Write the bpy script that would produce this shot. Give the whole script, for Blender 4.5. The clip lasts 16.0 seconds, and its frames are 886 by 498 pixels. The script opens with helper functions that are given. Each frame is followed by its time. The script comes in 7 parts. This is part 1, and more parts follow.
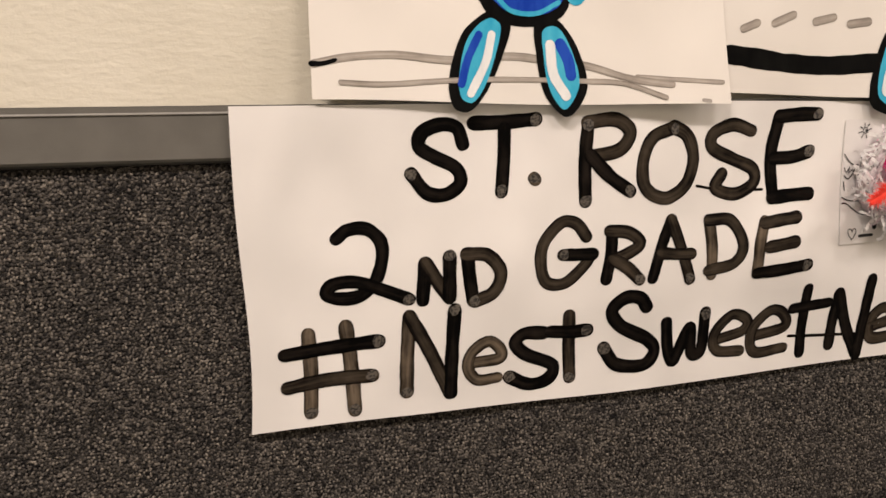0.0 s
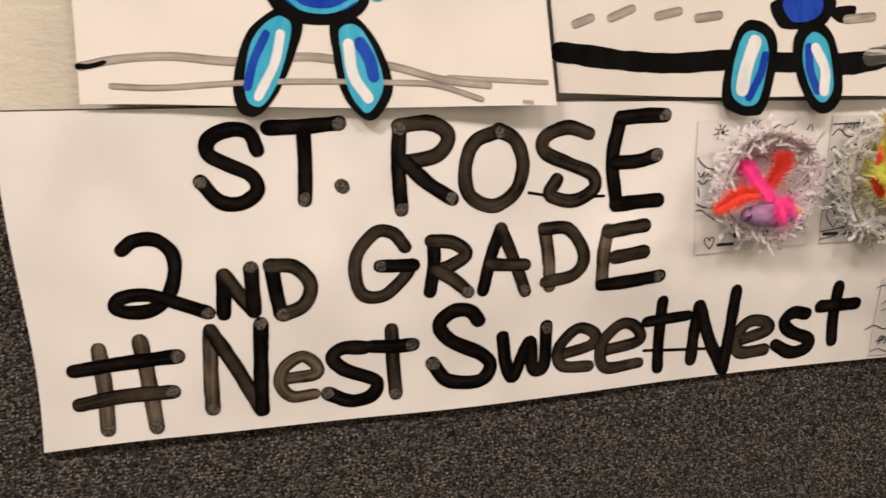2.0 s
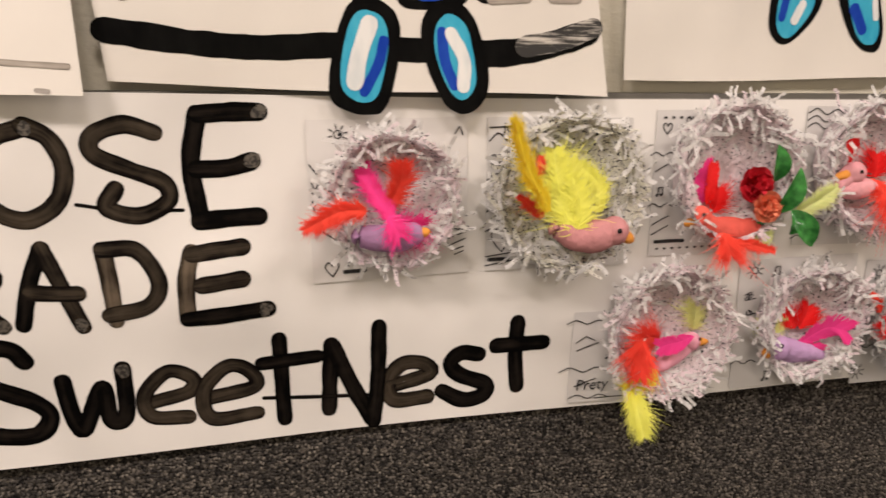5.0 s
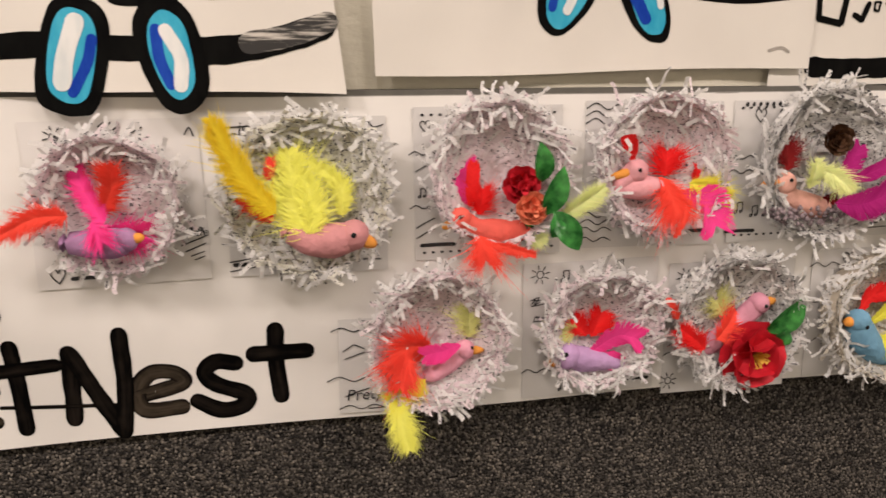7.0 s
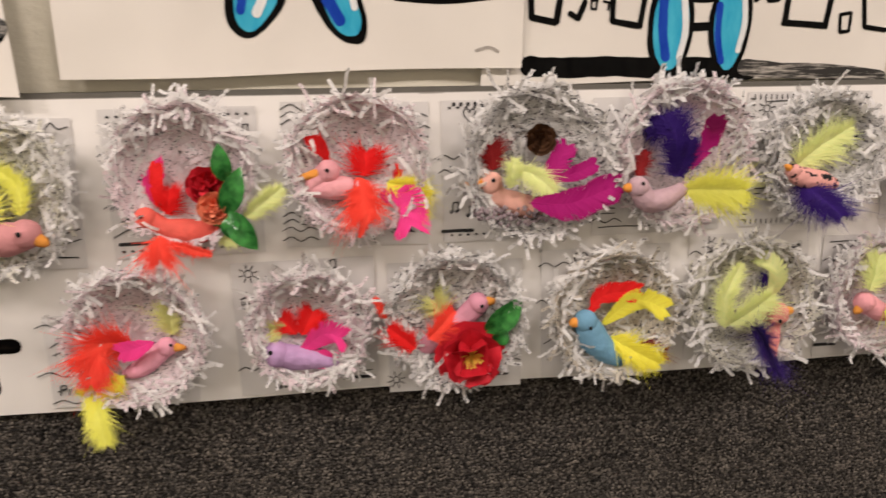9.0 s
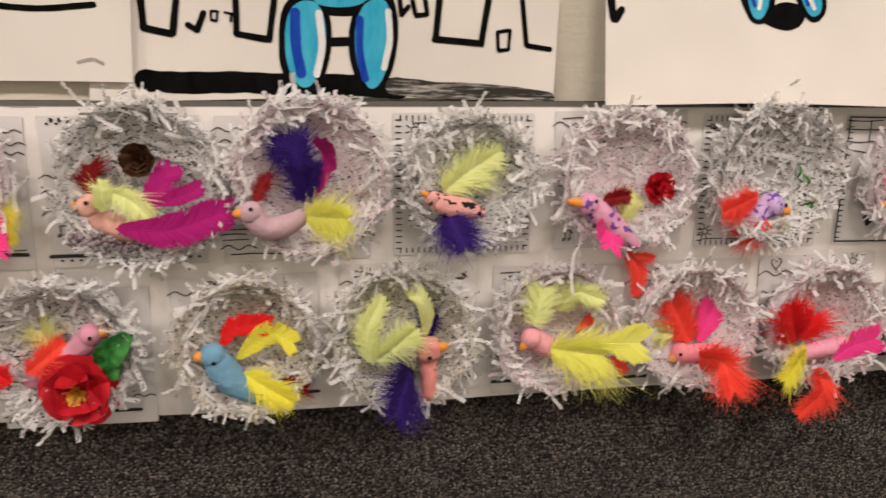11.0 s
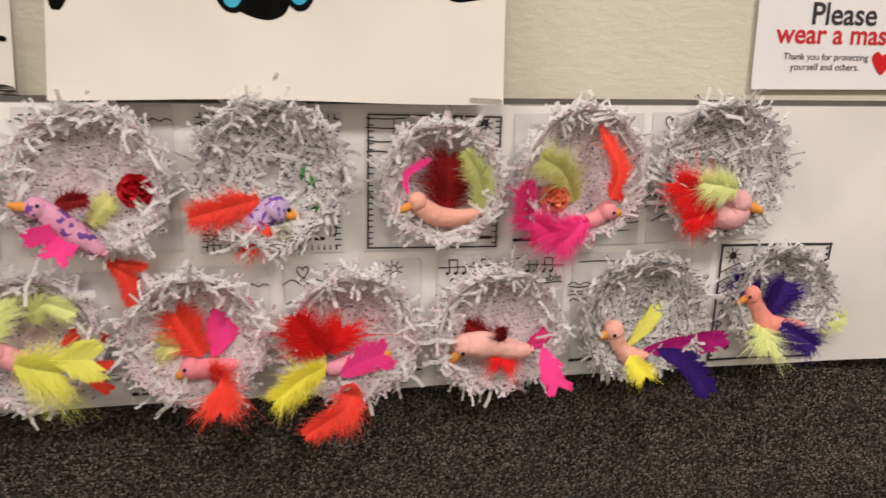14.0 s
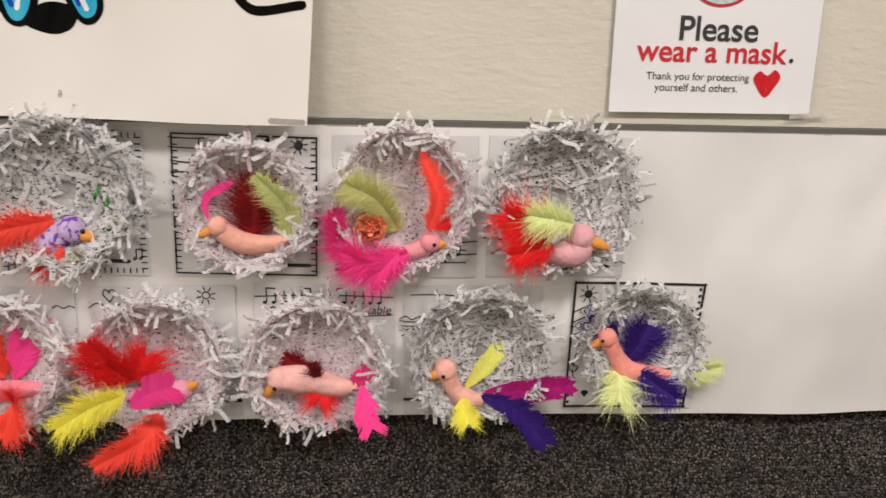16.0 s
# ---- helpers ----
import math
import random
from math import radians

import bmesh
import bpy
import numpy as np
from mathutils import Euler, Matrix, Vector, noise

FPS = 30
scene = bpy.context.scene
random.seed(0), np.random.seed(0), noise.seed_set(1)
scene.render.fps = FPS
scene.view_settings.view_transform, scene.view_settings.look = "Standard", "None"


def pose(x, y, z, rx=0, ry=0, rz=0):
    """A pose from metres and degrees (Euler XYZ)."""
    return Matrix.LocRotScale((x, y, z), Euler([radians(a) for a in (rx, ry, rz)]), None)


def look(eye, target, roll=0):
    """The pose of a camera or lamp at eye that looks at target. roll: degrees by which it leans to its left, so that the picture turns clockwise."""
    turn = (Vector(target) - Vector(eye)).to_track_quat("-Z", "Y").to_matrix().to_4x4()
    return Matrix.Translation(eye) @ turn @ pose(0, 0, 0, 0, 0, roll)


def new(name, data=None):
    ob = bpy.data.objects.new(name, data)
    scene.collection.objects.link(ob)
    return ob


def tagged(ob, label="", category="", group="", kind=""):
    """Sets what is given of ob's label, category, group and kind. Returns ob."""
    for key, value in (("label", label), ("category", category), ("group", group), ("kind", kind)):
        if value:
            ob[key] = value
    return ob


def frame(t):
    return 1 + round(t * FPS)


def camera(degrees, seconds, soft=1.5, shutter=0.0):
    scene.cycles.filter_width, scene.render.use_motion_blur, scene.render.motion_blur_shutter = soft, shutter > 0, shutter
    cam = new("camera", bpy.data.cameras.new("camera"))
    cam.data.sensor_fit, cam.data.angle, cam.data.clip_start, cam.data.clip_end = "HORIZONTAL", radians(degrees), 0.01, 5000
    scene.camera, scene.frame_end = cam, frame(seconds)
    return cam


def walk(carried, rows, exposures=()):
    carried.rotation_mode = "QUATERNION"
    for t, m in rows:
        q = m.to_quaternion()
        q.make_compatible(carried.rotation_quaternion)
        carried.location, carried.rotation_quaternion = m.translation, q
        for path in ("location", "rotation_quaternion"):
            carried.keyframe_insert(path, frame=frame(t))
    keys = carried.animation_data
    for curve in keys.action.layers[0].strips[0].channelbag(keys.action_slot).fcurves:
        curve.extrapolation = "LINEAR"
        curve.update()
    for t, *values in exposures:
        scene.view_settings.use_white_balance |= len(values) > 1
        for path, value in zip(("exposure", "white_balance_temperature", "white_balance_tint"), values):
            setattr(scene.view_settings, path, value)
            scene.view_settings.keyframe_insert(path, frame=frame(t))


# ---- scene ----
cam = camera(64.0, 16.0, 1.5, 0.4)
PATH = [
    (0, (-0.653, -0.706, 1.218), (-0.174, 1.194, 0.815), -0.7),
    (0.5, (-0.613, -0.704, 1.216), (-0.153, 1.204, 0.831), -0.9),
    (1, (-0.564, -0.699, 1.214), (-0.129, 1.213, 0.821), -1.1),
    (1.5, (-0.499, -0.705, 1.221), (-0.085, 1.208, 0.809), -0.9),
    (2, (-0.43, -0.713, 1.229), (-0.022, 1.196, 0.795), -0.9),
    (2.5, (-0.362, -0.719, 1.232), (0.039, 1.192, 0.799), -1.2),
    (3, (-0.3, -0.697, 1.22), (0.114, 1.213, 0.798), -0.7),
    (3.5, (-0.217, -0.669, 1.216), (0.209, 1.241, 0.799), 0.3),
    (4, (-0.141, -0.65, 1.211), (0.269, 1.262, 0.788), 0.9),
    (4.5, (-0.078, -0.649, 1.216), (0.321, 1.266, 0.799), 0.3),
    (5, (-0.023, -0.656, 1.216), (0.415, 1.248, 0.79), 0.2),
    (5.2, (-0.001, -0.662, 1.216), (0.453, 1.24, 0.794), 0.2),
    (7.3, (0.297, -0.689, 1.216), (0.604, 1.238, 0.775), -1.0),
    (7.5, (0.335, -0.7, 1.223), (0.616, 1.226, 0.763), -1.2),
    (8, (0.409, -0.73, 1.224), (0.697, 1.195, 0.765), -1.3),
    (8.5, (0.48, -0.754, 1.219), (0.756, 1.177, 0.777), -1.3),
    (9, (0.566, -0.741, 1.214), (0.833, 1.192, 0.778), -1.0),
    (9.5, (0.671, -0.733, 1.217), (0.962, 1.198, 0.784), -0.2),
    (9.7, (0.705, -0.728, 1.226), (1.028, 1.194, 0.776), 0.1),
    (11.8, (1.08, -0.751, 1.22), (1.368, 1.186, 0.817), 0.2),
    (12, (1.113, -0.755, 1.227), (1.407, 1.179, 0.81), 0.2),
    (12.5, (1.194, -0.777, 1.235), (1.478, 1.153, 0.795), 0.2),
    (13, (1.261, -0.788, 1.231), (1.558, 1.138, 0.781), -0.4),
    (13.5, (1.361, -0.772, 1.228), (1.684, 1.152, 0.787), -0.1),
    (14, (1.46, -0.76, 1.229), (1.785, 1.163, 0.786), 0.5),
    (14.5, (1.519, -0.751, 1.235), (1.827, 1.176, 0.8), 0.3),
    (15, (1.58, -0.748, 1.244), (1.834, 1.189, 0.813), 0.6),
    (15.5, (1.662, -0.74, 1.248), (1.838, 1.205, 0.819), 1.2),
    (16, (1.725, -0.731, 1.252), (1.859, 1.214, 0.805), 1.3),
]
EXPOSURES = [(0.0, 0.0, 6450, 12.5), (5.0, 0.0, 6450, 12.5), (9.0, 0.03, 6300, 12), (13.0, 0.0, 6250, 11), (16.0, 0.0, 5850, 8.5)]
walk(cam, [(t, look(eye, target, roll)) for t, eye, target, roll in PATH], EXPOSURES)
LAMP_Y = -1.3
LAMPS = ((-1.3, 44), (0.0, 17.3), (1.3, 17.0), (2.6, 35))

# ---- world and light ----
world = bpy.data.worlds.new("world")
scene.world = world
world.use_nodes = True
world.node_tree.nodes["Background"].inputs[0].default_value = (1.0, 0.865, 0.765, 1)
world.node_tree.nodes["Background"].inputs[1].default_value = 0.05


def ceiling_lamp(x, y, power, sx, sy):
    data = bpy.data.lights.new("ceiling_lamp", "AREA")
    data.shape, data.size, data.size_y = "RECTANGLE", sx, sy
    data.energy, data.color = power, (1.0, 0.855, 0.755)
    lamp = new("ceiling_lamp", data)
    lamp.matrix_world = pose(x, y, 2.53)
    return lamp


for lx, power in LAMPS:
    ceiling_lamp(lx, LAMP_Y, power, 0.5, 0.3)

# ---- helpers for meshes ----
RAIL = 1.2185          # top of the wall trim
BAND = 1.168          # its lower edge
BOTTOM = 0.8935        # lower edge of the banner


def mesh_of(name, verts, faces, mats, smooth=False, index=None, uv=None):
    me = bpy.data.meshes.new(name)
    me.from_pydata([tuple(v) for v in verts], [], [tuple(f) for f in faces])
    for m in (mats if isinstance(mats, (list, tuple)) else [mats]):
        me.materials.append(m)
    if index is not None:
        me.polygons.foreach_set("material_index", list(index))
    if smooth:
        me.polygons.foreach_set("use_smooth", [True] * len(me.polygons))
    if uv is not None:
        layer = me.uv_layers.new(name="along")
        for loop in me.loops:
            layer.data[loop.index].uv = uv[loop.vertex_index]
    me.update()
    return me


def from_bm(name, bm, mats, smooth=False):
    me = bpy.data.meshes.new(name)
    bmesh.ops.recalc_face_normals(bm, faces=bm.faces)
    bm.to_mesh(me)
    bm.free()
    for m in (mats if isinstance(mats, (list, tuple)) else [mats]):
        me.materials.append(m)
    if smooth:
        me.polygons.foreach_set("use_smooth", [True] * len(me.polygons))
    return me


def part_of(name, me, parent, label="", kind=""):
    ob = new(name, me)
    ob.parent = parent
    return tagged(ob, label, "", "", kind)


def thing(name, label, category, at=(0, 0, 0), group="", kind=""):
    ob = new(name)
    ob.empty_display_size = 0.02
    ob.location = at
    return tagged(ob, label, category, group, kind)


def spline(points, n):
    """n points along a smooth curve through the control points."""
    p = [Vector(q) for q in points]
    if len(p) == 2:
        return [p[0].lerp(p[1], i / (n - 1)) for i in range(n)]
    ext = [2 * p[0] - p[1]] + p + [2 * p[-1] - p[-2]]
    out = []
    for i in range(n):
        s = i / (n - 1) * (len(p) - 1)
        k = min(int(s), len(p) - 2)
        t = s - k
        a, b, c, d = ext[k:k + 4]
        out.append(0.5 * ((2 * b) + (c - a) * t + (2 * a - 5 * b + 4 * c - d) * t * t + (3 * b - a - 3 * c + d) * t ** 3))
    return out


def closed_spline(points, n):
    p = [Vector(q) for q in points]
    m = len(p)
    out = []
    for i in range(n):
        s = i / n * m
        k = int(s)
        t = s - k
        a, b, c, d = (p[(k + j) % m] for j in (-1, 0, 1, 2))
        out.append(0.5 * ((2 * b) + (c - a) * t + (2 * a - 5 * b + 4 * c - d) * t * t + (3 * b - a - 3 * c + d) * t ** 3))
    return out


def rot2(v, a):
    return Vector((v[0] * math.cos(a) - v[1] * math.sin(a), v[0] * math.sin(a) + v[1] * math.cos(a)))


# ---- materials ----
def nodes_of(name):
    m = bpy.data.materials.new(name)
    m.use_nodes = True
    return m, m.node_tree.nodes, m.node_tree.links, m.node_tree.nodes["Principled BSDF"]


def ramp(nodes, stops):
    r = nodes.new("ShaderNodeValToRGB")
    while len(r.color_ramp.elements) < len(stops):
        r.color_ramp.elements.new(0.5)
    for e, (pos, col) in zip(r.color_ramp.elements, stops):
        e.position, e.color = pos, (*col, 1)
    return r


def noise_node(nodes, links, scale, detail=4, rough=0.5, vec=None, stretch=None):
    n = nodes.new("ShaderNodeTexNoise")
    n.inputs["Scale"].default_value, n.inputs["Detail"].default_value, n.inputs["Roughness"].default_value = scale, detail, rough
    if vec is None:
        vec = nodes.new("ShaderNodeTexCoord").outputs["Object"]
    if stretch:
        mp = nodes.new("ShaderNodeMapping")
        mp.inputs["Scale"].default_value = stretch
        links.new(vec, mp.inputs[0])
        vec = mp.outputs[0]
    links.new(vec, n.inputs["Vector"])
    return n


def bump_chain(nodes, links, bsdf, pairs):
    last = None
    for source, strength, dist in pairs:
        b = nodes.new("ShaderNodeBump")
        b.inputs["Strength"].default_value, b.inputs["Distance"].default_value = strength, dist
        links.new(source, b.inputs["Height"])
        if last:
            links.new(last.outputs[0], b.inputs["Normal"])
        last = b
    links.new(last.outputs[0], bsdf.inputs["Normal"])


def mottled(name, c1, c2, scale, rough=0.7, bump=0.3, bump_scale=300, bump_dist=0.001, fine=None, spec=0.3):
    """Two-scale colour variation and fine relief."""
    m, nodes, links, bsdf = nodes_of(name)
    n1 = noise_node(nodes, links, scale, 5)
    r = ramp(nodes, [(0.3, c1), (0.7, c2)])
    links.new(n1.outputs["Fac"], r.inputs[0])
    links.new(r.outputs[0], bsdf.inputs["Base Color"])
    bsdf.inputs["Roughness"].default_value = rough
    bsdf.inputs["Specular IOR Level"].default_value = spec
    n2 = noise_node(nodes, links, bump_scale, 3)
    bump_chain(nodes, links, bsdf, [(n2.outputs["Fac"], bump, bump_dist)])
    return m


def wall_paint():
    m, nodes, links, bsdf = nodes_of("cream_textured_wall_paint")
    n = noise_node(nodes, links, 6, 4)
    r = ramp(nodes, [(0.3, (0.585, 0.555, 0.46)), (0.7, (0.635, 0.605, 0.51))])
    links.new(n.outputs["Fac"], r.inputs[0])
    links.new(r.outputs[0], bsdf.inputs["Base Color"])
    bsdf.inputs["Roughness"].default_value = 0.55
    bsdf.inputs["Specular IOR Level"].default_value = 0.35
    n1 = noise_node(nodes, links, 60, 3, 0.5, None, (1, 1, 2.2))
    n2 = noise_node(nodes, links, 260, 3, 0.6)
    bump_chain(nodes, links, bsdf, [(n1.outputs["Fac"], 0.20, 0.006), (n2.outputs["Fac"], 0.3, 0.0015)])
    return m


def carpet():
    m, nodes, links, bsdf = nodes_of("charcoal_loop_carpet")
    tc = nodes.new("ShaderNodeTexCoord").outputs["Object"]
    warp = noise_node(nodes, links, 120, 2, 0.5, tc)
    add = nodes.new("ShaderNodeVectorMath")
    add.operation = "MULTIPLY_ADD"
    add.inputs[1].default_value = (0.004, 0.004, 0.004)
    links.new(warp.outputs["Color"], add.inputs[0])
    links.new(tc, add.inputs[2])
    v = nodes.new("ShaderNodeTexVoronoi")
    v.inputs["Scale"].default_value = 330
    v.inputs["Randomness"].default_value = 0.9
    links.new(add.outputs[0], v.inputs["Vector"])
    fleck = ramp(nodes, [(0.0, (0.012, 0.012, 0.013)), (0.45, (0.030, 0.029, 0.028)), (0.75, (0.08, 0.074, 0.068)), (1.0, (0.16, 0.145, 0.125))])
    sep = nodes.new("ShaderNodeSeparateColor")
    links.new(v.outputs["Color"], sep.inputs[0])
    links.new(sep.outputs[0], fleck.inputs[0])
    big = noise_node(nodes, links, 14, 4, 0.6, tc)
    tone = ramp(nodes, [(0.3, (0.75, 0.75, 0.75)), (0.7, (1.15, 1.13, 1.1))])
    links.new(big.outputs["Fac"], tone.inputs[0])
    mul = nodes.new("ShaderNodeMixRGB")
    mul.blend_type = "MULTIPLY"
    mul.inputs[0].default_value = 1
    links.new(fleck.outputs[0], mul.inputs[1])
    links.new(tone.outputs[0], mul.inputs[2])
    links.new(mul.outputs[0], bsdf.inputs["Base Color"])
    bsdf.inputs["Roughness"].default_value = 1.0
    bsdf.inputs["Specular IOR Level"].default_value = 0.1
    inv = nodes.new("ShaderNodeMath")
    inv.operation = "SUBTRACT"
    inv.inputs[0].default_value = 1
    links.new(v.outputs["Distance"], inv.inputs[1])
    fine = noise_node(nodes, links, 900, 2, 0.5, tc)
    bump_chain(nodes, links, bsdf, [(inv.outputs[0], 1.0, 0.004), (fine.outputs["Fac"], 0.5, 0.001)])
    return m


def paper(name, c1, c2, rough=0.55, wrinkle=0.5, spec=0.35, relief=0.018):
    m, nodes, links, bsdf = nodes_of(name)
    n1 = noise_node(nodes, links, 3.5, 4)
    r = ramp(nodes, [(0.3, c1), (0.7, c2)])
    links.new(n1.outputs["Fac"], r.inputs[0])
    links.new(r.outputs[0], bsdf.inputs["Base Color"])
    bsdf.inputs["Roughness"].default_value = rough
    bsdf.inputs["Specular IOR Level"].default_value = spec
    n2 = noise_node(nodes, links, 6, 2, 0.4, None, (1, 1, 0.6))
    n3 = noise_node(nodes, links, 500, 2)
    bump_chain(nodes, links, bsdf, [(n2.outputs["Fac"], wrinkle, relief), (n3.outputs["Fac"], 0.12, 0.0004)])
    return m


def ink(name, dark, pale, amount, rough=0.45):
    """Brushed ink: denser at the stroke's edges, streaked along its length."""
    m, nodes, links, bsdf = nodes_of(name)
    uv = nodes.new("ShaderNodeUVMap")
    uv.uv_map = "along"
    sep = nodes.new("ShaderNodeSeparateXYZ")
    links.new(uv.outputs[0], sep.inputs[0])
    edge = nodes.new("ShaderNodeMath")
    edge.operation = "POWER"
    edge.inputs[1].default_value = 2.0
    absn = nodes.new("ShaderNodeMath")
    absn.operation = "ABSOLUTE"
    links.new(sep.outputs[1], absn.inputs[0])
    links.new(absn.outputs[0], edge.inputs[0])
    streak = noise_node(nodes, links, 1.0, 4, 0.6, uv.outputs[0], (22, 2.2, 1))
    patch = noise_node(nodes, links, 26, 3, 0.65)
    s1 = nodes.new("ShaderNodeMath")
    s1.operation = "ADD"
    links.new(streak.outputs["Fac"], s1.inputs[0])
    links.new(patch.outputs["Fac"], s1.inputs[1])
    s2 = nodes.new("ShaderNodeMath")
    s2.operation = "MULTIPLY_ADD"
    s2.inputs[1].default_value = -0.45
    links.new(edge.outputs[0], s2.inputs[0])
    links.new(s1.outputs[0], s2.inputs[2])
    r = ramp(nodes, [(amount[0], dark), (amount[1], pale)])
    half = nodes.new("ShaderNodeMath")
    half.operation = "MULTIPLY"
    half.inputs[1].default_value = 0.6
    links.new(s2.outputs[0], half.inputs[0])
    links.new(half.outputs[0], r.inputs[0])
    links.new(r.outputs[0], bsdf.inputs["Base Color"])
    bsdf.inputs["Roughness"].default_value = rough
    bsdf.inputs["Specular IOR Level"].default_value = 0.03
    return m


def speckle(name, base, dots, scale):
    m, nodes, links, bsdf = nodes_of(name)
    n = noise_node(nodes, links, scale, 2, 0.6)
    r = ramp(nodes, [(0.46, dots), (0.52, base)])
    links.new(n.outputs["Fac"], r.inputs[0])
    links.new(r.outputs[0], bsdf.inputs["Base Color"])
    bsdf.inputs["Roughness"].default_value = 0.5
    return m


def paint(name, c1, c2, rough=0.45, scale=25):
    m, nodes, links, bsdf = nodes_of(name)
    n = noise_node(nodes, links, scale, 4, 0.6, None, (3, 1, 1))
    r = ramp(nodes, [(0.35, c1), (0.65, c2)])
    links.new(n.outputs["Fac"], r.inputs[0])
    links.new(r.outputs[0], bsdf.inputs["Base Color"])
    bsdf.inputs["Roughness"].default_value = rough
    bsdf.inputs["Specular IOR Level"].default_value = 0.03
    bump_chain(nodes, links, bsdf, [(n.outputs["Fac"], 0.3, 0.001)])
    return m


def drybrush(name, dark, pale):
    """Black paint dragged thin: paper shows through in streaks along x."""
    m, nodes, links, bsdf = nodes_of(name)
    n = noise_node(nodes, links, 1.0, 5, 0.7, None, (14, 14, 160))
    r = ramp(nodes, [(0.50, dark), (0.64, pale)])
    links.new(n.outputs["Fac"], r.inputs[0])
    links.new(r.outputs[0], bsdf.inputs["Base Color"])
    bsdf.inputs["Roughness"].default_value = 0.5
    return m


def shred(name, c1, c2, print_level, thin=0.35):
    """Shredded paper: each strip its own tone, with bits of print."""
    m, nodes, links, bsdf = nodes_of(name)
    geo = nodes.new("ShaderNodeNewGeometry")
    r = ramp(nodes, [(0.0, c1), (1.0, c2)])
    links.new(geo.outputs["Random Per Island"], r.inputs[0])
    n = noise_node(nodes, links, 300, 2, 0.5, None, (1, 1, 1.7))
    mask = ramp(nodes, [(print_level, (0, 0, 0)), (print_level + 0.03, (1, 1, 1))])
    links.new(n.outputs["Fac"], mask.inputs[0])
    mix = nodes.new("ShaderNodeMixRGB")
    mix.inputs[2].default_value = (0.06, 0.06, 0.075, 1)
    links.new(mask.outputs[0], mix.inputs[0])
    links.new(r.outputs[0], mix.inputs[1])
    links.new(mix.outputs[0], bsdf.inputs["Base Color"])
    bsdf.inputs["Roughness"].default_value = 0.6
    bsdf.inputs["Specular IOR Level"].default_value = 0.3
    if thin:
        tr = nodes.new("ShaderNodeBsdfTranslucent")
        links.new(mix.outputs[0], tr.inputs[0])
        both = nodes.new("ShaderNodeMixShader")
        both.inputs[0].default_value = thin
        links.new(bsdf.outputs[0], both.inputs[1])
        links.new(tr.outputs[0], both.inputs[2])
        links.new(both.outputs[0], nodes["Material Output"].inputs[0])
    return m


def pile():
    """Loop yarn: most loops charcoal, some warm grey, a few pale flecks."""
    m, nodes, links, bsdf = nodes_of("carpet_loops")
    geo = nodes.new("ShaderNodeNewGeometry")
    r = ramp(nodes, [(0.0, (0.018, 0.017, 0.016)), (0.5, (0.072, 0.0665, 0.061)), (0.85, (0.150, 0.137, 0.122)), (1.0, (0.21, 0.192, 0.168))])
    links.new(geo.outputs["Random Per Island"], r.inputs[0])
    big = noise_node(nodes, links, 18, 4, 0.6)
    tone = ramp(nodes, [(0.3, (0.78, 0.78, 0.79)), (0.7, (1.16, 1.13, 1.09))])
    links.new(big.outputs["Fac"], tone.inputs[0])
    mul = nodes.new("ShaderNodeMixRGB")
    mul.blend_type = "MULTIPLY"
    mul.inputs[0].default_value = 1
    links.new(r.outputs[0], mul.inputs[1])
    links.new(tone.outputs[0], mul.inputs[2])
    links.new(mul.outputs[0], bsdf.inputs["Base Color"])
    bsdf.inputs["Roughness"].default_value = 0.95
    bsdf.inputs["Specular IOR Level"].default_value = 0.1
    return m


def feather_mat(name, c):
    m, nodes, links, bsdf = nodes_of(name)
    geo = nodes.new("ShaderNodeNewGeometry")
    r = ramp(nodes, [(0.0, tuple(v * 0.93 for v in c)), (1.0, tuple(min(1, v * 1.08 + 0.01) for v in c))])
    links.new(geo.outputs["Random Per Island"], r.inputs[0])
    links.new(r.outputs[0], bsdf.inputs["Base Color"])
    bsdf.inputs["Roughness"].default_value = 0.65
    bsdf.inputs["Specular IOR Level"].default_value = 0.2
    bsdf.inputs["Sheen Weight"].default_value = 0.04
    tr = nodes.new("ShaderNodeBsdfTranslucent")
    links.new(r.outputs[0], tr.inputs[0])
    mix = nodes.new("ShaderNodeMixShader")
    mix.inputs[0].default_value = 0.22
    links.new(bsdf.outputs[0], mix.inputs[1])
    links.new(tr.outputs[0], mix.inputs[2])
    links.new(mix.outputs[0], nodes["Material Output"].inputs[0])
    return m


def clay(name, c, spots=None):
    m, nodes, links, bsdf = nodes_of(name)
    n = noise_node(nodes, links, 40, 4, 0.6)
    r = ramp(nodes, [(0.3, tuple(v * 0.80 for v in c)), (0.7, tuple(min(1, v * 1.06) for v in c))])
    links.new(n.outputs["Fac"], r.inputs[0])
    col = r.outputs[0]
    if spots:
        s = noise_node(nodes, links, 130, 1)
        k = ramp(nodes, [(0.56, (0, 0, 0)), (0.59, (1, 1, 1))])
        links.new(s.outputs["Fac"], k.inputs[0])
        mix = nodes.new("ShaderNodeMixRGB")
        mix.inputs[2].default_value = (*spots, 1)
        links.new(k.outputs[0], mix.inputs[0])
        links.new(col, mix.inputs[1])
        col = mix.outputs[0]
    links.new(col, bsdf.inputs["Base Color"])
    bsdf.inputs["Roughness"].default_value = 0.75
    bsdf.inputs["Specular IOR Level"].default_value = 0.2
    n2 = noise_node(nodes, links, 90, 3)
    n3 = noise_node(nodes, links, 700, 2)
    bump_chain(nodes, links, bsdf, [(n2.outputs["Fac"], 0.6, 0.004), (n3.outputs["Fac"], 0.3, 0.0005)])
    return m


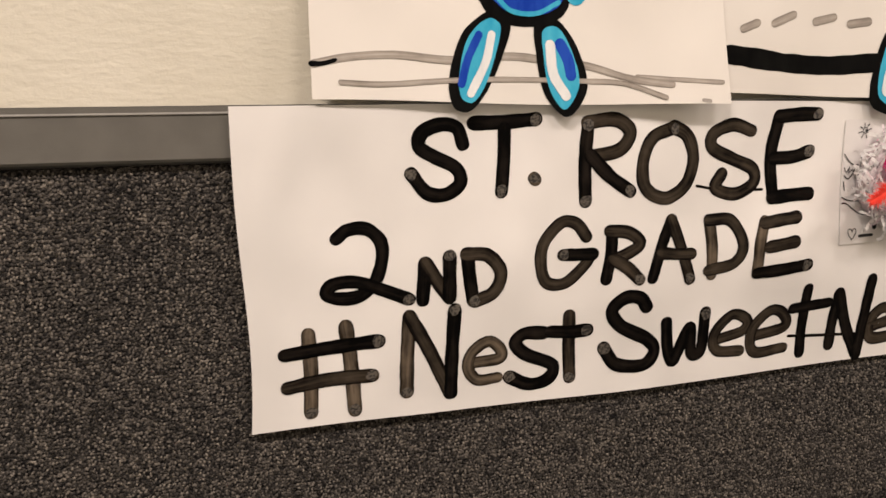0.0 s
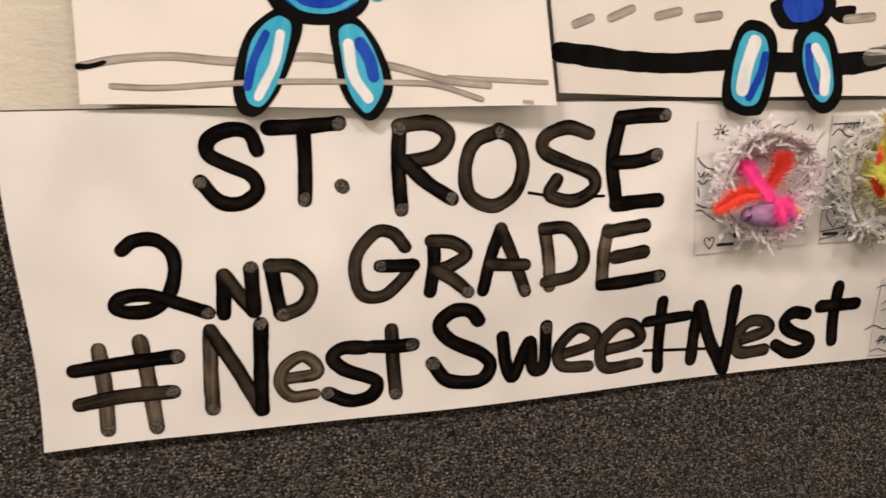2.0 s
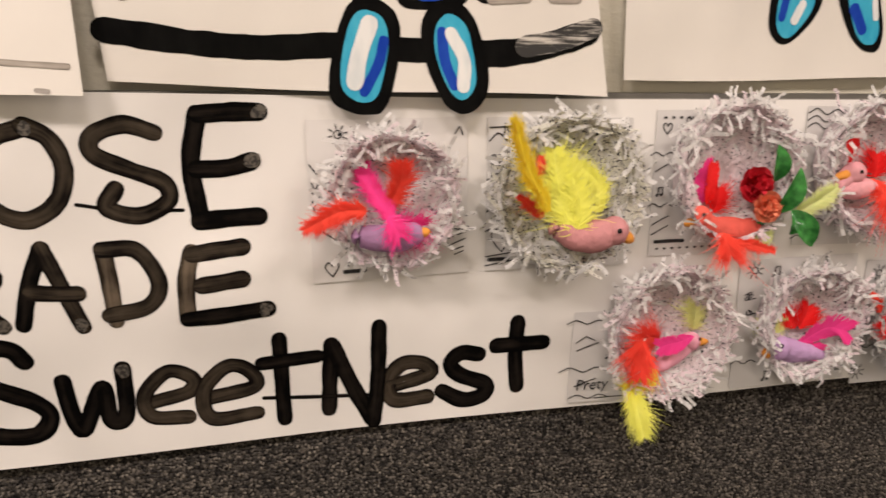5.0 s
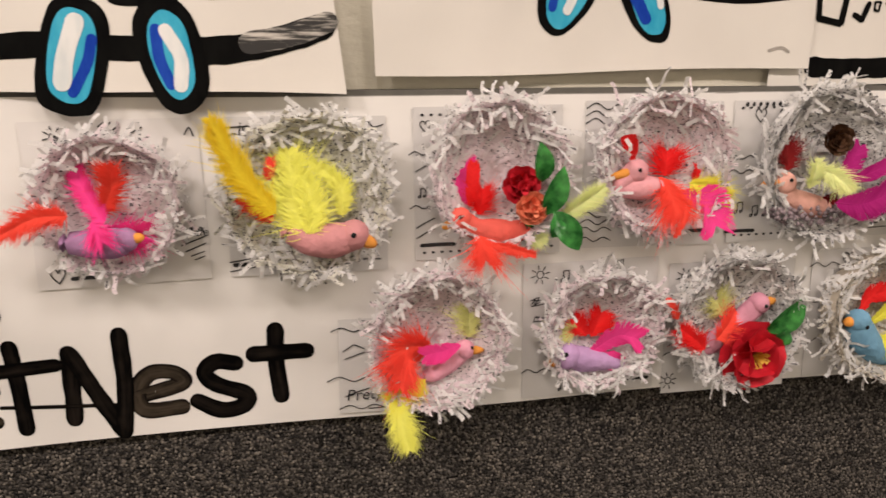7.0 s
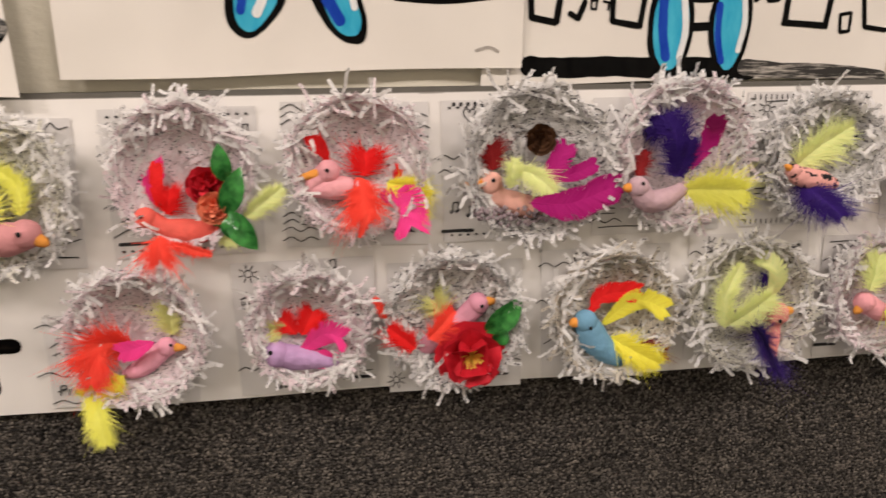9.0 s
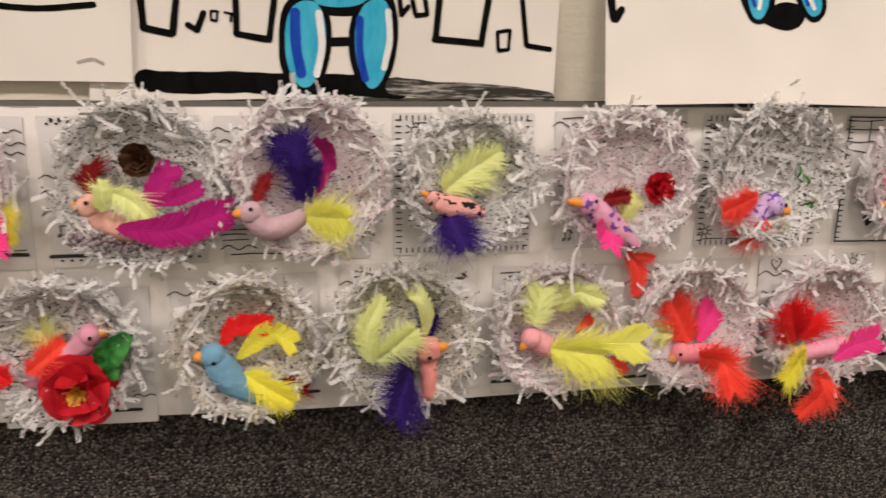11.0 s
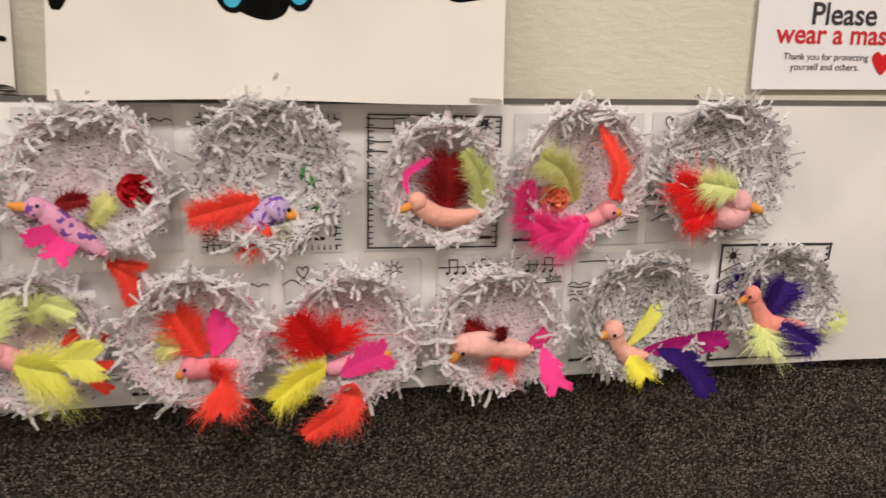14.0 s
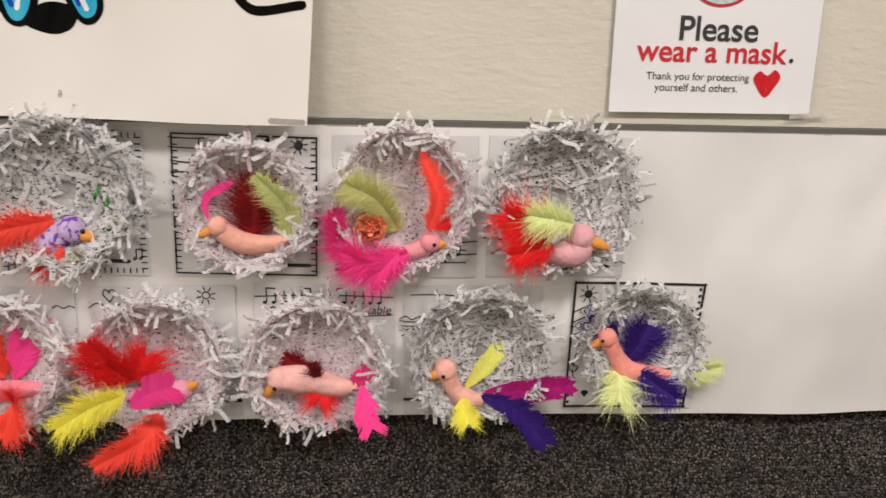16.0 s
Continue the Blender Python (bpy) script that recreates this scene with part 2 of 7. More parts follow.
M_WALL = wall_paint()
M_CARPET = carpet()
M_PILE = pile()
M_TRIM = mottled("grey_vinyl_trim", (0.108, 0.103, 0.091), (0.132, 0.126, 0.112), 30, 0.45, 0.15, 500, 0.0005)
M_TRIM_HIGHLIGHT = mottled("pale_trim_highlight", (0.30, 0.29, 0.27), (0.36, 0.35, 0.33), 60, 0.4, 0.1)
M_TAPE = mottled("clear_tape", (0.66, 0.64, 0.58), (0.70, 0.68, 0.62), 40, 0.15, 0.1, 100, 0.001, None, 0.5)
M_TAPE.node_tree.nodes["Principled BSDF"].inputs["Alpha"].default_value = 0.35
M_GAP_SHADE = mottled("dark_gap_shade", (0.05, 0.048, 0.046), (0.08, 0.077, 0.073), 60, 0.35, 0.1)
M_BANNER = paper("white_banner_paper", (0.74, 0.725, 0.70), (0.79, 0.775, 0.75), 0.42, 1.0, 0.5, 0.042)
M_SHEET = paper("cream_drawing_paper", (0.68, 0.65, 0.60), (0.725, 0.70, 0.65), 0.6, 0.9, 0.3, 0.035)
M_CARD = paper("card_stock", (0.60, 0.59, 0.58), (0.65, 0.64, 0.63), 0.5, 0.15)
M_CARD_WHITE = paper("white_card_stock", (0.68, 0.665, 0.65), (0.73, 0.715, 0.70), 0.5, 0.15)
M_SIGN = mottled("laminated_white_paper", (0.76, 0.76, 0.77), (0.79, 0.79, 0.80), 8, 0.18, 0.05, 20, 0.001, None, 0.5)
M_FLOOR = mottled("grey_floor_carpet", (0.06, 0.06, 0.062), (0.10, 0.10, 0.10), 20, 1.0, 0.6, 300, 0.002)
M_CEILING = mottled("white_ceiling_tile", (0.68, 0.67, 0.64), (0.74, 0.73, 0.70), 20, 0.9, 0.3, 200, 0.002)
INKS = {
    "d": ink("black_brushed_ink", (0.002, 0.0019, 0.0018), (0.018, 0.014, 0.011), (0.48, 0.76)),
    "m": ink("thinned_black_ink", (0.005, 0.004, 0.0035), (0.062, 0.049, 0.035), (0.40, 0.74)),
    "l": ink("washed_out_ink", (0.018, 0.014, 0.010), (0.15, 0.118, 0.085), (0.38, 0.72)),
}
M_DAB = speckle("sponged_ink_end", (0.105, 0.092, 0.075), (0.012, 0.010, 0.009), 400)
M_BLACK = paint("black_poster_paint", (0.0025, 0.0025, 0.0025), (0.006, 0.006, 0.0055), 0.75)
M_DRY = drybrush("dry_brushed_black_paint", (0.010, 0.009, 0.008), (0.55, 0.52, 0.47))
M_GREYWASH = ink("grey_ink_wash", (0.16, 0.14, 0.12), (0.46, 0.42, 0.37), (0.25, 0.75), 0.6)
M_CYAN = paint("turquoise_paint", (0.03, 0.33, 0.52), (0.07, 0.43, 0.60))
M_BLUE = paint("ultramarine_paint", (0.008, 0.04, 0.33), (0.02, 0.075, 0.44))
M_WHITEPAINT = paint("white_poster_paint", (0.62, 0.66, 0.67), (0.76, 0.77, 0.76))
M_PEN = mottled("black_pen", (0.012, 0.012, 0.014), (0.03, 0.03, 0.032), 200, 0.5, 0)
M_PENCIL = mottled("pencil_grey", (0.30, 0.28, 0.25), (0.38, 0.35, 0.32), 200, 0.6, 0)
M_SIGNBLACK = mottled("charcoal_print", (0.035, 0.035, 0.042), (0.045, 0.045, 0.052), 100, 0.3, 0)
M_SIGNRED = mottled("red_print", (0.50, 0.022, 0.03), (0.54, 0.026, 0.035), 100, 0.3, 0)
SHREDS = {
    "lilac": shred("lilac_white_paper_shreds", (0.74, 0.63, 0.665), (0.90, 0.82, 0.845), 0.61),
    "white": shred("white_paper_shreds", (0.56, 0.555, 0.55), (0.90, 0.895, 0.885), 0.585),
    "cream": shred("cream_paper_shreds", (0.66, 0.65, 0.57), (0.84, 0.83, 0.76), 0.59),
    "tan": shred("tan_paper_shreds", (0.62, 0.57, 0.48), (0.82, 0.79, 0.72), 0.59),
}
# Bowls darker than their shreds: shade in the gaps is put into the colour.
M_PULP_SHADE = {k: mottled(k + "_pulp_gap_shade", tuple(v * 0.75 for v in c), tuple(v * 1.05 for v in c), 150, 0.8, 0.5, 300, 0.001) for k, c in (("lilac", (0.70, 0.61, 0.64)), ("white", (0.50, 0.495, 0.49)), ("cream", (0.60, 0.59, 0.51)), ("tan", (0.57, 0.51, 0.42)))}
M_RIM = shred("bright_white_paper_shreds", (0.82, 0.815, 0.81), (0.93, 0.93, 0.925), 0.64, 0.42)
COLOURS = {
    "hot pink": (1.0, 0.06, 0.34), "red": (0.90, 0.018, 0.018), "coral red": (1.0, 0.085, 0.05),
    "dark red": (0.27, 0.006, 0.008), "yellow": (0.96, 0.88, 0.09), "golden yellow": (0.97, 0.74, 0.03),
    "lime green": (0.90, 1.0, 0.46), "olive green": (0.80, 0.81, 0.34), "lemon lime": (0.96, 0.97, 0.20),
    "magenta": (0.48, 0.008, 0.21), "purple": (0.040, 0.010, 0.20),
}
FEATHERS = {k: feather_mat(k.replace(" ", "_") + "_feather", v) for k, v in COLOURS.items()}
CLAYS = {}
M_BEAK = clay("orange_clay", (0.80, 0.33, 0.06))
M_EYE = mottled("black_bead", (0.008, 0.008, 0.009), (0.012, 0.012, 0.013), 50, 0.25, 0)
M_LEAF = mottled("glossy_green_leaf", (0.008, 0.07, 0.014), (0.06, 0.29, 0.06), 110, 0.2, 0.35, 200, 0.001)
M_STEM = mottled("green_stem", (0.02, 0.10, 0.04), (0.04, 0.15, 0.06), 60, 0.6, 0.1)
PETALS = {
    "red": mottled("red_silk_petal", (0.44, 0.008, 0.018), (0.70, 0.02, 0.04), 60, 0.6, 0.3, 200, 0.001),
    "peach": mottled("peach_silk_petal", (0.78, 0.19, 0.10), (0.88, 0.30, 0.17), 60, 0.6, 0.3, 200, 0.001),
    "white": mottled("white_silk_petal", (0.66, 0.64, 0.56), (0.76, 0.74, 0.66), 60, 0.6, 0.3, 200, 0.001),
}
M_STAMEN = mottled("yellow_stamen", (0.70, 0.38, 0.05), (0.82, 0.52, 0.08), 100, 0.7, 0.1)
M_CONE = mottled("brown_wood_rose", (0.045, 0.020, 0.010), (0.13, 0.06, 0.028), 60, 0.5, 0.4, 200, 0.001)
M_PELLET = mottled("grey_lilac_pellets", (0.22, 0.17, 0.19), (0.34, 0.28, 0.30), 200, 0.8, 0.4, 400, 0.001)
M_SKYGREY = paint("pale_blue_grey_print", (0.42, 0.50, 0.53), (0.62, 0.66, 0.67), 0.2, 80)
M_HEART = paint("red_heart_print", (0.50, 0.015, 0.02), (0.62, 0.03, 0.035), 0.3, 60)

# ---- the setting ----
def slab(name, x0, x1, y0, y1, z0, z1, mat, label, category="wall", bevel=0.0):
    bm = bmesh.new()
    bmesh.ops.create_cube(bm, size=1)
    for v in bm.verts:
        v.co = Vector((x0 if v.co.x < 0 else x1, y0 if v.co.y < 0 else y1, z0 if v.co.z < 0 else z1))
    if bevel:
        bmesh.ops.bevel(bm, geom=bm.edges[:], offset=bevel, segments=2, affect="EDGES")
    return tagged(new(name, from_bm(name, bm, mat)), label, category, "", "structure")


XA, XB, YB = -3.2, 4.6, -2.3
slab("wall_north", XA, XB, 0.006, 0.12, RAIL, 2.56, M_WALL, "cream painted wall with a rough orange-peel texture")
WAINSCOT = slab("wainscot", XA, XB, -0.002, 0.12, 0.0, BAND - 0.004, M_CARPET, "lower wall covered in charcoal loop carpet", "wall covering")
slab("trim", XA, XB, -0.0145, 0.12, BAND, RAIL - 0.0005, M_TRIM, "smooth dark grey trim strip along the wall", "trim", 0.0025)
# added pale strip: the trim's thin edge highlight, put into colour
slab("trim_highlight_strip", XA, XB, -0.0165, -0.0147, RAIL - 0.0078, RAIL - 0.0056, M_TRIM_HIGHLIGHT, "narrow pale strip for the highlight along the trim top", "trim", 0.0006)
# dark strip added in the gap, coloured as the shadow under the trim
slab("trim_shadow_strip", XA, XB, 0.004, 0.12, BAND - 0.0036, BAND - 0.0004, M_GAP_SHADE, "narrow dark strip for the shadow below the grey trim", "trim")
slab("wall_south", XA, XB, YB - 0.12, YB, 0.0, 2.56, M_WALL, "plain cream wall on the far side of the corridor")
slab("wall_west", XA - 0.12, XA - 0.002, YB, 0.12, 0.0, 2.56, M_WALL, "plain cream end wall of the corridor")
slab("wall_east", XB + 0.002, XB + 0.12, YB, 0.12, 0.0, 2.56, M_WALL, "plain cream end wall of the corridor")
slab("floor", XA - 0.12, XB + 0.12, YB - 0.12, 0.12, -0.1, -0.002, M_FLOOR, "dark grey carpeted corridor floor", "floor")
slab("ceiling", XA - 0.12, XB + 0.12, YB - 0.12, 0.12, 2.563, 2.66, M_CEILING, "white corridor ceiling", "ceiling")


# the carpet's loops, where the wall covering shows
def carpet_pile():
    rnd = np.random.RandomState(3)
    cell = 0.0031
    spots = []
    for x0, x1, z0, z1 in ((-1.25, -0.67, 0.70, BAND - 0.006), (-0.67, 2.75, 0.70, 0.915), (2.33, 2.75, 0.915, BAND - 0.006)):
        gx, gz = np.meshgrid(np.arange(x0, x1, cell), np.arange(z0, z1, cell * 1.25))
        gx = gx + (np.arange(gz.shape[0]) % 2)[:, None] * cell * 0.5
        spots.append(np.stack([gx.ravel(), gz.ravel()], 1))
    c = np.concatenate(spots)
    n = len(c)
    c = c + rnd.uniform(-0.0014, 0.0014, c.shape)
    turn = rnd.normal(0, 0.5, n)
    wide, tall, high = rnd.uniform(0.0012, 0.0018, n), rnd.uniform(0.0018, 0.0026, n), rnd.uniform(0.0012, 0.0030, n)
    ring = np.array([(1, 0), (0, 1), (-1, 0), (0, -1)], float)
    verts = np.zeros((n, 9, 3))
    for row, (f, h) in enumerate(((1.0, 0.0), (0.80, 0.62))):
        for k, (a, b) in enumerate(ring):
            u, v = a * wide * f, b * tall * f
            verts[:, row * 4 + k, 0] = c[:, 0] + u * np.cos(turn) - v * np.sin(turn)
            verts[:, row * 4 + k, 2] = c[:, 1] + u * np.sin(turn) + v * np.cos(turn)
            verts[:, row * 4 + k, 1] = -0.0015 - high * h
    verts[:, 8, 0], verts[:, 8, 2], verts[:, 8, 1] = c[:, 0], c[:, 1], -0.0015 - high
    quads, tris = [], []
    for k in range(4):
        e = (k + 1) % 4
        quads.append((k, e, 4 + e, 4 + k))
        tris.append((4 + k, 4 + e, 8))
    base = np.arange(n)[:, None, None] * 9
    quads = (base + np.array(quads)[None]).reshape(-1, 4)
    tris = (base + np.array(tris)[None]).reshape(-1, 3)
    me = bpy.data.meshes.new("carpet_pile")
    me.from_pydata(verts.reshape(-1, 3).tolist(), [], quads.tolist() + tris.tolist())
    me.materials.append(M_PILE)
    me.polygons.foreach_set("use_smooth", [True] * len(me.polygons))
    me.update()
    return part_of("carpet_pile", me, WAINSCOT, "looped charcoal and grey-brown carpet pile", "stuff")


carpet_pile()

# ---- paper surfaces ----
def banner_y(x, z):
    """Depth of the banner's face: it hangs slack over the trim, stands off most at its upper left part, with soft buckles."""
    rise = min(1.1, max(-0.2, (z - 0.92) / 0.28))
    left = 0.15 + 0.85 / (1 + math.exp((x + 0.28) * 9))
    bulge = 0.009 * math.exp(-((x + 0.09) / 0.17) ** 2 - ((z - 1.045) / 0.055) ** 2)
    wave = noise.noise(Vector((x * 2.3, 1.7, z * 3.5))) * 0.0040 + noise.noise(Vector((x * 7 + 3, 9.1, z * 2.2))) * 0.0026
    wave += 0.0025 * max(0.0, min(1.0, (x - 1.95) / 0.2)) * math.sin(x * 26 + z * 9)
    loose = 1 - max(0.0, rise)
    wave -= 0.0055 * math.exp(-((x - 0.12) / 0.3) ** 2) * max(0.0, min(1.0, (1.0 - z) / 0.06)) / (0.4 + 0.6 * loose)
    return -0.0155 - 0.009 * rise * left - bulge - wave * (0.4 + 0.6 * loose)


def sheet_mesh(name, x0, x1, z0, z1, depth, mat, nx, nz, shape=None, thick=0.0004):
    """A sheet of paper over a rectangle (moved by shape), with a face, a back and edges."""
    verts, faces = [], []
    for side in (0, 1):
        for j in range(nz + 1):
            for i in range(nx + 1):
                u, w = i / nx, j / nz
                x, z = x0 + (x1 - x0) * u, z0 + (z1 - z0) * w
                if shape:
                    x, z = shape(x, z, u, w)
                verts.append((x, depth(x, z) + side * thick, z))
    n = (nx + 1) * (nz + 1)
    for j in range(nz):
        for i in range(nx):
            a = j * (nx + 1) + i
            faces.append((a, a + 1, a + nx + 2, a + nx + 1))
            faces.append((n + a, n + a + nx + 1, n + a + nx + 2, n + a + 1))
    rim = len(verts)
    ring = [i for i in range(nx + 1)] + [j * (nx + 1) + nx for j in range(1, nz + 1)]
    ring += [nz * (nx + 1) + i for i in range(nx - 1, -1, -1)] + [j * (nx + 1) for j in range(nz - 1, 0, -1)]
    # the cut edge has corners of its own, so that the face stays crisp up to it
    for a in ring:
        verts += [verts[a], verts[n + a]]
    for i in range(len(ring)):
        j = (i + 1) % len(ring)
        faces.append((rim + 2 * j, rim + 2 * i, rim + 2 * i + 1, rim + 2 * j + 1))
    return mesh_of(name, verts, faces, mat, True)


def stroke_mesh(strokes, depth, mats, lift=0.00025):
    """Flat strokes on a paper face. strokes: (points, width, material index, thin ends)."""
    verts, faces, index, uv = [], [], [], []
    for s, (pts, width, k, taper) in enumerate(strokes):
        length = sum((Vector(b) - Vector(a)).length for a, b in zip(pts, pts[1:]))
        n = max(10, min(70, int(length / 0.0035)))
        path = spline(pts, n)
        half = width / 2
        # round caps
        d0, d1 = (path[0] - path[1]).normalized(), (path[-1] - path[-2]).normalized()
        caps0 = [path[0] + d0 * half * math.cos(a) for a in (0.25, 0.6, 1.0)]
        caps1 = [path[-1] + d1 * half * math.cos(a) for a in (1.0, 0.6, 0.25)]
        full = caps0 + path + caps1
        wide = [math.sin(a) for a in (0.25, 0.6, 1.0)] + [1] * n + [math.sin(a) for a in (1.0, 0.6, 0.25)]
        m = len(full)
        base = len(verts)
        run = random.random() * 5
        for i, p in enumerate(full):
            a, b = full[max(0, i - 1)], full[min(m - 1, i + 1)]
            t = (b - a).normalized()
            q = Vector((-t.y, t.x))
            f = i / (m - 1)
            h = half * wide[i] * (1 + 0.10 * noise.noise(Vector((p.x * 60, p.y * 60, s * 3.1))))
            if taper:
                h *= 1 - taper * f
            if i:
                run += (p - full[i - 1]).length
            for side in (-1, 0, 1):
                r = p + q * h * side * (1 + 0.05 * noise.noise(Vector((p.x * 260, p.y * 260, side * 5.0))))
                verts.append((r.x, depth(r.x, r.y) - lift - 0.00012 * min(s, 6) - 0.0001 * f, r.y))
                uv.append((run, side))
        for i in range(m - 1):
            for c in (0, 1):
                a = base + i * 3 + c
                faces.append((a, a + 1, a + 4, a + 3))
                index.append(k)
    return mesh_of("brush_strokes", verts, faces, mats, False, index, uv)


def blob_mesh(points, depth, mat, lift, ragged=0.02, n=44):
    """A filled painted shape with a slightly uneven outline."""
    ring = closed_spline(points, n)
    c = sum(ring, Vector((0, 0))) / n
    verts, faces = [], []
    rows = (1.0, 0.66, 0.33)
    for f in rows:
        for p in ring:
            k = 1 + ragged * noise.noise(Vector((p.x * 130, p.y * 130, lift * 1000)))
            q = c + (p - c) * f * k
            verts.append((q.x, depth(q.x, q.y) - lift, q.y))
    verts.append((c.x, depth(c.x, c.y) - lift, c.y))
    for r in range(len(rows) - 1):
        for i in range(n):
            j = (i + 1) % n
            faces.append((r * n + i, r * n + j, (r + 1) * n + j, (r + 1) * n + i))
    for i in range(n):
        faces.append(((len(rows) - 1) * n + i, (len(rows) - 1) * n + (i + 1) % n, len(verts) - 1))
    return mesh_of("painted_shape", verts, faces, mat)


def disc_points(x, z, rx, rz, turn=0.0, n=10):
    return [Vector((x, z)) + rot2((rx * math.cos(a), rz * math.sin(a)), turn) for a in (2 * math.pi * i / n for i in range(n))]


# ---- the lettered banner ----
BX0, BX1 = -0.680, 2.345
def banner_shape(x, z, u, w):
    # the left edge leans a little and the cut is not quite straight
    x += (1 - u) ** 12 * 0.006 * (1 - w) * math.sin(w * 5)
    low = min(1.0, max(0.0, (x + 0.3) / 0.6))
    z -= w * 0.0055 * low * low * (3 - 2 * low)
    z += (1 - w) * 0.002 * math.sin(x * 4.0) + (1 - w) * 0.0015 * math.sin(x * 11 + 1)
    z += (1 - w) * 0.0055 * max(0.0, min(1.0, (x + 0.4) / 2.4))
    return x, z


banner = thing("banner", "long white paper banner with hand-brushed black lettering", "banner", (BX0, 0, BOTTOM))
def on(parent, ob):
    ob.parent = parent
    ob.matrix_parent_inverse = parent.matrix_basis.inverted()
    return ob


def fixed(name, me, parent, label="", kind=""):
    """A part whose mesh is given in world places."""
    return on(parent, part_of(name, me, parent, label, kind))


fixed("sheet", sheet_mesh("sheet", BX0, BX1, BOTTOM, RAIL - 0.001, banner_y, M_BANNER, 240, 26, banner_shape), banner, "slightly buckled white paper")
INK_LIST = [INKS["d"], INKS["m"], INKS["l"]]


def letter(char, x, z, w, h, tone, strokes, width=0.0155, dabs=()):
    """One brushed letter in a box with its lower left corner at x, z; strokes in units of the box."""
    rows = []
    for s, pts in enumerate(strokes):
        k = "dml".index(tone[min(s, len(tone) - 1)])
        rows.append(([(x + a * w, z + b * h) for a, b in pts], width, k, 0.0))
    fixed("letter", stroke_mesh(rows, banner_y, INK_LIST), banner, "brushed black letter " + char)
    for a, b in dabs:
        px, pz = x + a * w, z + b * h
        fixed("sponge_mark", blob_mesh(disc_points(px, pz, width * 0.40, width * 0.40), banner_y, M_DAB, 0.0011, 0.5, 28), banner, "mottled end of a stroke")


letter("S", -0.5120, 1.1286, 0.0527, 0.0690, "d", [[(1.00, 0.72), (0.88, 0.95), (0.56, 1.00), (0.21, 0.89), (0.16, 0.69), (0.46, 0.54), (0.86, 0.38), (0.96, 0.16), (0.68, 0.00), (0.30, 0.03), (0.00, 0.31)]], 0.0144, dabs=[(0.00, 0.31)])
letter("T", -0.4482, 1.1287, 0.0664, 0.0724, "dd", [[(0.00, 0.96), (0.54, 0.97), (1.00, 1.00)], [(0.49, 0.87), (0.49, 0.46), (0.46, 0.00)]], 0.0144, dabs=[(0.99, 1.00), (0.46, 0.00)])
letter("full stop", -0.3821, 1.1394, 0.0030, 0.0030, "l", [[(0.00, 0.50), (0.50, 0.00)]], 0.0140, dabs=[(0.25, 0.25)])
letter("R", -0.3256, 1.1146, 0.0537, 0.0846, "dmd", [[(0.04, 0.97), (0.00, 0.51), (0.04, 0.00)], [(0.02, 0.97), (0.60, 1.00), (0.94, 0.85), (0.74, 0.63), (0.14, 0.55)], [(0.12, 0.56), (0.54, 0.30), (1.00, 0.10)]], 0.0154, dabs=[(0.04, 0.00), (1.00, 0.10), (0.04, 0.94)])
letter("O", -0.2577, 1.1134, 0.0615, 0.0770, "m", [[(0.59, 0.99), (0.16, 0.85), (0.00, 0.51), (0.08, 0.15), (0.48, 0.00), (0.87, 0.18), (1.00, 0.54), (0.86, 0.86), (0.57, 1.00)]], 0.0150, dabs=[(0.59, 0.97)])
letter("S", -0.1726, 1.1142, 0.0549, 0.0768, "m", [[(0.87, 0.91), (0.44, 1.00), (0.00, 0.88), (0.00, 0.68), (0.49, 0.51), (0.96, 0.36), (1.00, 0.15), (0.58, 0.00), (0.11, 0.10), (0.25, 0.30)]], 0.0148)
letter("dash", -0.1897, 1.1179, 0.0838, 0.0072, "d", [[(0.00, 1.00), (0.41, 0.20), (1.00, 0.00)]], 0.0032)
letter("E", -0.0972, 1.1081, 0.0582, 0.0929, "dddd", [[(0.13, 0.98), (0.00, 0.52), (0.10, 0.01)], [(0.15, 0.98), (0.61, 1.00), (1.00, 1.00)], [(0.08, 0.48), (0.52, 0.49), (0.87, 0.55)], [(0.08, 0.00), (0.52, 0.02), (0.93, 0.03)]], 0.0157, dabs=[(1.00, 1.00), (0.87, 0.55)])
letter("2", -0.5994, 1.0220, 0.0835, 0.0755, "d", [[(0.14, 0.89), (0.28, 1.00), (0.52, 0.99), (0.68, 0.75), (0.61, 0.33), (0.40, 0.10), (0.14, 0.08), (0.00, 0.16), (0.09, 0.28), (0.36, 0.29), (0.69, 0.15), (1.00, 0.00)]], 0.0137, dabs=[(1.00, 0.00)])
letter("N", -0.5017, 1.0200, 0.0287, 0.0438, "dmd", [[(0.00, 0.00), (0.10, 0.88)], [(0.13, 0.88), (0.61, 0.35), (1.00, 0.00)], [(1.00, 0.00), (1.00, 1.00)]], 0.0148, dabs=[(1.00, 1.03)])
letter("D", -0.4548, 1.0136, 0.0379, 0.0517, "dm", [[(0.03, 0.98), (0.10, 0.47), (0.20, 0.02)], [(0.00, 1.00), (0.62, 0.94), (1.00, 0.57), (0.80, 0.17), (0.25, 0.00)]], 0.0148, dabs=[(0.23, 0.02)])
letter("G", -0.3721, 1.0260, 0.0595, 0.0665, "md", [[(0.86, 0.75), (0.66, 0.97), (0.37, 1.00), (0.05, 0.69), (0.00, 0.35), (0.12, 0.03), (0.48, 0.00), (0.85, 0.29), (0.94, 0.44)], [(0.42, 0.47), (0.77, 0.46), (1.00, 0.46)]], 0.0137, dabs=[(0.45, 0.47)])
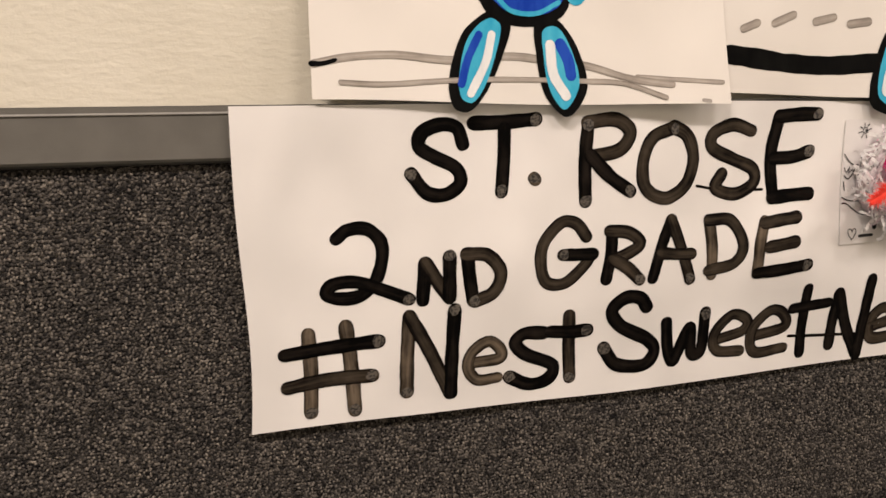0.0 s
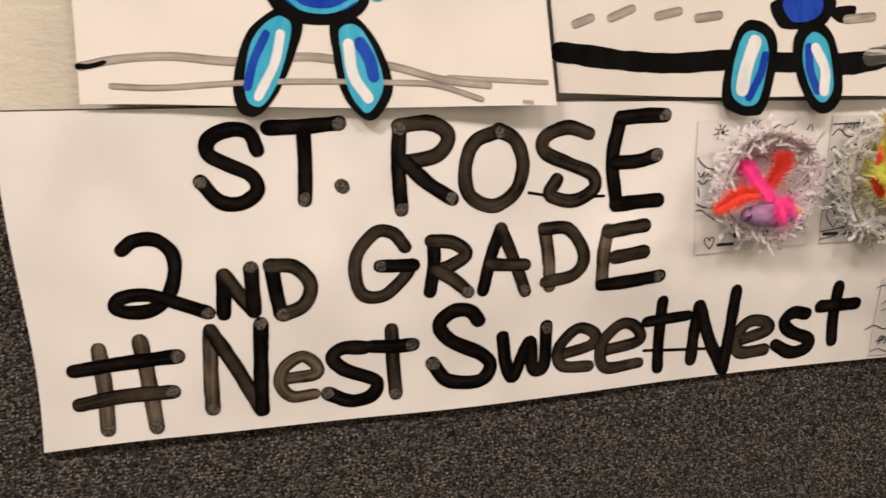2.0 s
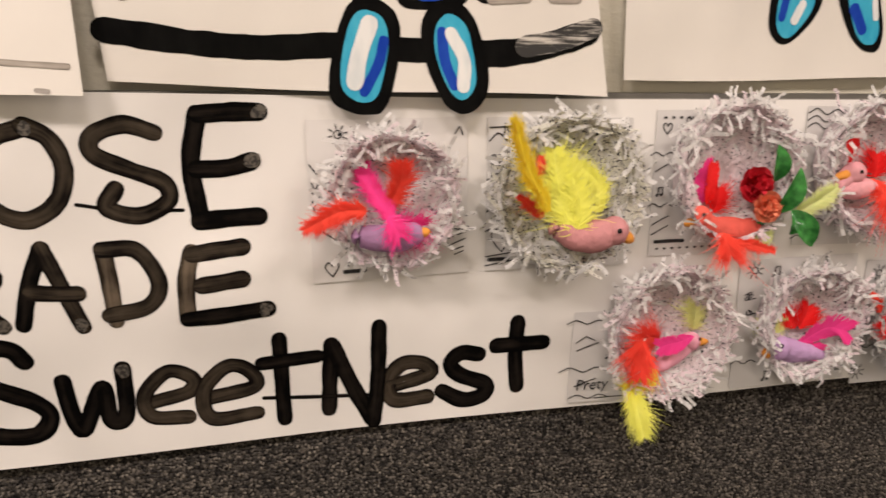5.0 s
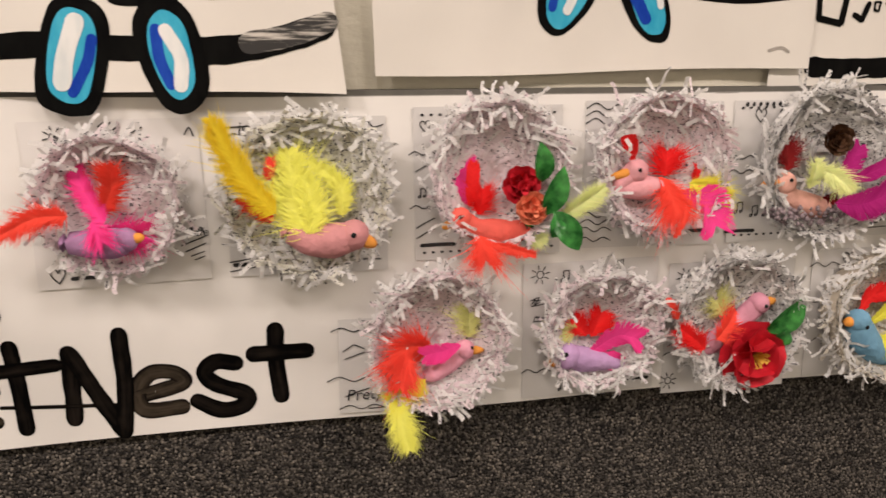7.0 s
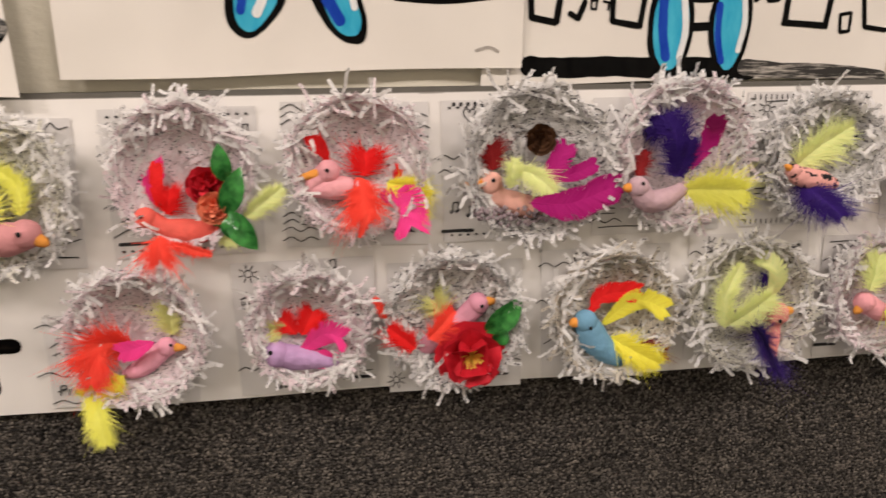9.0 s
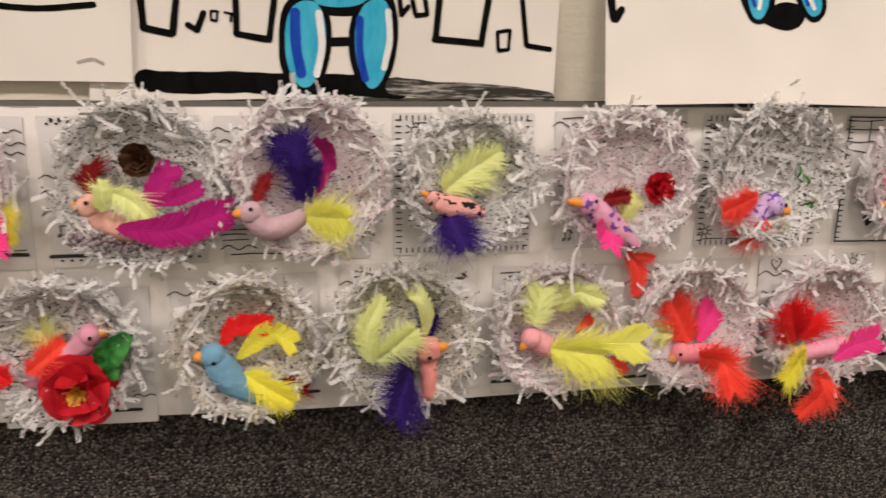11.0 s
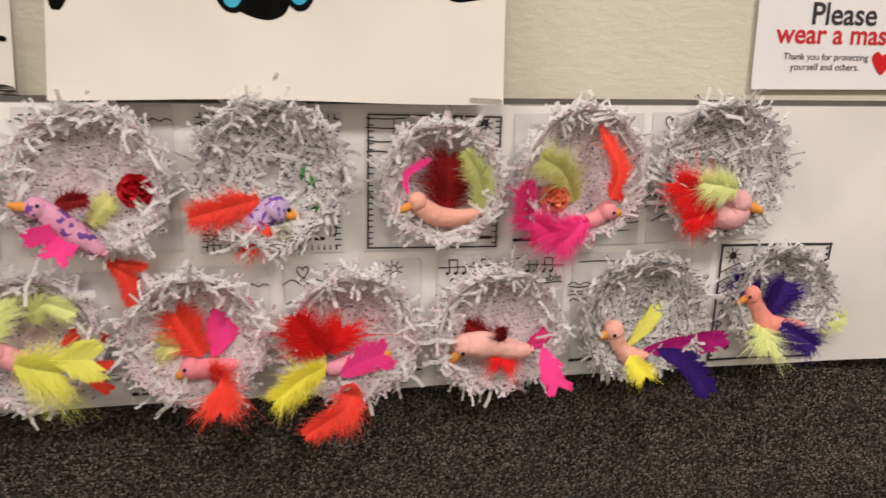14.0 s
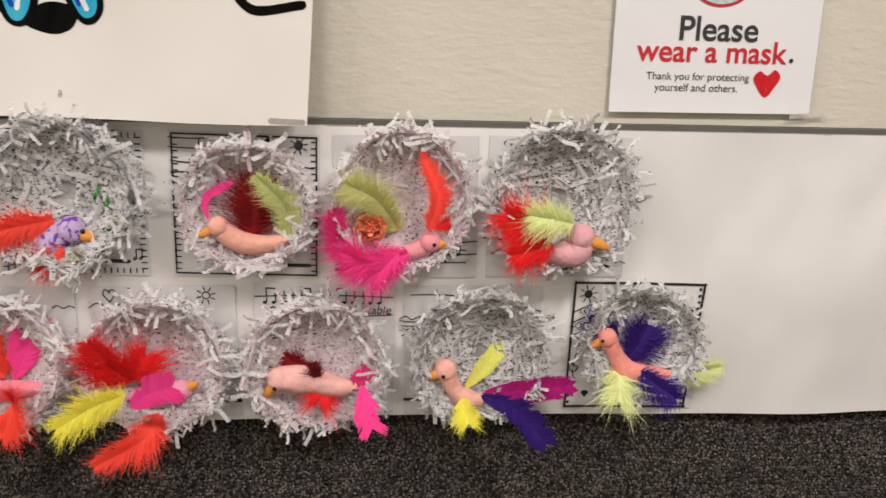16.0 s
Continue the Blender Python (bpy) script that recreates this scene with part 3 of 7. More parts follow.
letter("R", -0.2960, 1.0241, 0.0401, 0.0564, "dmm", [[(0.00, 0.05), (0.11, 0.58), (0.11, 1.00)], [(0.05, 1.00), (0.62, 0.95), (0.97, 0.73), (0.57, 0.53), (0.16, 0.44)], [(0.19, 0.44), (0.62, 0.25), (1.00, 0.00)]], 0.0144, dabs=[(1.00, 0.00)])
letter("A", -0.2398, 1.0202, 0.0462, 0.0689, "dmm", [[(0.00, 0.06), (0.20, 0.62), (0.43, 1.00)], [(0.43, 1.00), (0.71, 0.53), (1.00, 0.00)], [(0.20, 0.47), (0.59, 0.44), (0.98, 0.43)]], 0.0139, dabs=[(1.00, 0.01)])
letter("D", -0.1733, 1.0239, 0.0442, 0.0626, "lm", [[(0.02, 0.97), (0.10, 0.55), (0.15, 0.00)], [(0.00, 1.00), (0.63, 0.97), (1.00, 0.52), (0.76, 0.19), (0.05, 0.08)]], 0.0143)
letter("E", -0.1076, 1.0214, 0.0685, 0.0630, "lmmd", [[(0.09, 0.95), (0.01, 0.55), (0.00, 0.02)], [(0.10, 0.92), (0.45, 0.97), (0.72, 1.00)], [(0.20, 0.48), (0.49, 0.52), (0.70, 0.55)], [(0.00, 0.00), (0.46, 0.03), (1.00, 0.09)]], 0.0150, dabs=[(0.97, 0.09)])
letter("hash", -0.6427, 0.9060, 0.0940, 0.0924, "lldm", [[(0.25, 0.94), (0.26, 0.50), (0.24, 0.03)], [(0.65, 1.00), (0.69, 0.58), (0.72, 0.00)], [(0.00, 0.73), (0.45, 0.77), (1.00, 0.80)], [(0.01, 0.35), (0.42, 0.40), (0.92, 0.40)]], 0.0151, dabs=[(1.00, 0.80), (0.92, 0.40), (0.24, 0.03), (0.72, 0.00)])
letter("N", -0.5202, 0.9140, 0.0527, 0.0922, "lmd", [[(0.08, 0.97), (0.02, 0.48), (0.00, 0.07)], [(0.09, 0.96), (0.49, 0.52), (0.89, 0.00)], [(0.91, 0.00), (0.94, 0.49), (1.00, 1.00)]], 0.0151, dabs=[(1.00, 1.00), (0.00, 0.07)])
letter("e", -0.4530, 0.9248, 0.0372, 0.0427, "l", [[(0.13, 0.47), (0.95, 0.51), (1.00, 0.74), (0.64, 1.00), (0.15, 0.77), (0.00, 0.37), (0.28, 0.00), (0.90, 0.00)]], 0.0133)
letter("s", -0.4055, 0.9124, 0.0501, 0.0595, "d", [[(0.80, 0.98), (0.33, 1.00), (0.13, 0.83), (0.39, 0.59), (1.00, 0.34), (0.91, 0.07), (0.46, 0.00), (0.00, 0.19)]], 0.0153, dabs=[(0.00, 0.19)])
letter("t", -0.3575, 0.9157, 0.0424, 0.0722, "md", [[(0.48, 1.00), (0.50, 0.49), (0.55, 0.00)], [(0.00, 0.77), (0.55, 0.74), (1.00, 0.75)]], 0.0153, dabs=[(1.00, 0.75), (0.55, 0.00)])
letter("S", -0.2941, 0.9207, 0.0641, 0.0827, "d", [[(0.78, 0.85), (0.63, 0.99), (0.35, 1.00), (0.12, 0.83), (0.31, 0.60), (0.83, 0.38), (1.00, 0.19), (0.80, 0.00), (0.26, 0.05), (0.00, 0.31)]], 0.0161, dabs=[(0.00, 0.31)])
letter("w", -0.2166, 0.9213, 0.0495, 0.0563, "d", [[(0.00, 0.85), (0.09, 0.27), (0.26, 0.00), (0.53, 0.58), (0.66, 0.67), (0.72, 0.12), (0.98, 0.19), (1.00, 1.00)]], 0.0147, dabs=[(1.00, 0.96)])
letter("e", -0.1516, 0.9245, 0.0421, 0.0467, "m", [[(0.15, 0.37), (0.92, 0.54), (1.00, 0.83), (0.50, 1.00), (0.00, 0.52), (0.13, 0.07), (0.87, 0.00)]], 0.0141)
letter("e", -0.1000, 0.9210, 0.0461, 0.0506, "m", [[(0.09, 0.40), (0.98, 0.56), (0.86, 0.91), (0.45, 1.00), (0.00, 0.56), (0.11, 0.00), (1.00, 0.02)]], 0.0144)
letter("t", -0.0468, 0.9131, 0.0498, 0.0827, "dd", [[(0.32, 1.00), (0.34, 0.44), (0.36, 0.00)], [(0.00, 0.71), (0.50, 0.73), (1.00, 0.75)]], 0.0144)
letter("N", 0.0132, 0.9022, 0.0485, 0.0988, "ddd", [[(0.00, 0.17), (0.07, 0.85)], [(0.09, 0.84), (0.49, 0.37), (0.86, 0.01)], [(0.88, 0.00), (0.98, 0.48), (1.00, 1.00)]], 0.0154)
letter("dash", -0.0473, 0.9297, 0.1022, 0.0064, "d", [[(0.00, 1.00), (0.43, 0.50), (1.00, 0.00)]], 0.0038)
letter("e", 0.0713, 0.9224, 0.0409, 0.0372, "m", [[(0.07, 0.39), (1.00, 0.66), (0.83, 0.97), (0.32, 1.00), (0.00, 0.55), (0.12, 0.00), (0.93, 0.00)]], 0.0158)
letter("s", 0.1250, 0.9153, 0.0450, 0.0510, "d", [[(0.81, 0.94), (0.42, 1.00), (0.17, 0.80), (0.40, 0.53), (1.00, 0.29), (0.92, 0.06), (0.46, 0.00), (0.00, 0.22)]], 0.0165)
letter("t", 0.1800, 0.9254, 0.0490, 0.0690, "dd", [[(0.43, 1.00), (0.41, 0.54), (0.47, 0.00)], [(0.00, 0.66), (0.49, 0.66), (1.00, 0.66)]], 0.0165)


# ---- shredded-paper nests ----
def strip_mesh(length, width, seed, mat):
    """One crinkled paper strip along x, a few folds along it."""
    rnd = random.Random(seed)
    n = 9
    verts, faces = [], []
    bend, kink, twist = rnd.uniform(-11, 11), rnd.uniform(0.0006, 0.003), rnd.uniform(-1.6, 1.6)
    ph = rnd.uniform(0, 6)
    for i in range(n + 1):
        s = i / n
        x = (s - 0.5) * length
        y = -kink * math.sin(s * 9 + ph) - 1.6 * (s - 0.5) ** 2 * length * rnd.uniform(0.1, 0.4)
        z = bend * x * x + 0.0007 * math.sin(s * 14 + ph * 2)
        a = twist * (s - 0.5)
        for side in (-1, 1):
            verts.append((x, y + side * width / 2 * math.sin(a), z + side * width / 2 * math.cos(a)))
    for i in range(n):
        faces.append((2 * i, 2 * i + 2, 2 * i + 3, 2 * i + 1))
    return mesh_of("paper_strip", verts, faces, mat)


STRIPS = {}
for tone in SHREDS:
    STRIPS[tone] = [strip_mesh(0.030 + 0.0042 * (i % 7), 0.0029 + 0.0006 * (i % 4), i, SHREDS[tone] if i % 5 == 0 else M_RIM) for i in range(14)]


def nest(x, z, r, tone, seed, depth=0.025, loose=46, label="", ragged=1.0, gap=None):
    """A bowl of glued paper shreds, open to the front. gap: an angle round which the rim is low."""
    rnd = random.Random(seed)
    base = -0.0205
    ob = thing("paper_nest", label, "nest", (x, base, z), "paper nests on the banner")
    R = r * 0.94
    rough = {"lilac": 0.0018, "white": 0.0055}.get(tone, 0.0030)

    def surface(a, s):
        # s: 0 at the bottom of the bowl, 1 at the rim
        w = 1 + 0.07 * noise.noise(Vector((math.cos(a) * 1.3, math.sin(a) * 1.3, seed * 1.7)))
        rad = R * w * math.sin(min(s, 1) * 1.45) / math.sin(1.45)
        dep = depth * (1 - math.cos(min(s, 1) * 1.45)) / (1 - math.cos(1.45)) * (1 + 0.12 * noise.noise(Vector((math.cos(a) * 2, math.sin(a) * 2, seed * 0.7 + 5))))
        if gap is not None:
            dep *= 0.45 + 0.55 * min(1, abs((a - gap + math.pi) % (2 * math.pi) - math.pi) / 1.5)
        return Vector((rad * math.cos(a), -0.003 - dep, rad * math.sin(a)))

    na, ns = 40, 9
    verts, faces = [], []
    for j in range(ns + 1):
        for i in range(na):
            p = surface(2 * math.pi * i / na, j / ns)
            k = noise.noise(p * 120 + Vector((seed, 0, 0)))
            verts.append(p + Vector((0, (0.0016 + 0.004 * (j / ns) ** 6) * k, 0)))
    top = ns * na
    for j, (f, g) in enumerate(((1.02, 0.90), (1.01, 0.5), (0.95, 0.0))):
        for i in range(na):
            p = surface(2 * math.pi * i / na, 1)
            f2 = f * (1 + 0.05 * noise.noise(Vector((p.x * 220, p.z * 220, seed + j))))
            verts.append((p.x * f2, p.y * g, p.z * f2))
    for j in range(ns + 3):
        for i in range(na):
            k = (i + 1) % na
            faces.append((j * na + i, j * na + k, (j + 1) * na + k, (j + 1) * na + i))
    faces.append(tuple(range(na - 1, -1, -1)))
    part_of("bowl", mesh_of("bowl", verts, faces, M_PULP_SHADE[tone], True), ob, "pressed paper-pulp bowl, toned darker for shade between shreds")

    # shreds pressed into the bowl, and a thicker ruff of them round the rim
    verts, faces, index = [], [], []

    def lay(p, along, across, out, length, width, curl, k, crimp=0.0003):
        n = 5
        b = len(verts)
        ph = rnd.uniform(0, 6)
        for i in range(n + 1):
            s = i / n - 0.5
            c = p + along * (s * length) + out * (curl * (0.25 - s * s) * length + crimp * math.sin(s * 11 + ph)) + across * (0.25 * curl * s * s * length)
            verts.append(c - across * width / 2)
            verts.append(c + across * width / 2)
        for i in range(n):
            faces.append((b + 2 * i, b + 2 * i + 2, b + 2 * i + 3, b + 2 * i + 1))
            index.append(k)

    coarse = 1.35 if tone == "white" else 1.0
    for _ in range(620 if tone == "white" else 820):
        a, s = rnd.uniform(0, 2 * math.pi), math.sqrt(rnd.uniform(0.02, 1.0))
        p, q1, q2 = surface(a, s), surface(a + 0.05, s), surface(a, max(0.0, s - 0.05))
        t1, t2 = (q1 - p).normalized(), (p - q2).normalized()
        out = t1.cross(t2).normalized()
        if out.y > 0:
            out = -out
        g = rnd.gauss(0, 0.75)
        along = (t1 * math.cos(g) + t2 * math.sin(g)).normalized()
        across = out.cross(along).normalized()
        across = (across + out * rnd.uniform(-1, 1) * (0.12 if tone == "lilac" else 0.24)).normalized()
        lay(p + out * rnd.uniform(0.0006, rough), along, across, out, rnd.uniform(0.014, 0.036) * coarse, rnd.uniform(0.0020, 0.0038) * coarse, rnd.uniform(-0.03, 0.05), 0 if rnd.random() < 0.85 else 1)
    for _ in range(int(250 * ragged)):
        a = rnd.uniform(0, 2 * math.pi)
        if noise.noise(Vector((math.cos(a) * 2.6, math.sin(a) * 2.6, seed * 2.3))) < rnd.uniform(-1.0, 0.15):
            continue
        p = surface(a, 1)
        radial = Vector((math.cos(a), 0, math.sin(a)))
        tang = Vector((-math.sin(a), 0, math.cos(a)))
        p = p * rnd.uniform(0.84, 1.09)
        p.y = p.y * rnd.uniform(0.25, 1.05)
        g = rnd.gauss(0, 0.8)
        along = (tang * math.cos(g) + radial * math.sin(g) + Vector((0, rnd.uniform(-0.35, 0.25), 0))).normalized()
        out = (radial * rnd.uniform(-0.2, 0.7) + Vector((0, -1, 0))).normalized()
        across = out.cross(along).normalized()
        lay(p, along, across, out, rnd.uniform(0.014, 0.041), rnd.uniform(0.0022, 0.0044), rnd.uniform(-0.3, 0.6), 1 if rnd.random() < 0.85 else 0, 0.001)
    part_of("shredded_paper", mesh_of("shredded_paper", verts, faces, [SHREDS[tone], M_RIM], False, index), ob, "tangle of white shredded paper with bits of print", "stuff")

    # loose strips that stick out of the rim
    for i in range(int(1.6 * loose * ragged)):
        a = rnd.uniform(0, 2 * math.pi)
        p = surface(a, 1)
        st = new("paper_strip", rnd.choice(STRIPS[tone]))
        st.parent = ob
        lean = rnd.gauss(0, 0.5)
        outward = rnd.random() < 0.34
        turn = (a if outward else a + math.pi / 2) + lean
        f = rnd.uniform(0.92, 1.10) if outward else rnd.uniform(0.92, 1.06)
        st.matrix_basis = Matrix.Translation((p.x * f, p.y * rnd.uniform(0.35, 1.12), p.z * f)) @ Euler((rnd.uniform(-0.7, 0.7), -turn, 0), "YXZ").to_matrix().to_4x4() @ Matrix.Diagonal((rnd.uniform(0.65, 1.1), 1, 1, 1))
    return ob


# ---- craft feathers ----
def feather(colour, pts, width, fluff=0.7, turn=0, seed=0, where="clay bird"):
    """A dyed feather: a quill along pts from its root to its tip and many fine barbs to both sides. turn: degrees by which the vane faces to the east."""
    rnd = random.Random(seed * 13 + 7)
    ca, sa = math.cos(math.radians(turn)), math.sin(math.radians(turn))
    path = spline(pts, 24)
    n = len(path)
    o = path[0].copy()
    kind = "fluffy" if fluff > 0.5 else "smooth"
    ob = thing("craft_feather", kind + " " + colour + " craft feather stuck into a " + where, "feather", o, "dyed craft feathers")
    verts, faces = [], []
    length = sum((b - a).length for a, b in zip(path, path[1:]))
    width *= 1.12
    soft = fluff > 0.5
    down = max(0.0, fluff - 0.5) / 0.45
    per = max(60, int(length / (0.00010 if soft else 0.00030)))
    for side in (-1, 1):
        clump = Vector((0, 0, 0))
        for k in range(per):
            if soft and k % 30 == 0:
                clump = Vector((rnd.gauss(0, 1), rnd.gauss(0, 0.7), rnd.gauss(0, 1) - 0.3)) * 0.13
            s = 0.02 + 0.98 * (k + rnd.random()) / per
            f = s * (n - 1)
            i = min(int(f), n - 2)
            p = path[i].lerp(path[i + 1], f - i)
            t = (path[i + 1] - path[i]).normalized()
            q = (Vector((-t.z, 0, t.x)).normalized() * ca - Vector((0, sa, 0))) * side
            q = (q - t * q.dot(t)).normalized()
            # outline of the vane: downy at the root, full in the middle, a rounded or split tip
            if soft:
                prof = max(0.10, math.sin(math.pi * min(1, s * 0.86 + 0.12)) ** 0.6)
            else:
                prof = min(1, s * 2.6 + 0.1) ** 0.7 * (1 - max(0, s - 0.80) * 2.4)
            tuft = noise.noise(Vector((s * (4.5 if soft else 7), side * 3.0, seed * 1.3)))
            reach = width * 0.5 * prof * (1 + (0.30 if soft else 0.06) * tuft) * (1 + rnd.gauss(-0.05, 0.11 + 0.14 * down if soft else 0.03) + (0.6 * rnd.random() if soft and rnd.random() < 0.08 + 0.16 * down else 0))
            if not soft and tuft > 0.32:
                reach *= 0.62
            fwd = 0.75 + 0.5 * s + 0.45 * tuft + rnd.gauss(0, 0.22 + 0.32 * down if soft else 0.06)
            lift = rnd.gauss(0, 0.09 + 0.18 * down if soft else 0.05) - 0.06
            d = (q + t * fwd + Vector((0, lift, 0))).normalized()
            curl = Vector((rnd.gauss(0, 1), rnd.gauss(0, 0.8), rnd.gauss(0, 1) - 0.4)) * ((0.12 + 0.16 * down) * reach if soft else 0.03 * reach)
            w = 0.00052 if soft else 0.00085
            m = 4 if soft else 3
            b = len(verts)
            far = reach * (1.12 if soft else math.sqrt(1 + fwd * fwd) * 0.95)
            for j in range(m + 1):
                v = j / m
                c = p + d * (far * v) + t * ((0.22 if soft else -0.05) * far * v * v) + (curl + clump * reach) * v * v
                hw = t * (w * (1 - (0.88 * v if soft else 0.6 * v * v))) + q * (-w * 0.6 * (1 - v))
                verts.append(c - hw - o)
                verts.append(c + hw - o)
            for j in range(m):
                faces.append((b + 2 * j, b + 2 * j + 2, b + 2 * j + 3, b + 2 * j + 1))
    part_of("vane", mesh_of("vane", verts, faces, FEATHERS[colour]), ob)
    verts, faces = [], []
    for i, p in enumerate(path):
        t = (path[min(n - 1, i + 1)] - path[max(0, i - 1)]).normalized()
        q = Vector((-t.z, 0, t.x)).normalized()
        h = 0.0006 * (1 - 0.8 * i / n)
        for c, e in ((1, 0), (0, -1), (-1, 0), (0, 1)):
            verts.append(p + q * h * c + Vector((0, h * e, 0)) - o)
    for i in range(n - 1):
        for c in range(4):
            e = (c + 1) % 4
            faces.append((i * 4 + c, i * 4 + e, i * 4 + 4 + e, i * 4 + 4 + c))
    part_of("quill", mesh_of("quill", verts, faces, FEATHERS[colour]), ob)
    return ob


# ---- modelled clay figures ----
def clay_of(rgb, spots=None):
    key = (rgb, spots)
    if key not in CLAYS:
        CLAYS[key] = clay("modelling_clay", rgb, spots)
    return CLAYS[key]


def clay_bird(body, head, beak, eye, rgb, label, spots=None, y=-0.044, block=0.0):
    """A hand-modelled figure in one mesh. body: (x, z, radius) from tail to chest."""
    verts, faces, index = [], [], []
    pts = spline([(b[0], b[1], b[2]) for b in body] + [(head[0], head[1], head[2] * 0.90)], 18)
    n, m = len(pts), 14
    for i, p in enumerate(pts):
        a, b = pts[max(0, i - 1)], pts[min(n - 1, i + 1)]
        t = Vector((b.x - a.x, 0, b.y - a.y)).normalized()
        q = Vector((-t.z, 0, t.x))
        for k in range(m):
            c = 2 * math.pi * k / m
            r = p.z * (1 + 0.17 * noise.noise(Vector((p.x * 60, c, p.y * 60))))
            verts.append(Vector((p.x, y, p.y)) + q * r * math.cos(c) + Vector((0, r * 0.9 * math.sin(c), 0)))
    for i in range(n - 1):
        for k in range(m):
            e = (k + 1) % m
            faces.append((i * m + k, i * m + e, (i + 1) * m + e, (i + 1) * m + k))
            index.append(0)
    for i, sgn in ((0, -1), (n - 1, 1)):
        p = pts[i]
        a, b = pts[max(0, i - 1)], pts[min(n - 1, i + 1)]
        t = Vector((b.x - a.x, 0, b.y - a.y)).normalized() * sgn
        q = Vector((-t.z, 0, t.x))
        prev = i * m
        for f in (0.5, 0.85):
            start = len(verts)
            for k in range(m):
                c = 2 * math.pi * k / m
                r = p.z * math.sqrt(1 - f * f)
                verts.append(Vector((p.x, y, p.y)) + t * p.z * f * 0.9 + q * r * math.cos(c) + Vector((0, r * 0.9 * math.sin(c), 0)))
            for k in range(m):
                e = (k + 1) % m
                faces.append((prev + k, prev + e, start + e, start + k))
                index.append(0)
            prev = start
        verts.append(Vector((p.x, y, p.y)) + t * p.z * 0.95)
        for k in range(m):
            faces.append((prev + k, prev + (k + 1) % m, len(verts) - 1))
            index.append(0)

    def ball(c, r, k, squash=1.0, stretch=None, seg=14, cube=0.0):
        b = len(verts)
        rings = seg // 2
        for j in range(rings + 1):
            th = math.pi * j / rings
            for i in range(seg):
                ph = 2 * math.pi * i / seg
                d = Vector((math.sin(th) * math.cos(ph), math.sin(th) * math.sin(ph), math.cos(th)))
                if cube:
                    big = max(abs(d.x), abs(d.y), abs(d.z))
                    d = d * (1 - cube) + d / big * 0.82 * cube
                d *= 1 + 0.05 * noise.noise(d * 2 + Vector((c[0] * 50, 0, 0)))
                e = Vector((d.x, d.y * squash, d.z)) * r
                if stretch:
                    e += stretch * max(0.0, e.dot(stretch.normalized()) / r) ** 1.5
                verts.append(Vector(c) + e)
        for j in range(rings):
            for i in range(seg):
                i2 = (i + 1) % seg
                faces.append((b + j * seg + i, b + j * seg + i2, b + (j + 1) * seg + i2, b + (j + 1) * seg + i))
                index.append(k)

    ball((head[0], y - 0.002, head[1]), head[2] * 0.95, 0, 0.95, None, 16, block)
    if beak:
        d = Vector((beak[0] - head[0], 0, beak[1] - head[1]))
        u = d.normalized()
        start = Vector((head[0], y - 0.004, head[1])) + u * head[2] * 0.85
        more = max(0.004, d.length - head[2] * 0.85)
        ball(start, head[2] * 0.42, 1, 0.9, u * max(0.002, more - head[2] * 0.35), 12)
    if eye:
        ex, ez = eye
        lift = math.sqrt(max(0.05, 1 - ((ex - head[0]) ** 2 + (ez - head[1]) ** 2) / head[2] ** 2))
        ball((ex, y - 0.002 - head[2] * 0.93 * lift, ez), head[2] * 0.17, 2, 0.7, None, 10)
    o = Vector((body[len(body) // 2][0], y, body[len(body) // 2][1]))
    me = mesh_of("clay_bird", [v - o for v in verts], faces, [clay_of(rgb, spots), M_BEAK, M_EYE], True, index)
    bm = bmesh.new()
    bm.from_mesh(me)
    bmesh.ops.recalc_face_normals(bm, faces=bm.faces)
    bm.to_mesh(me)
    bm.free()
    ob = new("clay_bird", me)
    ob.location = o
    return tagged(ob, label, "figurine", "clay figures in the nests")


# ---- artificial flowers ----
def petal_bm(w, h, cup, seed):
    rnd = random.Random(seed)
    verts, faces = [], []
    nu, nv = 6, 6
    for j in range(nv + 1):
        v = j / nv
        half = w / 2 * (math.sin(math.pi * (0.12 + 0.70 * v ** 0.9)) ** 0.55) * (1 - 0.35 * max(0.0, v - 0.8) ** 2 * 25)
        for i in range(nu + 1):
            u = 2 * i / nu - 1
            verts.append((u * half, -cup * (v ** 2) + 0.25 * cup * u * u + rnd.uniform(-1, 1) * cup * 0.06 - (0.25 * cup if v > 0.9 else 0), v * h))
    for j in range(nv):
        for i in range(nu):
            a = j * (nu + 1) + i
            faces.append((a, a + 1, a + nu + 2, a + nu + 1))
    return verts, faces


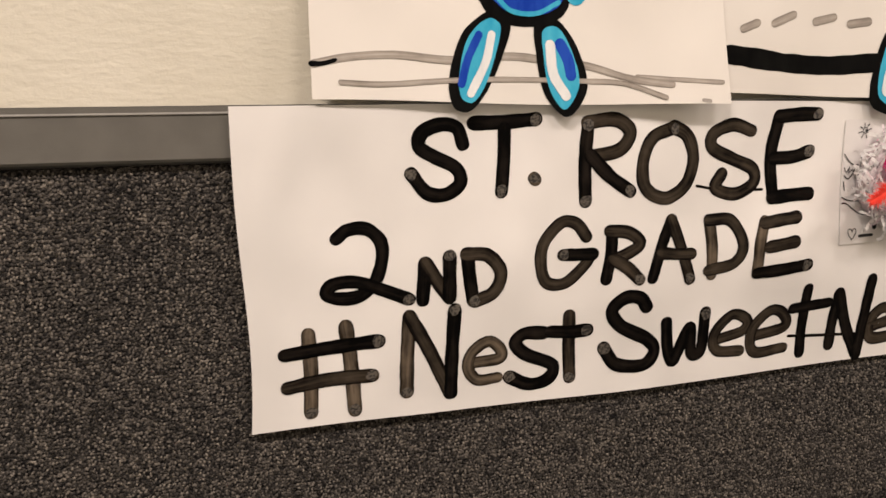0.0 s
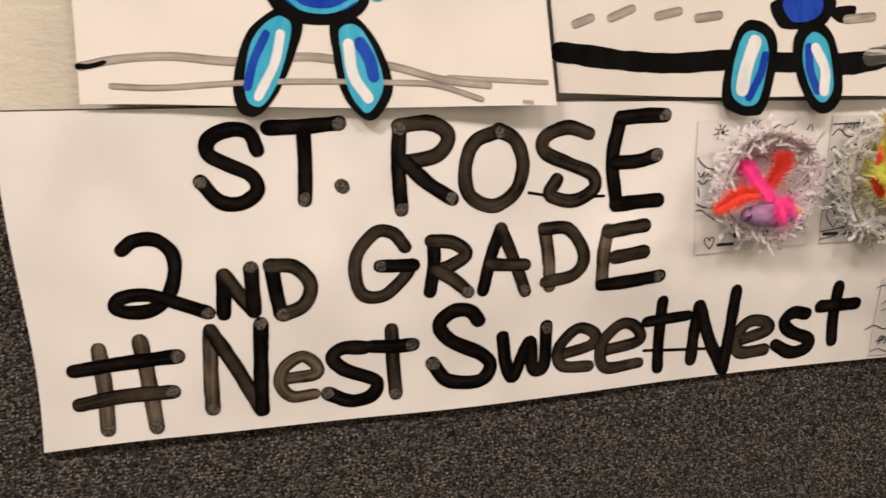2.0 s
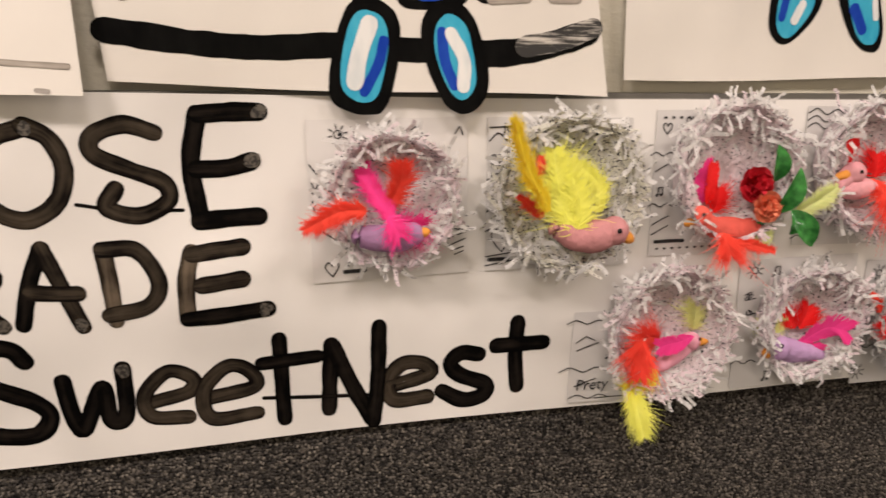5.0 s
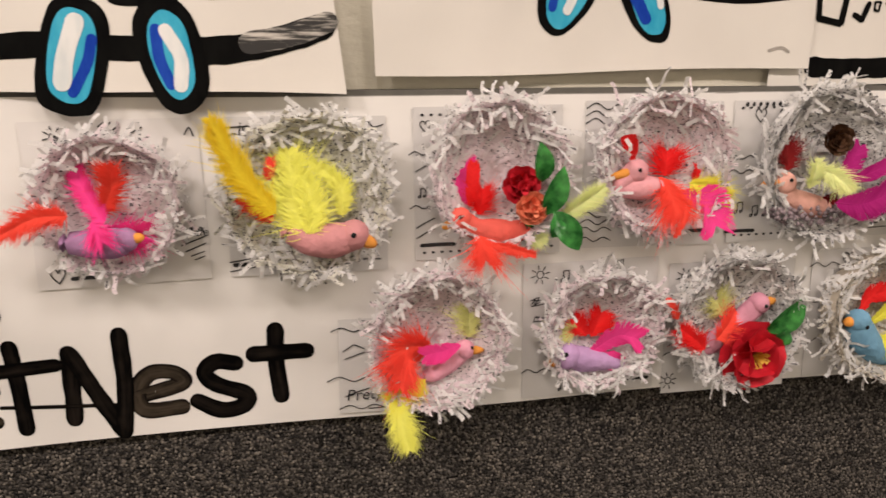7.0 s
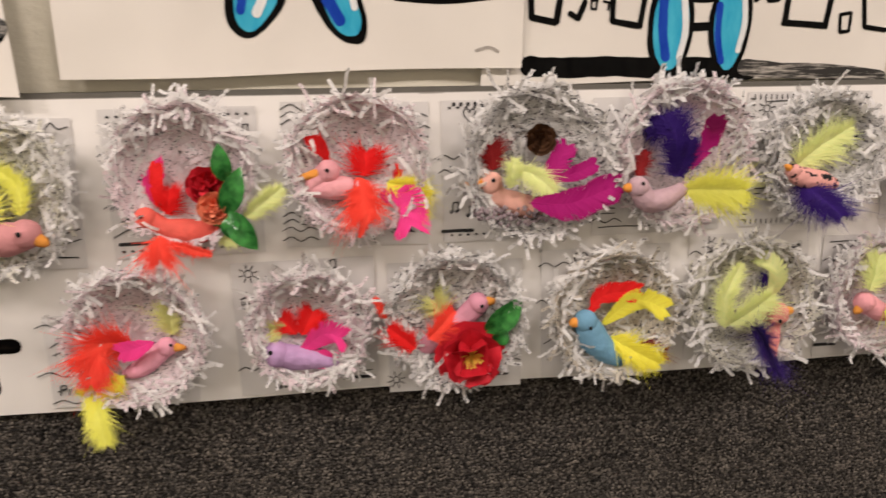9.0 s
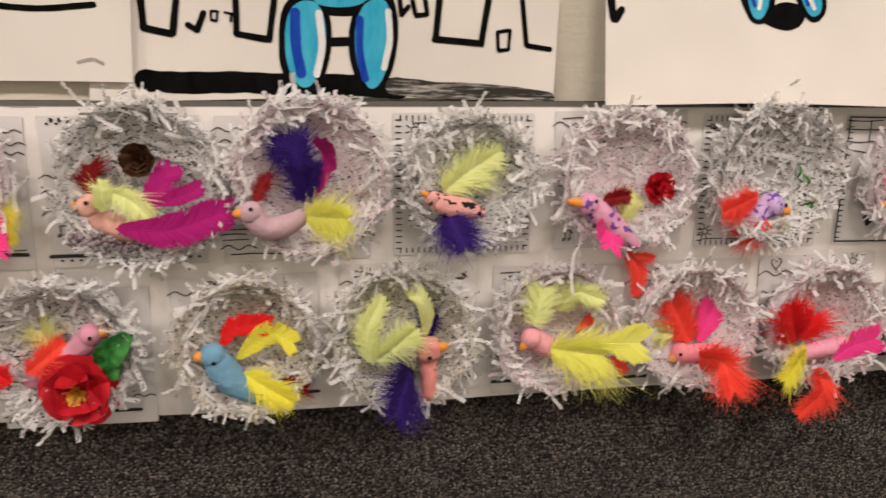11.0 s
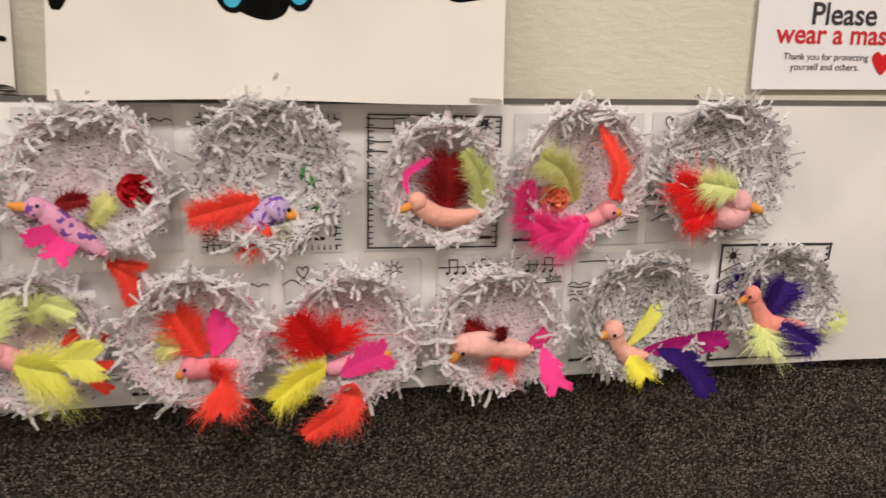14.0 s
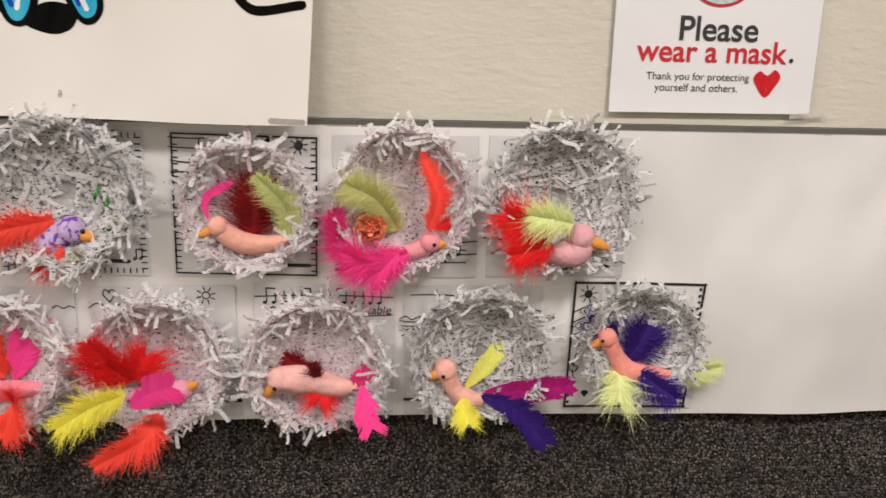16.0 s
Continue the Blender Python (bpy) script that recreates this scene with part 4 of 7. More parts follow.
def rose(x, z, r, tone, label, y=-0.046, seed=1, open_flower=False):
    ob = thing("silk_flower", label, "flower", (x, y, z))
    rnd = random.Random(seed)
    rings = ((6, 1.0, 0.30, 1.25), (6, 0.84, 0.50, 1.1), (5, 0.66, 0.72, 0.95), (4, 0.48, 0.92, 0.8), (3, 0.30, 1.1, 0.6))
    if open_flower:
        rings = ((6, 1.0, 0.14, 1.15), (5, 0.86, 0.34, 1.1), (4, 0.62, 0.58, 0.95))
    for k, (count, size, up, wide) in enumerate(rings):
        vs, fs = petal_bm(r * wide * 1.15, r * size, r * up * 0.5, seed + k)
        me = mesh_of("petal", vs, fs, PETALS[tone], True)
        for i in range(count):
            pt = part_of("petal", me, ob)
            a = 2 * math.pi * (i + 0.5 * k) / count + rnd.uniform(-0.15, 0.15)
            pt.matrix_basis = Matrix.Translation((0, -r * 0.11 * k, 0)) @ Euler((0, a, 0)).to_matrix().to_4x4() @ Euler((up * 0.9, rnd.uniform(-0.15, 0.15), 0)).to_matrix().to_4x4()
    if open_flower:
        w = 0.0006
        me = mesh_of("stamen", [(-w, 0, 0), (w, 0, 0), (-w, -0.28 * r, 0.20 * r), (w, -0.28 * r, 0.20 * r), (-2.4 * w, -0.33 * r, 0.24 * r), (2.4 * w, -0.33 * r, 0.24 * r)], [(0, 1, 3, 2), (2, 3, 5, 4)], M_STAMEN)
        for i in range(44):
            st = part_of("stamen", me, ob)
            st.matrix_basis = Matrix.Translation((rnd.uniform(-0.05, 0.05) * r, -0.22 * r, rnd.uniform(-0.05, 0.05) * r)) @ Euler((0, rnd.uniform(0, 6.28), 0)).to_matrix().to_4x4() @ Matrix.Diagonal((1, 1, rnd.uniform(0.4, 1.25), 1))
    return ob


def leaf(x0, z0, x1, z1, w, y=-0.043, label="glossy dark green artificial leaf beside a silk flower"):
    d = Vector((x1 - x0, z1 - z0))
    length = d.length
    verts, faces = [], []
    nv, nu = 10, 4
    for j in range(nv + 1):
        v = j / nv
        half = w / 2 * math.sin(math.pi * v ** 0.85) ** 0.8 if 0 < v < 1 else 0.0002
        for i in range(nu + 1):
            u = 2 * i / nu - 1
            verts.append((u * half, -abs(u) * half * 0.45 - 0.006 * math.sin(v * 3) - 0.004 * v, v * length))
    for j in range(nv):
        for i in range(nu):
            a = j * (nu + 1) + i
            faces.append((a, a + 1, a + nu + 2, a + nu + 1))
    ob = new("leaf", mesh_of("leaf", verts, faces, M_LEAF, True))
    ob.location = (x0, y, z0)
    ob.rotation_euler = (0, math.atan2(d.x, d.y), 0)
    return tagged(ob, label, "leaf")


def wood_rose(x, z, r, y=-0.036):
    ob = thing("wood_rose", "dark brown curled wood-shaving rose in the nest", "pine cone", (x, y, z))
    for k in range(5):
        size = r * (1 - 0.19 * k)
        count = 7 - k
        vs, fs = petal_bm(size * 0.95, size, size * 0.35, 60 + k)
        me = mesh_of("scale", vs, fs, M_CONE, True)
        for i in range(count):
            pt = part_of("scale", me, ob)
            pt.matrix_basis = Matrix.Translation((0, -r * 0.09 * k, 0)) @ Euler((0, 6.283 * (i + 0.4 * k) / count, 0)).to_matrix().to_4x4() @ Euler((0.25 + 0.16 * k, 0.2, 0)).to_matrix().to_4x4()
    return ob


def pellets(x, z, w, h, y=-0.045):
    verts, faces = [], []
    rnd = random.Random(5)
    ico = [Vector(v).normalized() for v in ((1, 0, 0), (-1, 0, 0), (0, 1, 0), (0, -1, 0), (0, 0, 1), (0, 0, -1))]
    tri = ((0, 2, 4), (2, 1, 4), (1, 3, 4), (3, 0, 4), (2, 0, 5), (1, 2, 5), (3, 1, 5), (0, 3, 5))
    for _ in range(170):
        u = rnd.uniform(-1, 1)
        c = Vector((u * w, rnd.uniform(-0.014, 0.012), rnd.uniform(-h, h) * (0.4 + 0.6 * (1 - u * u)) + 0.6 * h * u * u))
        b, r = len(verts), rnd.uniform(0.0022, 0.0036)
        verts += [c + v * r * rnd.uniform(0.8, 1.2) for v in ico]
        faces += [tuple(b + i for i in t) for t in tri]
    ob = new("pellets", mesh_of("pellets", verts, faces, M_PELLET, True))
    ob.location = (x, y, z)
    return tagged(ob, "small heap of grey-lilac crumbled bits in the nest", "pellets", "", "stuff")


# ---- cards with pen drawings ----
def pen_marks(kind, x, z, s, rnd):
    """Strokes of one small pen drawing at x, z of size s."""
    P = lambda *q: [(x + a * s, z + b * s) for a, b in q]
    if kind == "heart":
        return [P((0, -1), (-0.8, 0), (-0.7, 0.7), (-0.25, 0.75), (0, 0.3)), P((0, 0.3), (0.3, 0.8), (0.75, 0.6), (0.7, 0), (0, -1))]
    if kind == "note":
        return [P((-0.5, -0.8), (-0.2, -0.6), (-0.5, -0.4), (-0.6, -0.7)), P((-0.2, -0.6), (-0.2, 0.7)), P((-0.2, 0.7), (0.6, 0.8)), P((0.6, 0.8), (0.6, -0.5)), P((0.6, -0.5), (0.3, -0.7), (0.2, -0.45), (0.6, -0.4))]
    if kind == "sun":
        out = [P(*[(0.45 * math.cos(a), 0.45 * math.sin(a)) for a in (0, 1.05, 2.1, 3.14, 4.2, 5.25, 6.28)])]
        return out + [P((0.65 * math.cos(a), 0.65 * math.sin(a)), (1.1 * math.cos(a), 1.1 * math.sin(a))) for a in (0.2, 1, 1.8, 2.6, 3.4, 4.2, 5, 5.8)]
    if kind == "wave":
        return [P((-1.5, 0), (-0.8, 0.35), (0, -0.1), (0.8, 0.3), (1.5, 0))]
    if kind == "lines":
        return [P((-1.5, b), (0, b + rnd.uniform(-0.15, 0.15)), (1.5, b)) for b in (-0.6, 0, 0.6)]
    if kind == "scribble":
        return [P(*[(rnd.uniform(-1, 1), rnd.uniform(-0.7, 0.7)) for _ in range(8)])]
    if kind == "line":
        return [P((-5, 0), (-2, 0.08), (2, -0.08), (5, 0.05))]
    if kind == "zigzag":
        return [P((-1, -0.5), (0, 0.5)), P((0, 0.5), (1, -0.2))]
    if kind == "slash":
        return [P((-1, -0.5), (0, 0.05), (1, 0.5))]
    if kind == "dotrow":
        return [P((a, 0), (a + 0.02, 0.12)) for a in (-3.2, -2.2, -1.2, -0.2, 0.8, 1.8, 2.8)]
    if kind == "bar":
        return [P((-1.8, 0), (0, 0.03), (1.8, 0))]
    return [P((-0.1, 0), (0.1, 0))]


def card(x, z, w, h, marks, border="", seed=0, white=False, tilt=0.0):
    """A square card with pen drawings. marks: (kind, u, v, size) in the card's own units."""
    rnd = random.Random(seed)
    ob = thing("card", "white paper card with black pen doodles behind a nest", "card", (x, -0.0205, z), "drawn cards on the banner")
    turn = math.radians(tilt)

    def place(u, v):
        q = rot2((u * w, v * h), turn)
        return (x + q.x, z + q.y)

    def face(px, pz):
        return banner_y(px, pz) - 0.0014

    me = sheet_mesh("sheet", 0, 1, 0, 1, lambda a, b: 0.0, M_CARD_WHITE if white else M_CARD, 8, 8)
    for v in me.vertices:
        p = place(v.co.x, v.co.z)
        v.co = Vector((p[0], face(*p) + v.co.y - 0.0012 * max(0, 0.25 - v.co.z), p[1]))
    fixed("sheet", me, ob)
    up = lambda a, b: face(a, b) - 0.0006
    for mark in marks:
        if mark[0] == "path":
            fixed("pen_stroke", stroke_mesh([([place(*q) for q in mark[1]], 0.0012, 0, 0.0)], up, [M_PEN], 0.0003), ob)
            continue
        kind, u, v, s = mark
        if kind == "spot":
            q = place(u, v)
            fixed("pen_spot", blob_mesh(disc_points(q[0], q[1], s * w, s * w), up, M_PEN, 0.0004, 0.2, 20), ob)
            continue
        if kind == "hung notes":
            # pairs of notes that hang from one line, some joined by a bar above
            for k in range(int(s)):
                a = u + k * v
                top = 0.965 if k % 4 < 2 else 0.945
                fixed("pen_stroke", stroke_mesh([([place(a, top), place(a + 0.004, 0.865)], 0.0012, 0, 0.0)], up, [M_PEN], 0.0003), ob)
                q = place(a - 0.012, 0.86)
                fixed("note_head", blob_mesh(disc_points(q[0], q[1], 0.0021, 0.0017), up, M_PEN, 0.0004, 0.1, 16), ob)
                if k % 4 == 0:
                    fixed("pen_stroke", stroke_mesh([([place(a, top), place(a + v, top)], 0.0014, 0, 0.0)], up, [M_PEN], 0.0003), ob)
            continue
        width = {"bar": 0.0036, "dotrow": 0.0036}.get(kind, 0.0011)
        for pts in pen_marks(kind, 0, 0, s, rnd):
            fixed("pen_stroke", stroke_mesh([([place(u + a, v + b) for a, b in pts], width, 0, 0.0)], up, [M_PEN], 0.0003), ob)
    if border == "box":
        for a, b in (((0.02, 0.02), (0.02, 0.98)), ((0.02, 0.98), (0.98, 0.98)), ((0.98, 0.98), (0.98, 0.02)), ((0.98, 0.02), (0.02, 0.02))):
            fixed("border_line", stroke_mesh([([place(*a), place((a[0] + b[0]) / 2, (a[1] + b[1]) / 2), place(*b)], 0.0018, 0, 0.0)], up, [M_PEN], 0.0003), ob)
    ticks = []
    if border in ("ticks", "box"):
        for i in range(22):
            f = 0.05 + 0.9 * i / 21
            ticks += [((0.02, f), (0.055, f)), ((0.98, f), (0.945, f))]
            if border == "ticks":
                ticks += [((f, 0.02), (f, 0.05)), ((f, 0.98), (f, 0.95))]
    if border == "dots":
        for i in range(16):
            f = 0.06 + 0.88 * i / 15
            ticks += [((f - 0.004, 0.95), (f + 0.004, 0.95)), ((f - 0.004, 0.05), (f + 0.004, 0.05))]
    if border == "thick":
        for a, b in (((0.01, 0.01), (0.02, 0.99)), ((0.02, 0.985), (0.99, 0.985)), ((0.985, 0.99), (0.93, 0.01)), ((0.94, 0.012), (0.01, 0.012))):
            fixed("border_line", stroke_mesh([([place(*a), place((a[0] + b[0]) / 2, (a[1] + b[1]) / 2 + 0.003), place(*b)], 0.0026, 0, 0.0)], up, [M_PEN], 0.0003), ob)
    for a, b in ticks:
        fixed("pen_tick", stroke_mesh([([place(*a), place(*b)], 0.0013 if border != "dots" else 0.0022, 0, 0.0)], up, [M_PEN], 0.0003), ob)
    return ob


def words(text, x, z, width, parent, mat, depth, bold=0.0, name="lettering", lean=0.0):
    """A line of lettering centred on x with its baseline at z, of a given width."""
    data = bpy.data.curves.new(name, "FONT")
    data.body, data.align_x, data.size, data.offset = text, "CENTER", 0.02, bold
    data.shear = lean
    data.materials.append(mat)
    ob = new(name, data)
    bpy.context.view_layer.update()
    k = width / max(1e-4, ob.dimensions.x)
    data.size *= k
    ob.location, ob.rotation_euler = (x, depth, z), (math.pi / 2, 0, 0)
    ob.parent = parent
    ob.matrix_parent_inverse = parent.matrix_basis.inverted()
    return ob


# ---- painted sheets above the trim ----
def painting(x0, x1, z0, curl, seed, label, lean0=0.0, lean1=0.0, layer=0.0, tip=0.0, skew=0.0):
    """A large sheet whose lower edge curls off the wall, with skew more at its east side. Returns the thing and its face."""
    def depth(x, z):
        h = max(0.0, 1 - (z - z0) / 0.30)
        u = (x - x0) / (x1 - x0)
        wave = noise.noise(Vector((x * 5.5, seed * 3.3, z * 1.5)))
        return -0.0135 - layer - curl * (1 + skew * (2 * u - 1)) * h * h * (0.9 + 0.35 * wave) - 0.0025 * noise.noise(Vector((x * 13, seed, z * 2)))

    def shape(x, z, u, w):
        dz = z - z0
        return x + (lean0 * (1 - u) + lean1 * u) * dz, z + tip * (u - 0.5) * (1 - w) + (1 - w) * 0.0015 * math.sin(u * 7 + seed)

    ob = thing("painting", label, "painting", (x0, -0.006, z0), "painted sheets on the wall")
    fixed("sheet", sheet_mesh("sheet", x0, x1, z0, z0 + 0.46, depth, M_SHEET, 46, 36, shape), ob, "cream drawing paper with a curling lower edge")
    return ob, depth


def shape_on(art, mat, pts, level, name="painted_shape", label=""):
    fixed(name, blob_mesh(pts, art[1], mat, 0.0004 + 0.00025 * level), art[0], label)


def brush_on(art, mat, pts, width, level, label="", name="brush_stroke", taper=0.0):
    fixed(name, stroke_mesh([(pts, width, 0, taper)], art[1], [mat], 0.0004 + 0.00025 * level), art[0], label)


# ---- the paintings, cards, nests and what sits in them ----
art_one = painting(-0.605, -0.170, 1.217, 0.023, 1, "cream paper painting of blue rounded shapes over grey lines", 0.013, -0.071, 0.0000, -0.0093, skew=0.25)
brush_on(art_one, M_GREYWASH, [(-0.602, 1.255), (-0.569, 1.261), (-0.526, 1.263), (-0.471, 1.258), (-0.415, 1.262), (-0.379, 1.259), (-0.331, 1.253), (-0.282, 1.240), (-0.238, 1.234)], 0.0075, 0, "grey ink line")
brush_on(art_one, M_BLACK, [(-0.604, 1.255), (-0.594, 1.255), (-0.583, 1.258)], 0.0056, 0, "dark start of the line", taper=0.40)
brush_on(art_one, M_GREYWASH, [(-0.578, 1.238), (-0.538, 1.236), (-0.478, 1.239), (-0.415, 1.240), (-0.332, 1.238), (-0.289, 1.235), (-0.245, 1.221)], 0.0053, 1, "grey ink line")
brush_on(art_one, M_GREYWASH, [(-0.276, 1.242), (-0.231, 1.239), (-0.180, 1.236)], 0.0048, 0, "faint grey ink line")
shape_on(art_one, M_BLACK, [(-0.431, 1.305), (-0.460, 1.284), (-0.475, 1.243), (-0.472, 1.215), (-0.454, 1.211), (-0.434, 1.234), (-0.414, 1.277), (-0.412, 1.299)], 1, "painted_shape", "black painted outline")
shape_on(art_one, M_CYAN, [(-0.435, 1.297), (-0.455, 1.279), (-0.465, 1.245), (-0.463, 1.222), (-0.451, 1.219), (-0.437, 1.238), (-0.424, 1.274), (-0.422, 1.293)], 2, "painted_shape", "turquoise painted oval")
brush_on(art_one, M_BLUE, [(-0.444, 1.282), (-0.456, 1.259), (-0.463, 1.236)], 0.0077, 3, "ultramarine dab")
brush_on(art_one, M_WHITEPAINT, [(-0.431, 1.282), (-0.438, 1.256), (-0.454, 1.227)], 0.0084, 4, "white highlight dab")
shape_on(art_one, M_BLACK, [(-0.385, 1.295), (-0.362, 1.298), (-0.341, 1.272), (-0.330, 1.235), (-0.343, 1.208), (-0.358, 1.204), (-0.378, 1.228), (-0.385, 1.267)], 1, "painted_shape", "black painted outline")
shape_on(art_one, M_CYAN, [(-0.377, 1.287), (-0.361, 1.290), (-0.347, 1.269), (-0.339, 1.237), (-0.349, 1.215), (-0.359, 1.212), (-0.372, 1.232), (-0.377, 1.264)], 2, "painted_shape", "turquoise painted oval")
brush_on(art_one, M_BLUE, [(-0.359, 1.274), (-0.351, 1.259), (-0.348, 1.244)], 0.0117, 3, "ultramarine dab")
brush_on(art_one, M_WHITEPAINT, [(-0.370, 1.273), (-0.367, 1.245), (-0.354, 1.224)], 0.0104, 4, "white highlight dab")
shape_on(art_one, M_BLACK, [(-0.445, 1.335), (-0.441, 1.311), (-0.419, 1.293), (-0.379, 1.291), (-0.354, 1.303), (-0.347, 1.322), (-0.350, 1.343)], 0, "painted_shape", "black painted outline")
shape_on(art_one, M_BLUE, [(-0.434, 1.335), (-0.424, 1.311), (-0.404, 1.302), (-0.378, 1.302), (-0.357, 1.314), (-0.356, 1.340)], 3, "painted_shape", "ultramarine painted shape")
brush_on(art_one, M_CYAN, [(-0.425, 1.318), (-0.410, 1.305), (-0.384, 1.303), (-0.360, 1.314)], 0.0048, 4, "turquoise edge")
shape_on(art_one, M_CYAN, [(-0.351, 1.327), (-0.348, 1.314), (-0.336, 1.313), (-0.327, 1.328)], 1, "painted_shape", "turquoise painted shape")
brush_on(art_one, M_PENCIL, [(-0.203, 1.218), (-0.195, 1.217)], 0.0038, 0, "faint pencil mark")
art_two = painting(-0.157, 0.277, 1.219, 0.019, 2, "cream paper painting of blue rounded shapes over a broad black line", -0.109, -0.100, -0.0030, -0.0105, skew=0.70)
brush_on(art_two, M_BLACK, [(-0.157, 1.266), (-0.119, 1.261), (-0.077, 1.256), (-0.028, 1.254), (0.032, 1.257), (0.083, 1.254), (0.120, 1.253), (0.157, 1.252)], 0.0207, 0, "broad black painted line")
brush_on(art_two, M_BLACK, [(0.151, 1.251), (0.184, 1.253), (0.223, 1.261), (0.258, 1.272)], 0.0231, 1, "broad black painted line")
brush_on(art_two, M_DRY, [(0.196, 1.258), (0.229, 1.264), (0.263, 1.276)], 0.0187, 2, "dry end of the black line")
shape_on(art_two, M_BLACK, [(0.041, 1.292), (0.061, 1.297), (0.080, 1.283), (0.083, 1.254), (0.070, 1.206), (0.050, 1.198), (0.026, 1.207), (0.021, 1.227), (0.029, 1.266)], 1, "painted_shape", "black painted outline")
shape_on(art_two, M_CYAN, [(0.044, 1.282), (0.058, 1.286), (0.071, 1.275), (0.072, 1.252), (0.063, 1.216), (0.050, 1.209), (0.035, 1.216), (0.031, 1.232), (0.036, 1.262)], 2, "painted_shape", "turquoise painted oval")
brush_on(art_two, M_BLUE, [(0.069, 1.261), (0.064, 1.242), (0.051, 1.218)], 0.0087, 3, "ultramarine dab")
brush_on(art_two, M_WHITEPAINT, [(0.057, 1.275), (0.047, 1.247), (0.043, 1.226)], 0.0144, 4, "white highlight dab")
shape_on(art_two, M_BLACK, [(0.103, 1.279), (0.122, 1.298), (0.146, 1.286), (0.159, 1.251), (0.160, 1.217), (0.141, 1.199), (0.121, 1.208), (0.105, 1.245)], 1, "painted_shape", "black painted outline")
shape_on(art_two, M_CYAN, [(0.114, 1.271), (0.125, 1.285), (0.141, 1.276), (0.148, 1.250), (0.149, 1.225), (0.138, 1.211), (0.126, 1.219), (0.115, 1.246)], 2, "painted_shape", "turquoise painted oval")
brush_on(art_two, M_BLUE, [(0.120, 1.269), (0.122, 1.245), (0.130, 1.224)], 0.0095, 3, "ultramarine dab")
brush_on(art_two, M_WHITEPAINT, [(0.128, 1.268), (0.139, 1.246), (0.138, 1.223)], 0.0116, 4, "white highlight dab")
shape_on(art_two, M_BLACK, [(0.079, 1.317), (0.081, 1.296), (0.093, 1.288), (0.130, 1.290), (0.145, 1.299), (0.148, 1.321)], 0, "painted_shape", "black painted outline")
shape_on(art_two, M_BLUE, [(0.090, 1.318), (0.098, 1.297), (0.119, 1.296), (0.134, 1.305), (0.132, 1.320)], 3, "painted_shape", "ultramarine painted shape")
shape_on(art_two, M_BLACK, [(0.144, 1.308), (0.156, 1.295), (0.172, 1.297), (0.176, 1.312)], 0, "painted_shape", "black painted shape")
brush_on(art_two, M_GREYWASH, [(-0.141, 1.293), (-0.125, 1.299)], 0.0090, 0, "short grey dab")
brush_on(art_two, M_GREYWASH, [(-0.103, 1.299), (-0.081, 1.308)], 0.0092, 0, "short grey dab")
brush_on(art_two, M_GREYWASH, [(-0.052, 1.301), (-0.029, 1.306)], 0.0092, 0, "short grey dab")
brush_on(art_two, M_GREYWASH, [(-0.007, 1.299), (0.016, 1.302)], 0.0094, 0, "short grey dab")
brush_on(art_two, M_GREYWASH, [(0.166, 1.298), (0.199, 1.301)], 0.0102, 0, "short grey dab")
brush_on(art_two, M_GREYWASH, [(0.224, 1.301), (0.247, 1.302)], 0.0104, 0, "short grey dab")
art_three = painting(0.305, 0.752, 1.233, 0.003, 3, "cream paper painting with blue rounded shapes", -0.013, 0.045, -0.0090, 0.0061)
shape_on(art_three, M_BLACK, [(0.470, 1.326), (0.460, 1.293), (0.467, 1.273), (0.483, 1.267), (0.504, 1.282), (0.520, 1.306), (0.516, 1.331)], 1, "painted_shape", "black painted outline")
shape_on(art_three, M_CYAN, [(0.475, 1.320), (0.469, 1.294), (0.473, 1.278), (0.485, 1.273), (0.499, 1.285), (0.511, 1.304), (0.508, 1.325)], 2, "painted_shape", "turquoise painted oval")
brush_on(art_three, M_BLUE, [(0.479, 1.312), (0.475, 1.293)], 0.0088, 3, "ultramarine dab")
brush_on(art_three, M_WHITEPAINT, [(0.498, 1.306), (0.490, 1.290)], 0.0088, 4, "white highlight dab")
shape_on(art_three, M_BLACK, [(0.539, 1.324), (0.552, 1.284), (0.571, 1.264), (0.591, 1.262), (0.596, 1.281), (0.590, 1.306), (0.581, 1.329)], 1, "painted_shape", "black painted outline")
shape_on(art_three, M_CYAN, [(0.551, 1.317), (0.559, 1.286), (0.571, 1.270), (0.585, 1.269), (0.590, 1.283), (0.585, 1.303), (0.579, 1.321)], 2, "painted_shape", "turquoise painted oval")
brush_on(art_three, M_BLUE, [(0.558, 1.303), (0.569, 1.283)], 0.0115, 3, "ultramarine dab")
brush_on(art_three, M_WHITEPAINT, [(0.581, 1.311), (0.584, 1.295)], 0.0068, 4, "white highlight dab")
brush_on(art_three, M_BLACK, [(0.625, 1.304), (0.674, 1.301), (0.723, 1.305)], 0.0056, 0, "black painted line")
brush_on(art_three, M_PENCIL, [(0.705, 1.253), (0.718, 1.256), (0.727, 1.252)], 0.0030, 0, "pencil scrawl")
art_four = painting(0.710, 1.169, 1.220, 0.004, 4, "cream paper painting of blue shapes between black outlined blocks", 0.080, 0.041, -0.0145, 0.0015)
brush_on(art_four, M_BLACK, [(0.762, 1.237), (0.799, 1.235), (0.850, 1.236), (0.891, 1.234), (0.948, 1.234), (1.007, 1.230)], 0.0206, 0, "broad black painted ground")
brush_on(art_four, M_DRY, [(1.002, 1.233), (1.051, 1.229), (1.096, 1.228), (1.162, 1.221)], 0.0179, 1, "dry-brushed black ground", taper=0.20)
